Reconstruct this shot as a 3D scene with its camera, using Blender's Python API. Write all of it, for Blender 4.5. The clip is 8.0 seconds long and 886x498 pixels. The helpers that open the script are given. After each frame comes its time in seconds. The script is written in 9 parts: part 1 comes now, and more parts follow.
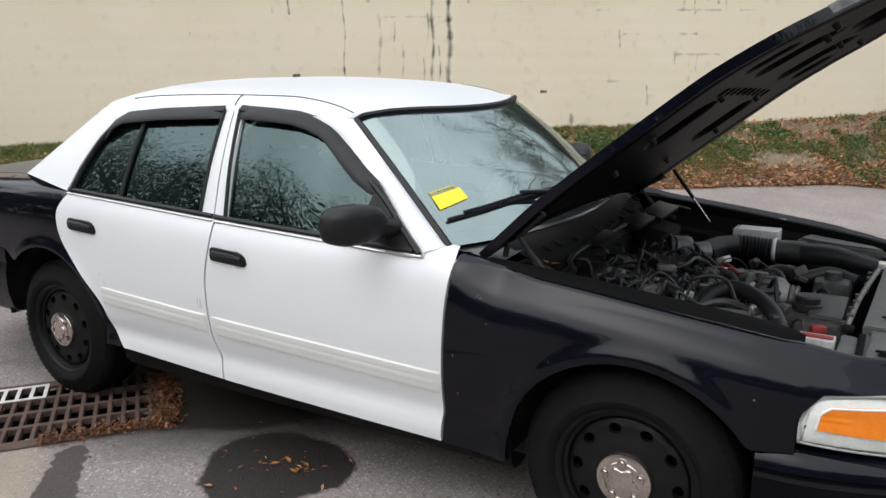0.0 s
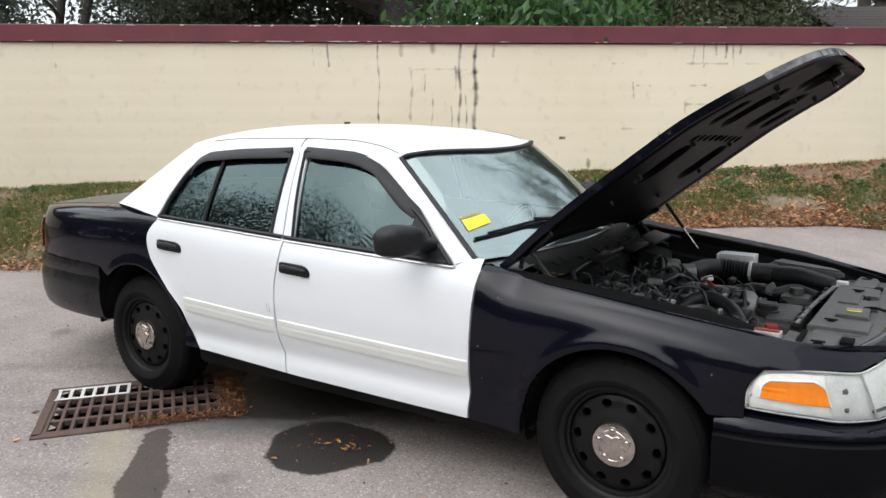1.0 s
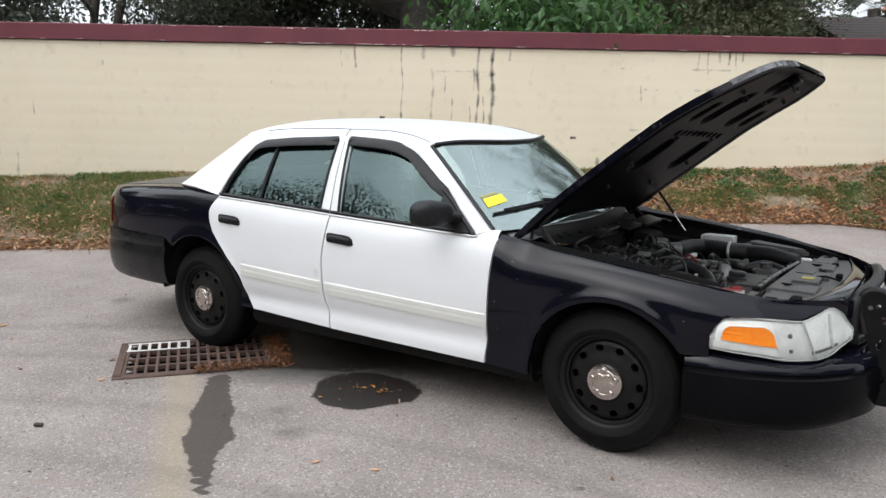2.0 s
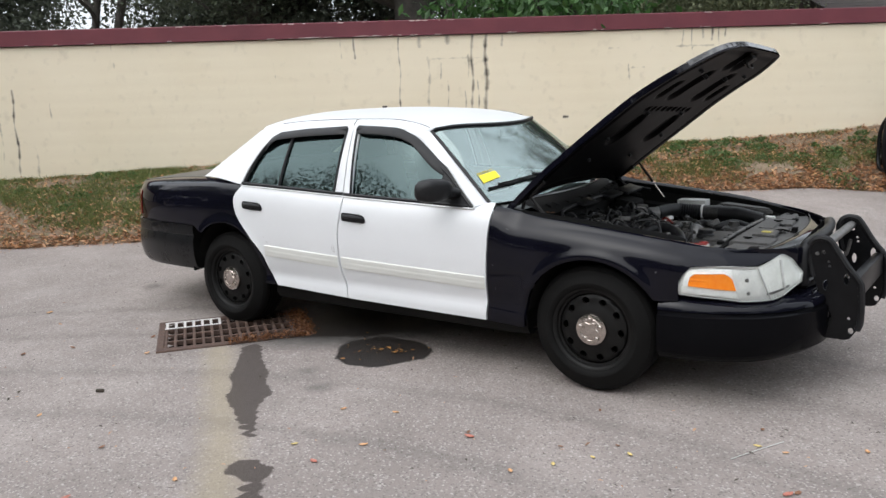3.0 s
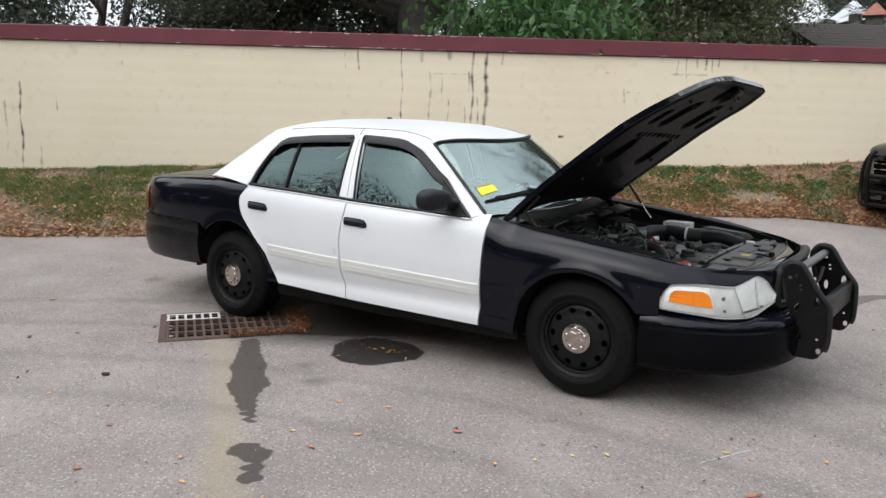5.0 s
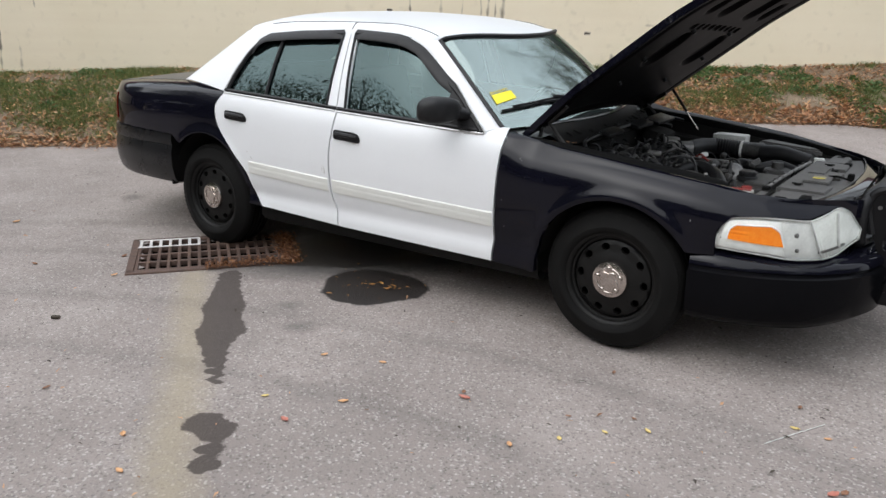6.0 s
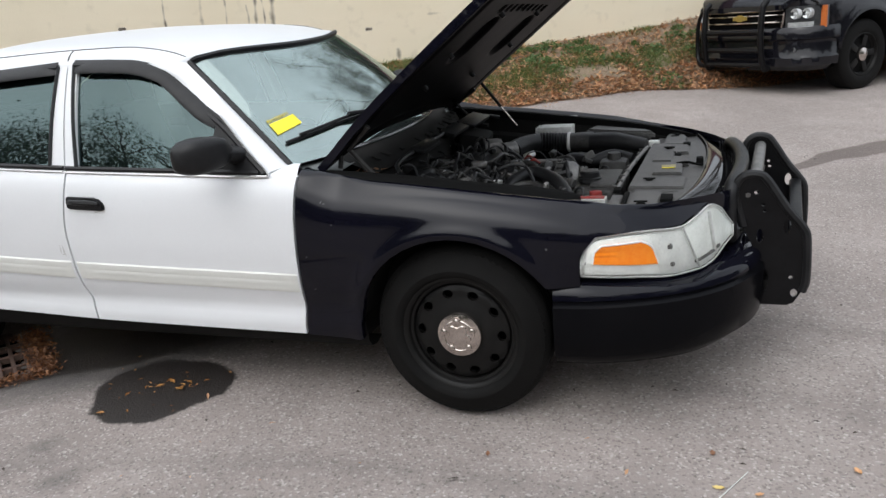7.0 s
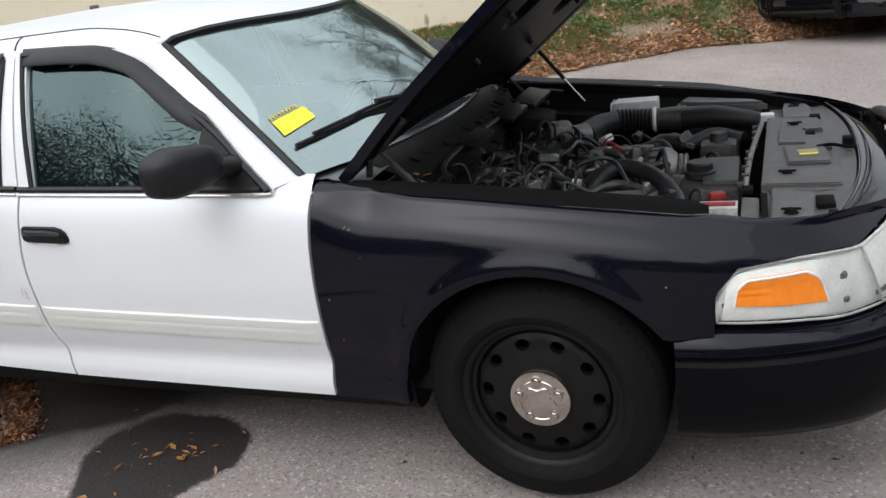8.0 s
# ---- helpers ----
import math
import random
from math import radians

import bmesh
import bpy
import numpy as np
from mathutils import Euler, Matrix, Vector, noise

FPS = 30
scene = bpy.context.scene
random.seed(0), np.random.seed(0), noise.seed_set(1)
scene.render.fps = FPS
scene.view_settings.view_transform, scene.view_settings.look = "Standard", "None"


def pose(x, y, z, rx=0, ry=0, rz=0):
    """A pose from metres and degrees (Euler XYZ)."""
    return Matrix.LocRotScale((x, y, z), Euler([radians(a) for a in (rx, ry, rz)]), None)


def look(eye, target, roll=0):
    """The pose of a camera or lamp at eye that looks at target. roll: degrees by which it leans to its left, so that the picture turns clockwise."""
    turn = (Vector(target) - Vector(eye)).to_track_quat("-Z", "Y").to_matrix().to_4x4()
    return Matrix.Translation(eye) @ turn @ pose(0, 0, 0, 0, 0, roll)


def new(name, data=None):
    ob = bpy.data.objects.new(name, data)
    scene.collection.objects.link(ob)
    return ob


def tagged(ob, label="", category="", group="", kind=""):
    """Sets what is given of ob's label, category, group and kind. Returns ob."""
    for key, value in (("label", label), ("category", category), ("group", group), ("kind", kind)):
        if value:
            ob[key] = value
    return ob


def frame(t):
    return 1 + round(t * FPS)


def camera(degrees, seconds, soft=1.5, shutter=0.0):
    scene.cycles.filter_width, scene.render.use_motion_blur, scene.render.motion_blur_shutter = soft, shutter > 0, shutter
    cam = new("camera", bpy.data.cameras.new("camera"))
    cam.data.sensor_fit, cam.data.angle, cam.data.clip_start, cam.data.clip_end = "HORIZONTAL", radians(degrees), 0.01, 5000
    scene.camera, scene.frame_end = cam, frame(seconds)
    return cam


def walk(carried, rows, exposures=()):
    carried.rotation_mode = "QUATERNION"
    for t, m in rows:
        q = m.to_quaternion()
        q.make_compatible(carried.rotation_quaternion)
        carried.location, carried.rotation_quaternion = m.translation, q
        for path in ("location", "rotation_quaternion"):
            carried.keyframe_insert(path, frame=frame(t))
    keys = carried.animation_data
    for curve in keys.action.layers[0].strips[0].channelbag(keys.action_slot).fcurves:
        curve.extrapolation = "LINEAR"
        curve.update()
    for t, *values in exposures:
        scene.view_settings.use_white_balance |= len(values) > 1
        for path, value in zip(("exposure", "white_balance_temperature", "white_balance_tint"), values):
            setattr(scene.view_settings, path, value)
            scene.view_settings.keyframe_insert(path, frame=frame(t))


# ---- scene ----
cam = camera(60.2, 8.0)
PATH = [
    (0, (0.655, -3.027, 1.557), (-0.365, -1.361, 1.127), -0.3),
    (0.5, (0.839, -3.333, 1.553), (-0.243, -1.689, 1.198), 0.2),
    (1, (0.987, -3.608, 1.562), (-0.095, -1.956, 1.247), 0.0),
    (1.5, (1.08, -3.914, 1.548), (0.043, -2.236, 1.22), 0.9),
    (2, (1.311, -4.216, 1.516), (0.204, -2.58, 1.205), 1.0),
    (2.2, (1.413, -4.243, 1.501), (0.246, -2.662, 1.13), -0.4),
    (3.3, (1.733, -4.799, 1.535), (0.642, -3.157, 1.197), -1.6),
    (3.5, (1.846, -4.84, 1.515), (0.766, -3.189, 1.185), -0.9),
    (4, (1.99, -4.881, 1.535), (1.058, -3.148, 1.173), -0.5),
    (4.5, (1.9, -4.89, 1.52), (0.941, -3.163, 1.21), 1.3),
    (4.7, (1.823, -4.945, 1.536), (0.815, -3.242, 1.247), 1.6),
    (5.8, (1.418, -4.385, 1.518), (0.216, -2.871, 1.003), 0.3),
    (6, (1.324, -4.207, 1.501), (0.231, -2.63, 0.937), 1.2),
    (6.3, (1.195, -3.941, 1.514), (0.382, -2.213, 0.926), -0.6),
    (6.5, (1.104, -3.811, 1.493), (0.434, -2.033, 0.871), -1.2),
    (6.7, (1.031, -3.647, 1.48), (0.431, -1.824, 0.915), -2.6),
    (6.9, (0.952, -3.496, 1.502), (0.350, -1.691, 0.884), -4.46),
    (7, (0.922, -3.428, 1.513), (0.247, -1.638, 0.929), -5.2),
    (7.2, (0.85, -3.3, 1.505), (0.128, -1.56, 0.835), -2.17),
    (7.3, (0.81, -3.235, 1.498), (0.06, -1.506, 0.831), -2.8),
    (7.5, (0.702, -3.08, 1.49), (-0.084, -1.362, 0.835), -3.5),
    (7.6, (0.663, -3.016, 1.491), (-0.071, -1.262, 0.872), -2.84),
    (7.7, (0.625, -2.954, 1.488), (-0.085, -1.198, 0.845), -3.6),
    (8, (0.561, -2.704, 1.476), (-0.193, -0.97, 0.824), -8.5),
]
walk(cam, [(t, look(eye, target, roll)) for t, eye, target, roll in PATH], exposures=((0, 0.67), (0.5, 0.82), (1, 0.89), (1.5, 0.94), (2, 0.84), (3.4, 0.78), (4.6, 0.75), (5.9, 0.70), (6.5, 0.70), (7, 0.71), (7.5, 0.73), (8, 0.77)))

# ---------------------------------------------------------------- light
world = bpy.data.worlds.new("overcast_sky")
scene.world = world
world.use_nodes = True
wn, wl = world.node_tree.nodes, world.node_tree.links
wn.clear()
sky = wn.new("ShaderNodeTexSky")
sky.sky_type = "NISHITA"
sky.sun_disc = False
sky.sun_elevation = radians(48)
sky.sun_rotation = radians(200)
sky.air_density, sky.dust_density, sky.ozone_density = 1.0, 4.0, 1.0
sat = wn.new("ShaderNodeHueSaturation")
sat.inputs["Saturation"].default_value = 0.12
cloud_at = wn.new("ShaderNodeTexCoord")
cloud = wn.new("ShaderNodeTexNoise")
cloud.inputs["Scale"].default_value = 2.2
cloud.inputs["Detail"].default_value = 5
cloud_ramp = wn.new("ShaderNodeMapRange")
cloud_ramp.inputs["From Min"].default_value, cloud_ramp.inputs["From Max"].default_value = 0.3, 0.7
cloud_ramp.inputs["To Min"].default_value, cloud_ramp.inputs["To Max"].default_value = 0.74, 1.1
cloud_mix = wn.new("ShaderNodeVectorMath")
cloud_mix.operation = "SCALE"
veil = wn.new("ShaderNodeMix")
veil.data_type = "RGBA"
veil.inputs[0].default_value = 0.6
veil.inputs[7].default_value = (8.7, 9.4, 10.3, 1)
bg = wn.new("ShaderNodeBackground")
bg.inputs["Strength"].default_value = 0.119
world_out = wn.new("ShaderNodeOutputWorld")
wl.new(sky.outputs[0], sat.inputs["Color"])
wl.new(sat.outputs[0], veil.inputs[6])
wl.new(cloud_at.outputs["Generated"], cloud.inputs["Vector"])
wl.new(cloud.outputs[0], cloud_ramp.inputs["Value"])
wl.new(veil.outputs[2], cloud_mix.inputs[0])
# an overcast sky is brightest overhead
height = wn.new("ShaderNodeSeparateXYZ")
dome = wn.new("ShaderNodeMapRange")
dome.inputs["To Min"].default_value, dome.inputs["To Max"].default_value = 0.74, 1.26
dome_mix = wn.new("ShaderNodeMath")
dome_mix.operation = "MULTIPLY"
wl.new(cloud_at.outputs["Generated"], height.inputs[0])
wl.new(height.outputs["Z"], dome.inputs["Value"])
wl.new(dome.outputs[0], dome_mix.inputs[0])
wl.new(cloud_ramp.outputs[0], dome_mix.inputs[1])
wl.new(dome_mix.outputs[0], cloud_mix.inputs["Scale"])
wl.new(cloud_mix.outputs[0], bg.inputs["Color"])
wl.new(bg.outputs[0], world_out.inputs[0])

sun = new("sun", bpy.data.lights.new("sun", "SUN"))
sun.data.energy, sun.data.angle, sun.data.color = 0.8, radians(110), (1.0, 0.97, 0.93)
sun.matrix_world = look((0, 0, 30), (4.2, 11.0, 17))

# ---------------------------------------------------------------- materials


def mat(name, a, b=None, scale=8.0, rough=0.5, metal=0.0, bump=0.0, fine=120.0, coat=0.0, spread=0.0, fine_mix=0.35, spec=0.5):
    """A surface whose colour wanders between a and b at two scales, with a fine relief."""
    m = bpy.data.materials.new(name)
    m.use_nodes = True
    nt = m.node_tree
    bs = nt.nodes["Principled BSDF"]
    b = b or tuple(min(1, c * 1.25) for c in a)
    at = nt.nodes.new("ShaderNodeTexCoord")
    n1, n2 = nt.nodes.new("ShaderNodeTexNoise"), nt.nodes.new("ShaderNodeTexNoise")
    n1.inputs["Scale"].default_value, n1.inputs["Detail"].default_value = scale, 6
    n2.inputs["Scale"].default_value, n2.inputs["Detail"].default_value = fine, 3
    for n in (n1, n2):
        nt.links.new(at.outputs["Object"], n.inputs["Vector"])
    mixn = nt.nodes.new("ShaderNodeMix")
    mixn.inputs[0].default_value = fine_mix
    nt.links.new(n1.outputs[0], mixn.inputs[2])
    nt.links.new(n2.outputs[0], mixn.inputs[3])
    ramp = nt.nodes.new("ShaderNodeMapRange")
    ramp.inputs["From Min"].default_value, ramp.inputs["From Max"].default_value = 0.32, 0.68
    nt.links.new(mixn.outputs[0], ramp.inputs["Value"])
    col = nt.nodes.new("ShaderNodeMix")
    col.data_type = "RGBA"
    col.inputs[6].default_value, col.inputs[7].default_value = (*a, 1), (*b, 1)
    nt.links.new(ramp.outputs[0], col.inputs[0])
    last = col.outputs[2]
    if spread:
        info = nt.nodes.new("ShaderNodeObjectInfo")
        hsv = nt.nodes.new("ShaderNodeHueSaturation")
        mr = nt.nodes.new("ShaderNodeMapRange")
        mr.inputs["To Min"].default_value, mr.inputs["To Max"].default_value = 1 - spread, 1 + spread
        nt.links.new(info.outputs["Random"], mr.inputs["Value"])
        nt.links.new(mr.outputs[0], hsv.inputs["Value"])
        nt.links.new(last, hsv.inputs["Color"])
        last = hsv.outputs[0]
    nt.links.new(last, bs.inputs["Base Color"])
    rr = nt.nodes.new("ShaderNodeMapRange")
    rr.inputs["To Min"].default_value, rr.inputs["To Max"].default_value = max(0.02, rough * 0.8), min(1, rough * 1.2)
    nt.links.new(mixn.outputs[0], rr.inputs["Value"])
    nt.links.new(rr.outputs[0], bs.inputs["Roughness"])
    bs.inputs["Metallic"].default_value = metal
    bs.inputs["Coat Weight"].default_value = coat
    bs.inputs["Coat Roughness"].default_value = 0.06
    bs.inputs["Specular IOR Level"].default_value = spec
    if bump:
        bp = nt.nodes.new("ShaderNodeBump")
        bp.inputs["Strength"].default_value = bump
        bp.inputs["Distance"].default_value = 0.01
        nt.links.new(n2.outputs[0], bp.inputs["Height"])
        nt.links.new(bp.outputs[0], bs.inputs["Normal"])
    return m


def glass(name, tint, rough=0.0, alpha_mix=0.5, haze=0.0, haze_colour=(0.5, 0.5, 0.5), sheen=(0.80, 0.95, 0.93)):
    """A thin pane: part clear, tinted, with a mirror-like skin."""
    m = bpy.data.materials.new(name)
    m.use_nodes = True
    nt = m.node_tree
    nt.nodes.clear()
    out = nt.nodes.new("ShaderNodeOutputMaterial")
    clear = nt.nodes.new("ShaderNodeBsdfTransparent")
    clear.inputs[0].default_value = (*tint, 1)
    gl = nt.nodes.new("ShaderNodeBsdfGlossy")
    gl.inputs["Roughness"].default_value = rough
    gl.inputs["Color"].default_value = (*sheen, 1)
    fr = nt.nodes.new("ShaderNodeFresnel")
    fr.inputs["IOR"].default_value = alpha_mix
    mx = nt.nodes.new("ShaderNodeMixShader")
    nt.links.new(fr.outputs[0], mx.inputs[0])
    nt.links.new(clear.outputs[0], mx.inputs[1])
    nt.links.new(gl.outputs[0], mx.inputs[2])
    last = mx.outputs[0]
    if haze:
        # thin uneven dust, doubling as painted haze that lifts dark reflections
        df = nt.nodes.new("ShaderNodeBsdfDiffuse")
        df.inputs[0].default_value = (*haze_colour, 1)
        at = nt.nodes.new("ShaderNodeTexCoord")
        ns = nt.nodes.new("ShaderNodeTexNoise")
        ns.inputs["Scale"].default_value, ns.inputs["Detail"].default_value = 3.0, 7
        nt.links.new(at.outputs["Object"], ns.inputs["Vector"])
        mr = nt.nodes.new("ShaderNodeMapRange")
        mr.inputs["From Min"].default_value, mr.inputs["From Max"].default_value = 0.3, 0.7
        mr.inputs["To Min"].default_value, mr.inputs["To Max"].default_value = haze * 0.5, haze * 1.5
        nt.links.new(ns.outputs[0], mr.inputs["Value"])
        m2 = nt.nodes.new("ShaderNodeMixShader")
        nt.links.new(mr.outputs[0], m2.inputs[0])
        nt.links.new(last, m2.inputs[1])
        nt.links.new(df.outputs[0], m2.inputs[2])
        last = m2.outputs[0]
    nt.links.new(last, out.inputs[0])
    return m


M_WHITE = mat("white_paint", (0.71, 0.72, 0.735), (0.76, 0.77, 0.785), 1.5, 0.34, coat=0.12, fine_mix=0.2)
M_BLACK = mat("black_paint", (0.003, 0.003, 0.006), (0.005, 0.005, 0.010), 3, 0.03, spec=0.26)
M_BUMPER = mat("black_bumper_plastic", (0.003, 0.003, 0.004), (0.005, 0.005, 0.006), 5, 0.2, spec=0.055)
M_DECK = mat("dusty_black_paint", (0.030, 0.026, 0.024), (0.05, 0.045, 0.042), 4, 0.42, coat=0.2)
M_PLASTIC = mat("black_plastic", (0.007, 0.007, 0.008), (0.016, 0.016, 0.017), 20, 0.44, bump=0.08, fine=500, spec=0.28)
M_UNDER = mat("underbody_black", (0.007, 0.007, 0.007), (0.016, 0.015, 0.014), 9, 0.8, spec=0.14)
M_RUBBER = mat("tyre_rubber", (0.003, 0.003, 0.003), (0.008, 0.0076, 0.0072), 14, 0.75, bump=0.1, fine=260, spec=0.16)
M_STEEL = mat("black_steel_wheel", (0.004, 0.004, 0.004), (0.009, 0.0085, 0.008), 18, 0.5, spec=0.22)
M_CHROME = mat("chrome", (0.46, 0.41, 0.37), (0.66, 0.60, 0.56), 30, 0.2, metal=1.0)
# near-black for black parts and for shade painted into openings
M_SHADEBLACK = mat("black_parts_and_hole_shade", (0.003, 0.003, 0.003), (0.005, 0.005, 0.005), 8, 0.9, spec=0.1)
M_GREY = mat("grey_plastic", (0.045, 0.044, 0.043), (0.105, 0.102, 0.10), 18, 0.55, bump=0.15, fine_mix=0.45)
M_ENGINE = mat("dusty_engine_plastic", (0.008, 0.008, 0.008), (0.048, 0.046, 0.044), 26, 0.5, bump=0.25, fine=110, fine_mix=0.45)
M_ALU = mat("dull_aluminium", (0.11, 0.11, 0.11), (0.26, 0.25, 0.24), 22, 0.5, metal=0.7)
M_BRIGHT = mat("pale_metal", (0.5, 0.5, 0.48), (0.68, 0.68, 0.66), 30, 0.4)
M_RED = mat("red_plastic", (0.13, 0.010, 0.010), (0.26, 0.02, 0.015), 30, 0.5)
M_REDWHITE = mat("white_label", (0.26, 0.26, 0.25), (0.5, 0.5, 0.48), 30, 0.5)
M_AMBER = mat("amber_lens", (0.95, 0.22, 0.006), (1.0, 0.30, 0.02), 40, 0.25, coat=0.15)
M_LENS = mat("lamp_reflector", (0.72, 0.73, 0.70), (0.90, 0.91, 0.88), 26, 0.25)
M_LAMPCUP = mat("headlamp_reflector", (0.66, 0.68, 0.64), (0.92, 0.94, 0.91), 9, 0.15)
M_LAMPGREY = mat("lamp_housing", (0.58, 0.59, 0.57), (0.80, 0.81, 0.78), 16, 0.3)
M_TAIL = mat("red_tail_lens", (0.16, 0.01, 0.008), (0.28, 0.02, 0.012), 30, 0.2, coat=0.8)
M_CREAM = mat("cream_moulding", (0.66, 0.66, 0.625), (0.71, 0.71, 0.675), 6, 0.45)
M_YELLOW = mat("yellow_sticker", (0.88, 0.72, 0.02), (0.92, 0.78, 0.04), 20, 0.5)
M_INKYELLOW = mat("dull_yellow_ink", (0.46, 0.37, 0.02), (0.58, 0.47, 0.04), 60, 0.6)
M_DASH = mat("grey_dash", (0.085, 0.092, 0.092), (0.13, 0.14, 0.14), 9, 0.8)
M_SEAT = mat("charcoal_cloth", (0.02, 0.02, 0.022), (0.04, 0.04, 0.042), 30, 0.9)
M_GLASS_W = glass("windscreen_glass", (0.62, 0.74, 0.70), 0.0, 4.0, 0.03, (0.5, 0.58, 0.58), (0.80, 0.95, 0.92))
M_GLASS_S = glass("tinted_side_glass", (0.10, 0.14, 0.135), 0.0, 1.9, 0.03, (0.14, 0.23, 0.23), (0.64, 0.86, 0.86))
M_CLEAR = glass("clear_lamp_lens", (1.0, 1.0, 1.0), 0.02, 1.15)
M_TRIMLINE = mat("bright_trim", (0.55, 0.55, 0.55), (0.7, 0.7, 0.7), 20, 0.3, metal=0.8)
M_INSUL = mat("hood_underside_paint", (0.003, 0.0028, 0.003), (0.008, 0.0072, 0.0075), 5, 0.45, spec=0.035)
M_GRATE = mat("rusty_iron", (0.052, 0.032, 0.026), (0.12, 0.07, 0.051), 16, 0.75, bump=0.3, fine=150)
M_GRATEW = mat("worn_white_paint", (0.52, 0.50, 0.49), (0.72, 0.70, 0.68), 18, 0.6, bump=0.3, fine=150)
M_CAP = mat("maroon_coping", (0.108, 0.018, 0.028), (0.150, 0.029, 0.039), 2.5, 0.55)
M_BARK = mat("oak_bark", (0.035, 0.03, 0.027), (0.09, 0.08, 0.07), 5, 0.95, bump=0.8, fine=22)
M_BARKPALE = mat("pale_bark", (0.16, 0.14, 0.125), (0.28, 0.26, 0.235), 5, 0.95, bump=0.6, fine=22)

M_BARKMID = mat("brown_grey_bark", (0.06, 0.05, 0.043), (0.15, 0.125, 0.107), 5, 0.95, bump=0.7, fine=22)


def leaf_mat(name, a, b, hue=0.03):
    """Leaves that differ clump by clump and let some light through."""
    m = bpy.data.materials.new(name)
    m.use_nodes = True
    nt = m.node_tree
    bs = nt.nodes["Principled BSDF"]
    geo = nt.nodes.new("ShaderNodeNewGeometry")
    col = nt.nodes.new("ShaderNodeMix")
    col.data_type = "RGBA"
    col.inputs[6].default_value, col.inputs[7].default_value = (*a, 1), (*b, 1)
    nt.links.new(geo.outputs["Random Per Island"], col.inputs[0])
    nt.links.new(col.outputs[2], bs.inputs["Base Color"])
    bs.inputs["Roughness"].default_value = 0.5
    tr = nt.nodes.new("ShaderNodeBsdfTranslucent")
    nt.links.new(col.outputs[2], tr.inputs["Color"])
    mx = nt.nodes.new("ShaderNodeMixShader")
    mx.inputs[0].default_value = 0.3
    nt.links.new(bs.outputs[0], mx.inputs[1])
    nt.links.new(tr.outputs[0], mx.inputs[2])
    nt.links.new(mx.outputs[0], nt.nodes["Material Output"].inputs[0])
    return m


M_OAKLEAF = leaf_mat("oak_leaves", (0.048, 0.064, 0.040), (0.10, 0.122, 0.07))
M_GREENLEAF = leaf_mat("broad_green_leaves", (0.022, 0.065, 0.016), (0.07, 0.16, 0.04))
M_PALMLEAF = leaf_mat("palm_fronds", (0.06, 0.085, 0.06), (0.17, 0.20, 0.16))
M_GRASS = leaf_mat("grass_blades", (0.075, 0.115, 0.030), (0.23, 0.255, 0.085))
M_DEADLEAF = leaf_mat("fallen_leaves", (0.17, 0.078, 0.038), (0.60, 0.34, 0.19))
M_ORANGELEAF = leaf_mat("orange_fallen_leaves", (0.40, 0.18, 0.08), (0.66, 0.40, 0.20))
M_TWIG = mat("dark_debris", (0.02, 0.016, 0.012), (0.06, 0.045, 0.03), 30, 0.9)

# ---------------------------------------------------------------- mesh helpers


def part(name, bm, material, parent=None, label="", sharp=40, facing=None):
    """Links a bmesh as one mesh object under a thing or a part."""
    me = bpy.data.meshes.new(name)
    bmesh.ops.recalc_face_normals(bm, faces=bm.faces)
    if facing:
        bm.normal_update()
        if sum((f.normal.dot(Vector(facing)) for f in bm.faces), 0.0) < 0:
            bmesh.ops.reverse_faces(bm, faces=bm.faces)
    bm.to_mesh(me)
    bm.free()
    for p in me.polygons:
        p.use_smooth = True
    me.set_sharp_from_angle(angle=radians(sharp))
    for one in material if isinstance(material, (list, tuple)) else (material,):
        me.materials.append(one)
    ob = new(name, me)
    if parent:
        ob.parent = parent
    return tagged(ob, label) if label else ob


def thing(name, label, category, at=None, group="", kind=""):
    ob = new(name)
    ob.empty_display_size = 0.2
    if at is not None:
        ob.matrix_basis = at
    return tagged(ob, label, category, group, kind)


def box(bm, c, s, bevel=0.0, rot=(0, 0, 0), seg=2):
    m = pose(*c, *rot) @ Matrix.Diagonal((*s, 1))
    made = bmesh.ops.create_cube(bm, size=1.0, matrix=m)
    if bevel:
        edges = list({e for v in made["verts"] for e in v.link_edges})
        bmesh.ops.bevel(bm, geom=edges, offset=bevel, segments=seg, affect="EDGES", profile=0.6)
    return bm


def cyl(bm, a, b, r, r2=None, seg=16, caps=True):
    a, b = Vector(a), Vector(b)
    d = b - a
    m = Matrix.Translation((a + b) / 2) @ d.to_track_quat("Z", "Y").to_matrix().to_4x4()
    bmesh.ops.create_cone(bm, cap_ends=caps, segments=seg, radius1=r, radius2=r if r2 is None else r2, depth=d.length, matrix=m)
    return bm


def spline(pts, n=8):
    """Catmull-Rom through the points."""
    p = [Vector(q) for q in pts]
    p = [p[0] * 2 - p[1]] + p + [p[-1] * 2 - p[-2]]
    out = []
    for i in range(1, len(p) - 2):
        for k in range(n):
            t = k / n
            a, b, c, d = p[i - 1], p[i], p[i + 1], p[i + 2]
            out.append(0.5 * (2 * b + (c - a) * t + (2 * a - 5 * b + 4 * c - d) * t * t + (3 * b - a - 3 * c + d) * t ** 3))
    out.append(p[-2])
    return out


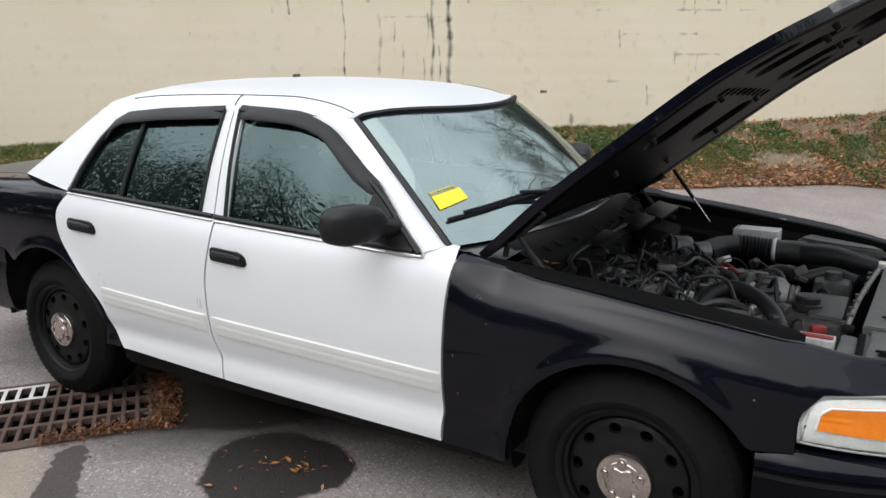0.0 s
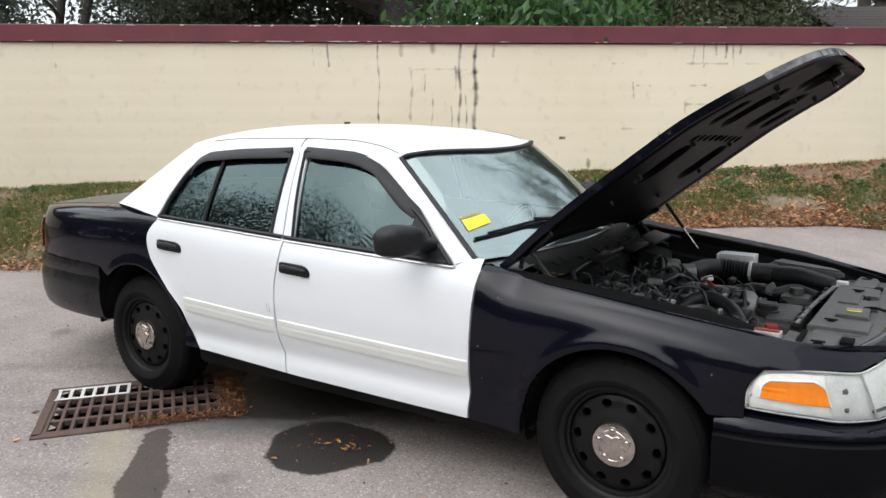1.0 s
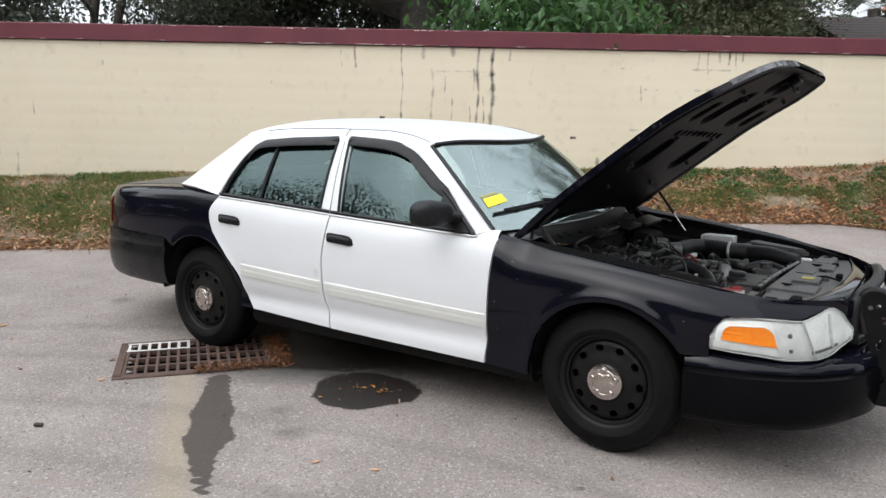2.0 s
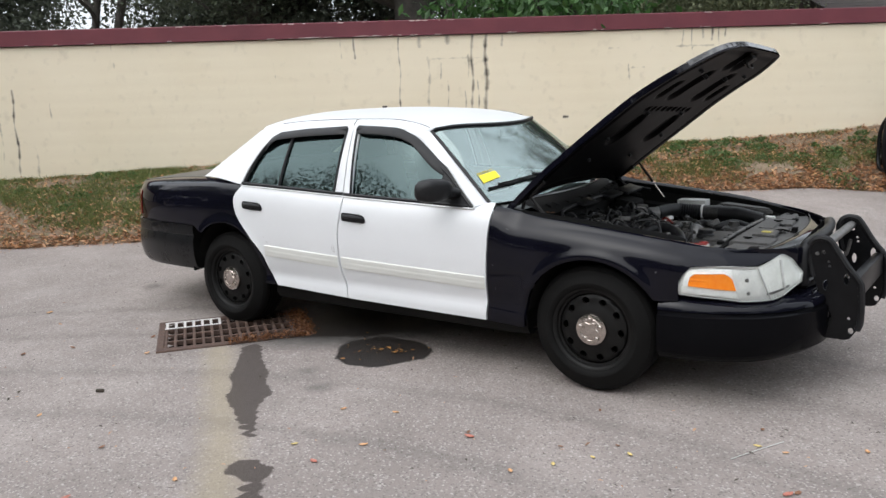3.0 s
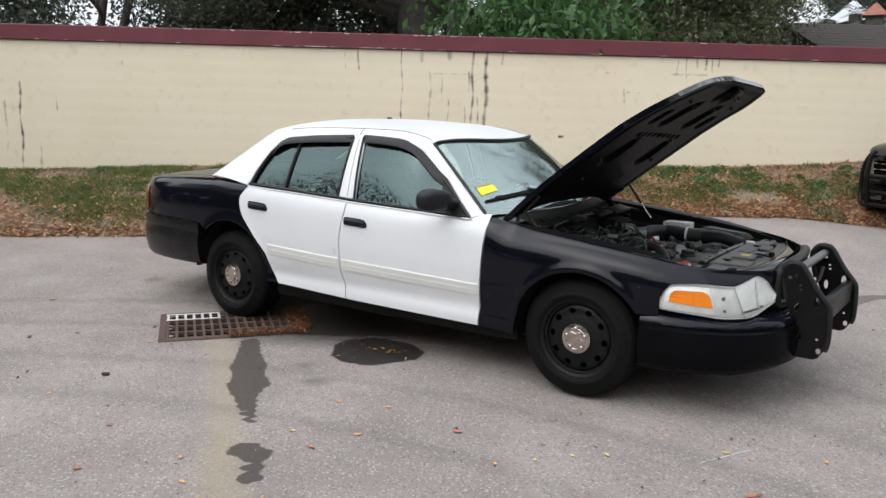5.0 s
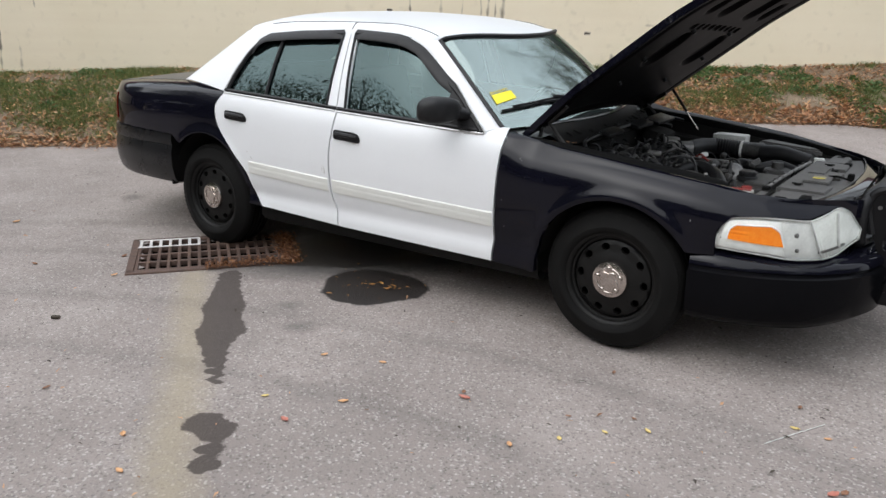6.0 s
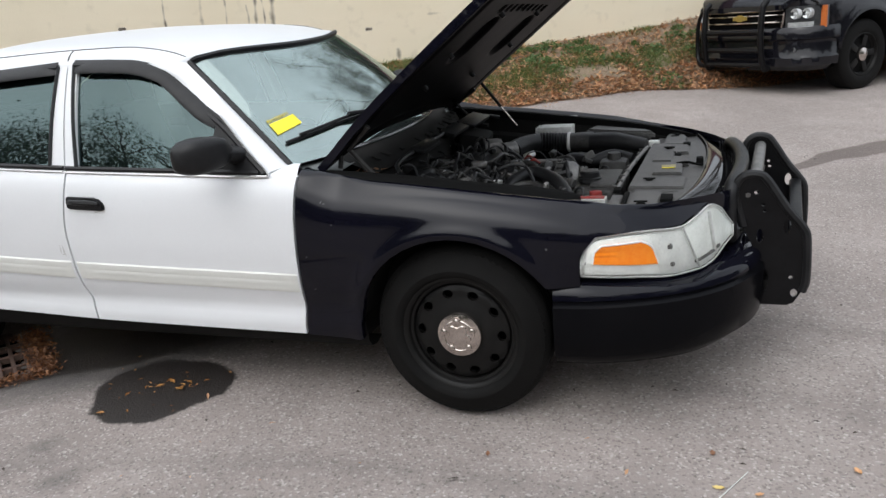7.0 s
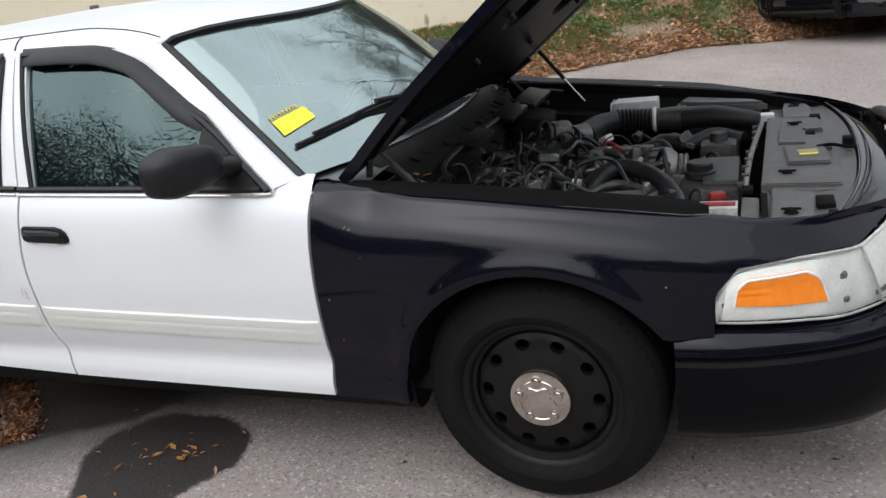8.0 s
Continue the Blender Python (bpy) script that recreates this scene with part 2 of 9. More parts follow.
def tube(bm, pts, r, seg=8, n=6, caps=True, ribs=0.0):
    """A round hose or bar along a smooth line; r may be a list that tapers it."""
    path = spline(pts, n) if n else [Vector(p) for p in pts]
    rings, up = [], None
    for i, p in enumerate(path):
        d = (path[min(i + 1, len(path) - 1)] - path[max(i - 1, 0)]).normalized()
        if up is None:
            up = d.orthogonal().normalized()
        up = (up - d * up.dot(d)).normalized()
        side = d.cross(up)
        k = i / max(1, len(path) - 1)
        rad = r if not isinstance(r, (list, tuple)) else float(np.interp(k, np.linspace(0, 1, len(r)), r))
        if ribs and i % 2:
            rad *= 1 + ribs
        rings.append([bm.verts.new(p + (up * math.cos(a) + side * math.sin(a)) * rad) for a in (2 * math.pi * j / seg for j in range(seg))])
    for u, v in zip(rings, rings[1:]):
        for j in range(seg):
            bm.faces.new((u[j], u[(j + 1) % seg], v[(j + 1) % seg], v[j]))
    if caps:
        bm.faces.new(rings[0][::-1])
        bm.faces.new(rings[-1])
    return bm


def sheet(bm, rows, close=False, flange=None):
    """Quads over a grid of points; flange moves the border by that vector into a turned-in edge."""
    g = [[bm.verts.new(p) for p in row] for row in rows]
    n, m = len(g), len(g[0])
    for i in range(n - 1):
        for j in range(m - (0 if close else 1)):
            bm.faces.new((g[i][j], g[i][(j + 1) % m], g[i + 1][(j + 1) % m], g[i + 1][j]))
    if flange:
        ring = [g[0][j] for j in range(m)] + [g[i][m - 1] for i in range(1, n)] + [g[n - 1][j] for j in range(m - 2, -1, -1)] + [g[i][0] for i in range(n - 2, 0, -1)]
        low = [bm.verts.new(v.co + Vector(flange)) for v in ring]
        for k in range(len(ring)):
            q = (k + 1) % len(ring)
            bm.faces.new((ring[k], low[k], low[q], ring[q]))
    return bm


def lathe(bm, profile, c, axis="y", seg=40, closed=False):
    """Turns (radius, along) points round an axis through c."""
    rings = []
    for r, h in profile:
        ring = []
        for j in range(seg):
            a = 2 * math.pi * j / seg
            u, v = r * math.cos(a), r * math.sin(a)
            q = {"y": (u, h, v), "z": (u, v, h), "x": (h, u, v)}[axis]
            ring.append(bm.verts.new(Vector(c) + Vector(q)))
        rings.append(ring)
    pairs = list(zip(rings, rings[1:])) + ([(rings[-1], rings[0])] if closed else [])
    for u, v in pairs:
        for j in range(seg):
            bm.faces.new((u[j], u[(j + 1) % seg], v[(j + 1) % seg], v[j]))
    return bm


def prism(bm, outline, depth, m=None, bevel=0.0):
    """A plate from a flat outline in x, y, thick along z."""
    m = m or Matrix()
    low = [bm.verts.new(m @ Vector((x, y, 0))) for x, y in outline]
    top = [bm.verts.new(m @ Vector((x, y, depth))) for x, y in outline]
    faces = [bm.faces.new(low[::-1]), bm.faces.new(top)]
    for i in range(len(low)):
        j = (i + 1) % len(low)
        bm.faces.new((low[i], low[j], top[j], top[i]))
    if bevel:
        edges = list({e for f in faces for e in f.edges})
        bmesh.ops.bevel(bm, geom=edges, offset=bevel, segments=2, affect="EDGES")
    return bm


def lerp(a, b, t):
    return a + (b - a) * t


def smooth(t):
    t = max(0.0, min(1.0, t))
    return t * t * (3 - 2 * t)


def curve(xs, ys):
    """A smooth function through points (monotone where they are)."""
    xs, ys = np.array(xs, float), np.array(ys, float)
    if xs[0] > xs[-1]:
        xs, ys = xs[::-1], ys[::-1]
    d = np.diff(ys) / np.diff(xs)
    m = np.concatenate([[d[0]], np.where(d[1:] * d[:-1] > 0, 2 * d[1:] * d[:-1] / (d[1:] + d[:-1] + 1e-12), 0), [d[-1]]])

    def f(x):
        x = min(max(x, xs[0]), xs[-1])
        i = int(min(np.searchsorted(xs, x, "right") - 1, len(xs) - 2))
        h = xs[i + 1] - xs[i]
        t = (x - xs[i]) / h
        return float(ys[i] * (1 + 2 * t) * (1 - t) ** 2 + m[i] * h * t * (1 - t) ** 2 + ys[i + 1] * t * t * (3 - 2 * t) + m[i + 1] * h * t * t * (t - 1))

    return f


def resample(pts, n):
    """n points at even steps along a polyline."""
    p = np.array(pts, float)
    s = np.concatenate([[0], np.cumsum(np.linalg.norm(np.diff(p, axis=0), axis=1))])
    q = np.linspace(0, s[-1], n)
    return [tuple(np.interp(q, s, p[:, k]) for k in range(p.shape[1])) for q in q]


# ---------------------------------------------------------------- ground
WALL_N = 6.6
TURN_WALL = 35.0


def sn(x, y):
    return 0.8192 * x + 0.5736 * y, -0.5736 * x + 0.8192 * y


def xy(s, n):
    return 0.8192 * s - 0.5736 * n, 0.5736 * s + 0.8192 * n


def edge_n(s):
    """Where the paving ends, across the lane."""
    return lerp(4.55, 5.2, smooth((s + 6) / 8)) + 0.05 * math.sin(s * 2.1) + 0.03 * math.sin(s * 5.3 + 1)


def lane_z(x, y):
    s, n = sn(x, y)
    under = 0.052 * smooth((y + 0.85) / 1.7) * (1 - smooth((n - 1.2) / 2.5)) * (1 - smooth((x - 1.0) / 1.2))
    dip = sum(math.exp(-((x - wx) ** 2 + (y + 0.82) ** 2) / 0.13) for wx in (0.0, -2.9))
    return (lerp(0.06, 0.42, smooth((s + 6) / 8.5)) - 0.13 * smooth((s - 3.2) / 2.4)) * smooth((n - 0.3) / 5.2) + under - 0.02 * dip


def dist_line(p, pts):
    best = 9e9
    for (ax, ay), (bx, by) in zip(pts, pts[1:]):
        dx, dy = bx - ax, by - ay
        t = max(0, min(1, ((p[0] - ax) * dx + (p[1] - ay) * dy) / (dx * dx + dy * dy)))
        best = min(best, math.hypot(p[0] - ax - t * dx, p[1] - ay - t * dy))
    return best


STREAK = [(-2.30, -1.27), (-2.10, -1.47), (-1.88, -1.67), (-1.75, -1.79), (-1.63, -1.90), (-1.50, -2.04), (-1.29, -2.21), (-1.14, -2.33)]
STREAK_W = (0.06, 0.075, 0.115, 0.095, 0.125, 0.07, 0.037, 0.015)
DIRT = [(-2.46, -1.42), (-1.66, -2.07), (-1.19, -2.455), (-0.87, -2.76), (-0.6, -2.95), (0.1, -3.5)]
PUDDLE = [(-1.62, -1.20), (-1.79, -0.95), (-1.76, -0.78), (-1.64, -0.65), (-1.37, -0.63), (-1.16, -0.73), (-1.115, -0.90), (-1.18, -1.02), (-1.28, -1.20), (-1.46, -1.25)]
RIVULET = [(0.80, 2.10), (1.055, 2.52), (1.22, 2.84), (1.43, 3.06), (1.66, 3.37), (1.80, 3.60), (2.0, 3.77), (2.33, 4.1), (3.6, 5.0), (5.5, 6.2)]
RIVULET_W = (0.11, 0.10, 0.06, 0.05, 0.065, 0.10, 0.135, 0.14, 0.15, 0.15)


def puddle_at(x, y):
    """1 well inside the oily patch beside the car, 0 outside; 0.5 on its edge."""
    inside = False
    for (ax, ay), (bx, by) in zip(PUDDLE, PUDDLE[1:] + PUDDLE[:1]):
        if (ay > y) != (by > y) and x < ax + (y - ay) / (by - ay) * (bx - ax):
            inside = not inside
    d = dist_line((x, y), PUDDLE + PUDDLE[:1]) / 0.16
    return max(0.0, min(1.0, 0.5 + d if inside else 0.5 - d))


def wet_shade_at(x, y):
    """1 inside the dark wet marks and the car's painted shade, falling to 0 outside them."""
    # ellipse under the car: part wet patch, part the car's shade painted in
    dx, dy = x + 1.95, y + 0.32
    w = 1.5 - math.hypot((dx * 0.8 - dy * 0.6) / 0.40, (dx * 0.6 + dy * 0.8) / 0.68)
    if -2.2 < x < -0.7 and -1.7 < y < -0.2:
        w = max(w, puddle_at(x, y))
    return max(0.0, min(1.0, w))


def streak_at(x, y):
    """The drying run of water from the drain's corner."""
    w = 0.0
    for i in range(len(STREAK) - 1):
        (ax, ay), (bx, by) = STREAK[i], STREAK[i + 1]
        ex, ey = bx - ax, by - ay
        t = max(0, min(1, ((x - ax) * ex + (y - ay) * ey) / (ex * ex + ey * ey)))
        r = lerp(STREAK_W[i], STREAK_W[i + 1], t)
        w = max(w, 1.5 - math.hypot(x - ax - t * ex, y - ay - t * ey) / r)
    for cx, cy, r in ((-0.93, -2.55, 0.085), (-0.85, -2.56, 0.078), (-0.76, -2.66, 0.052), (-0.69, -2.74, 0.058), (-0.34, -3.05, 0.08), (-0.22, -3.12, 0.055)):
        w = max(w, 1.5 - math.hypot(x - cx, y - cy) / r)
    return max(0.0, min(1.0, w))


def damp_at(x, y):
    """The damp run of water beyond the car's nose."""
    w = 0.0
    if x < 0.3 or y < 1.6:
        return w
    for i in range(len(RIVULET) - 1):
        (ax, ay), (bx, by) = RIVULET[i], RIVULET[i + 1]
        ex, ey = bx - ax, by - ay
        t = max(0, min(1, ((x - ax) * ex + (y - ay) * ey) / (ex * ex + ey * ey)))
        r = lerp(RIVULET_W[i], RIVULET_W[i + 1], t)
        w = max(w, 1.5 - math.hypot(x - ax - t * ex, y - ay - t * ey) / r)
    return max(0.0, min(1.0, w))


def stain_shade_at(x, y):
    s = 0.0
    # the same ellipse, softer: the car's broad shade painted over damp ground
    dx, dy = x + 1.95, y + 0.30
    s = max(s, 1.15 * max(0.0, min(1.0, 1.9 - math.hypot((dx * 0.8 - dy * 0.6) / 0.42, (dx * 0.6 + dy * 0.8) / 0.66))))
    for cx, cy, r, k in ((-4.46, -0.5, 0.12, 0.5), (-1.35, -1.62, 0.11, 0.5), (-1.62, -1.45, 0.08, 0.45), (2.9, -0.6, 0.5, 0.2)):
        s = max(s, k * max(0, 1.4 - math.hypot(x - cx, y - cy) / r))
    # tyre tracks that bend round the nose
    r = math.hypot(x - 0.2, y + 7.2)
    for rr in (5.2, 5.9, 6.7, 7.4):
        s = max(s, 0.30 * max(0, 1 - abs(r - rr) / 0.20))
    return min(1.0, s)


def dirt_at(x, y):
    return max(0.0, 1 - dist_line((x, y), DIRT) / 0.19)


def axis_steps(lo, hi, step, far):
    a = list(np.arange(lo, hi + 1e-6, step))
    k, grow = step, []
    d = 0.0
    while d < far:
        k *= 1.35
        d += k
        grow.append(d)
    return [lo - g for g in grow[::-1]] + a + [hi + g for g in grow]


def build_ground():
    xs, ys = axis_steps(-6.5, 4.5, 0.055, 400), axis_steps(-4.6, 6.0, 0.055, 400)
    verts = [(x, y, lane_z(x, y) + 0.004 * noise.noise((x * 0.9, y * 0.9, 0))) for y in ys for x in xs]
    nx = len(xs)
    faces = [(j * nx + i, j * nx + i + 1, (j + 1) * nx + i + 1, (j + 1) * nx + i) for j in range(len(ys) - 1) for i in range(nx - 1)]
    # the drain's pit
    hole = []
    for f in faces:
        cx, cy = sum(verts[k][0] for k in f) / 4, sum(verts[k][1] for k in f) / 4
        a, b = grate_uv(cx, cy)
        if 0.05 < a < GRATE_L - 0.05 and 0.05 < b < GRATE_W - 0.05:
            continue
        hole.append(f)
    me = bpy.data.meshes.new("ground")
    me.from_pydata(verts, [], hole)
    for name, fn in (("wet", wet_shade_at), ("streak", streak_at), ("stain_shade", stain_shade_at), ("damp", damp_at), ("dirt", dirt_at)):
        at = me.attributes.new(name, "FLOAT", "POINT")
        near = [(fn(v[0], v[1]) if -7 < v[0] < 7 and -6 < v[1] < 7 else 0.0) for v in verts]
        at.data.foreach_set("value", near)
    for p in me.polygons:
        p.use_smooth = True
    me.materials.append(asphalt_mat())
    return tagged(new("ground", me), "worn light grey asphalt with wet marks", "ground", kind="structure")


GRATE_L, GRATE_W = 0.95, 0.74
GRATE_O, GRATE_U, GRATE_V = (-2.77, -1.66), (0.61, 0.7924), (-0.7924, 0.61)


def grate_uv(x, y):
    dx, dy = x - GRATE_O[0], y - GRATE_O[1]
    return dx * GRATE_U[0] + dy * GRATE_U[1], dx * GRATE_V[0] + dy * GRATE_V[1]


def asphalt_mat():
    m = bpy.data.materials.new("aged_asphalt")
    m.use_nodes = True
    nt = m.node_tree
    N, L = nt.nodes.new, nt.links.new
    bs = nt.nodes["Principled BSDF"]
    at = N("ShaderNodeTexCoord")

    def noise_tex(scale, detail=4, rough=0.6):
        t = N("ShaderNodeTexNoise")
        t.inputs["Scale"].default_value, t.inputs["Detail"].default_value, t.inputs["Roughness"].default_value = scale, detail, rough
        L(at.outputs["Object"], t.inputs["Vector"])
        return t.outputs[0]

    def remap(v, a, b, c=0.0, d=1.0):
        r = N("ShaderNodeMapRange")
        for k, q in zip(("From Min", "From Max", "To Min", "To Max"), (a, b, c, d)):
            r.inputs[k].default_value = q
        L(v, r.inputs["Value"])
        return r.outputs[0]

    def mixc(f, a, b):
        x = N("ShaderNodeMix")
        x.data_type = "RGBA"
        L(f, x.inputs[0])
        for k, q in ((6, a), (7, b)):
            if isinstance(q, tuple):
                x.inputs[k].default_value = (*q, 1)
            else:
                L(q, x.inputs[k])
        return x.outputs[2]

    def math2(op, a, b):
        x = N("ShaderNodeMath")
        x.operation = op
        for k, q in enumerate((a, b)):
            if isinstance(q, float):
                x.inputs[k].default_value = q
            else:
                L(q, x.inputs[k])
        return x.outputs[0]

    vor = N("ShaderNodeTexVoronoi")
    vor.inputs["Scale"].default_value = 112
    L(at.outputs["Object"], vor.inputs["Vector"])
    big = remap(noise_tex(0.55, 5), 0.3, 0.7)
    mid = remap(noise_tex(4.5, 5), 0.3, 0.7)
    grain = remap(noise_tex(70, 3, 0.8), 0.34, 0.66)
    stone = N("ShaderNodeSeparateColor")
    L(vor.outputs["Color"], stone.inputs[0])
    c = mixc(big, (0.219, 0.186, 0.171), (0.385, 0.330, 0.307))
    c = mixc(math2("MULTIPLY", remap(noise_tex(1.7, 6, 0.7), 0.45, 0.66), 0.5), c, (0.195, 0.169, 0.156))
    c = mixc(math2("MULTIPLY", remap(noise_tex(1.1, 7, 0.75), 0.52, 0.68), 0.5), c, (0.406, 0.358, 0.333))
    c = mixc(math2("MULTIPLY", mid, 0.35), c, (0.257, 0.226, 0.210))
    c = mixc(math2("MULTIPLY", grain, 0.42), c, (0.207, 0.186, 0.176))
    c = mixc(math2("MULTIPLY", remap(stone.outputs[0], 0.82, 1.0), 0.54), c, (0.546, 0.504, 0.475))
    c = mixc(math2("MULTIPLY", remap(stone.outputs[1], 0.78, 1.0), 0.58), c, (0.091, 0.084, 0.079))
    jag = math2("ADD", math2("MULTIPLY", noise_tex(11, 6, 0.75), 0.65), math2("MULTIPLY", noise_tex(38, 4, 0.7), 0.35))

    def mask(name, a, b, amount=0.45):
        q = N("ShaderNodeAttribute")
        q.attribute_name = name
        v = math2("ADD", q.outputs["Fac"], math2("MULTIPLY", math2("SUBTRACT", jag, 0.5), amount))
        return remap(v, a, b)

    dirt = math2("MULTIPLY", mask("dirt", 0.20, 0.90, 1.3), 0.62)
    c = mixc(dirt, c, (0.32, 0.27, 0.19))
    # real stains and tyre tracks, plus the shade painted under the car
    stain_shade = math2("MULTIPLY", mask("stain_shade", 0.12, 0.85, 0.8), 0.85)
    c = mixc(stain_shade, c, (0.07, 0.066, 0.064))
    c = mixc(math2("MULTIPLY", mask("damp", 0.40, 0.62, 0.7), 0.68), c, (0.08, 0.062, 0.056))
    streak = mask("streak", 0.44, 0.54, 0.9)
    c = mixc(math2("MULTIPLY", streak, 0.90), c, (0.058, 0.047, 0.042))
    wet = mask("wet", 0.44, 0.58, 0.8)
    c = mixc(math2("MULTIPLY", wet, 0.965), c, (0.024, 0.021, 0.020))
    L(c, bs.inputs["Base Color"])
    rough = N("ShaderNodeMix")
    L(wet, rough.inputs[0])
    rough.inputs[2].default_value, rough.inputs[3].default_value = 0.9, 0.5
    bs.inputs["Specular IOR Level"].default_value = 0.25
    L(rough.outputs[0], bs.inputs["Roughness"])
    bp = N("ShaderNodeBump")
    bp.inputs["Strength"].default_value, bp.inputs["Distance"].default_value = 0.36, 0.006
    L(math2("ADD", vor.outputs["Distance"], grain), bp.inputs["Height"])
    L(bp.outputs[0], bs.inputs["Normal"])
    return m


build_ground()

# ---------------------------------------------------------------- boundary wall
WALL_TOP = 2.65
base_z = curve((-40, -12, -7.3, -4.3, 0.9, 4.1, 5.4, 9, 40), (0.55, 0.68, 0.75, 0.88, 0.98, 1.07, 1.17, 1.25, 1.4))
# drip marks: along the wall, top, bottom, half width, strength
DRIPS = [
    (-5.89, 2.6, 2.34, 0.02, 0.35),
    (-5.04, 2.6, 2.32, 0.02, 0.25),
    (-3.59, 2.32, 2.12, 0.015, 0.5),
    (-2.61, 2.6, 2.35, 0.012, 0.55),
    (-2.42, 2.6, 2.36, 0.02, 0.75),
    (-1.78, 2.6, 1.1, 0.014, 0.7),
    (-1.36, 2.41, 1.3, 0.035, 0.4),
    (-1.19, 2.2, 2.03, 0.015, 0.5),
    (-1.09, 1.96, 1.4, 0.018, 0.6),
    (-0.84, 1.82, 1.4, 0.02, 0.6),
    (-0.79, 2.33, 2.06, 0.02, 0.6),
    (-0.73, 2.6, 1.4, 0.03, 0.75),
    (-0.65, 1.95, 1.4, 0.016, 0.6),
    (-0.53, 2.6, 1.35, 0.042, 0.8),
    (-8.39, 1.6, 1.33, 0.02, 0.5),
    (-7.87, 1.96, 0.95, 0.02, 0.3),
    (-7.39, 2.0, 0.77, 0.025, 0.8),
    (-7.61, 1.73, 0.81, 0.03, 0.4),
    (-7.13, 1.18, 0.82, 0.03, 0.4),
    (-6.85, 1.81, 1.65, 0.012, 0.5),
    (2.32, 2.6, 2.40, 0.012, 0.45),
    (2.46, 2.6, 2.36, 0.016, 0.7),
    (2.62, 2.6, 2.52, 0.03, 0.6),
    (2.74, 2.6, 2.50, 0.03, 0.7),
    (2.85, 2.6, 2.36, 0.016, 0.7),
    (2.93, 2.6, 2.54, 0.02, 0.6),
    (1.55, 2.12, 1.82, 0.012, 0.45),
    (1.91, 1.5, 1.28, 0.02, 0.5),
    (0.97, 1.13, 0.99, 0.04, 0.6),
    (2.42, 1.84, 1.57, 0.012, 0.3),
    (6.11, 2.45, 2.35, 0.01, 0.5),
    (2.52, 1.86, 1.5, 0.01, 0.4),
    (2.25, 1.9, 1.78, 0.012, 0.4),
    (-1.5, 2.6, 2.5, 0.05, 0.5),
    (-1.1, 2.6, 2.53, 0.06, 0.5),
    (-0.3, 2.6, 2.5, 0.03, 0.5),
]

# faint stains along the bed joints: start, end, height, strength
BEDS = [(0.58, 0.67, 1.42, 0.95), (2.22, 2.78, 2.38, 0.42), (1.24, 1.40, 2.38, 0.34), (2.28, 2.50, 2.10, 0.40), (1.58, 1.78, 2.10, 0.38), (2.22, 2.80, 1.86, 0.36), (1.36, 2.08, 1.54, 0.24), (3.0, 3.3, 2.38, 0.36), (-1.4, -0.4, 2.30, 0.30)]


def drip_at(s, z):
    v = 0.0
    for a, b, zb, k in BEDS:
        if a < s < b and abs(z - zb) < 0.015:
            v = max(v, k)
    for s0, top, low, w, k in DRIPS:
        if abs(s - s0) < w * 2.5 + 0.03 and low - 0.05 < z < top + 0.03:
            wob = 0.012 * math.sin(z * 9 + s0 * 31)
            course = ((2.62 - z) / 0.2) % 1.0
            tone = (0.78 + 0.3 * course ** 2) * (1.25 if z > 2.5 else 1.0) * (0.8 + 0.35 * noise.noise((s0 * 9, z * 5, 1)))
            v = max(v, min(1.0, k * tone) * max(0, 1.25 - abs(s - s0 - wob) / max(w * (0.85 + 0.35 * course), 0.016)))
    return v


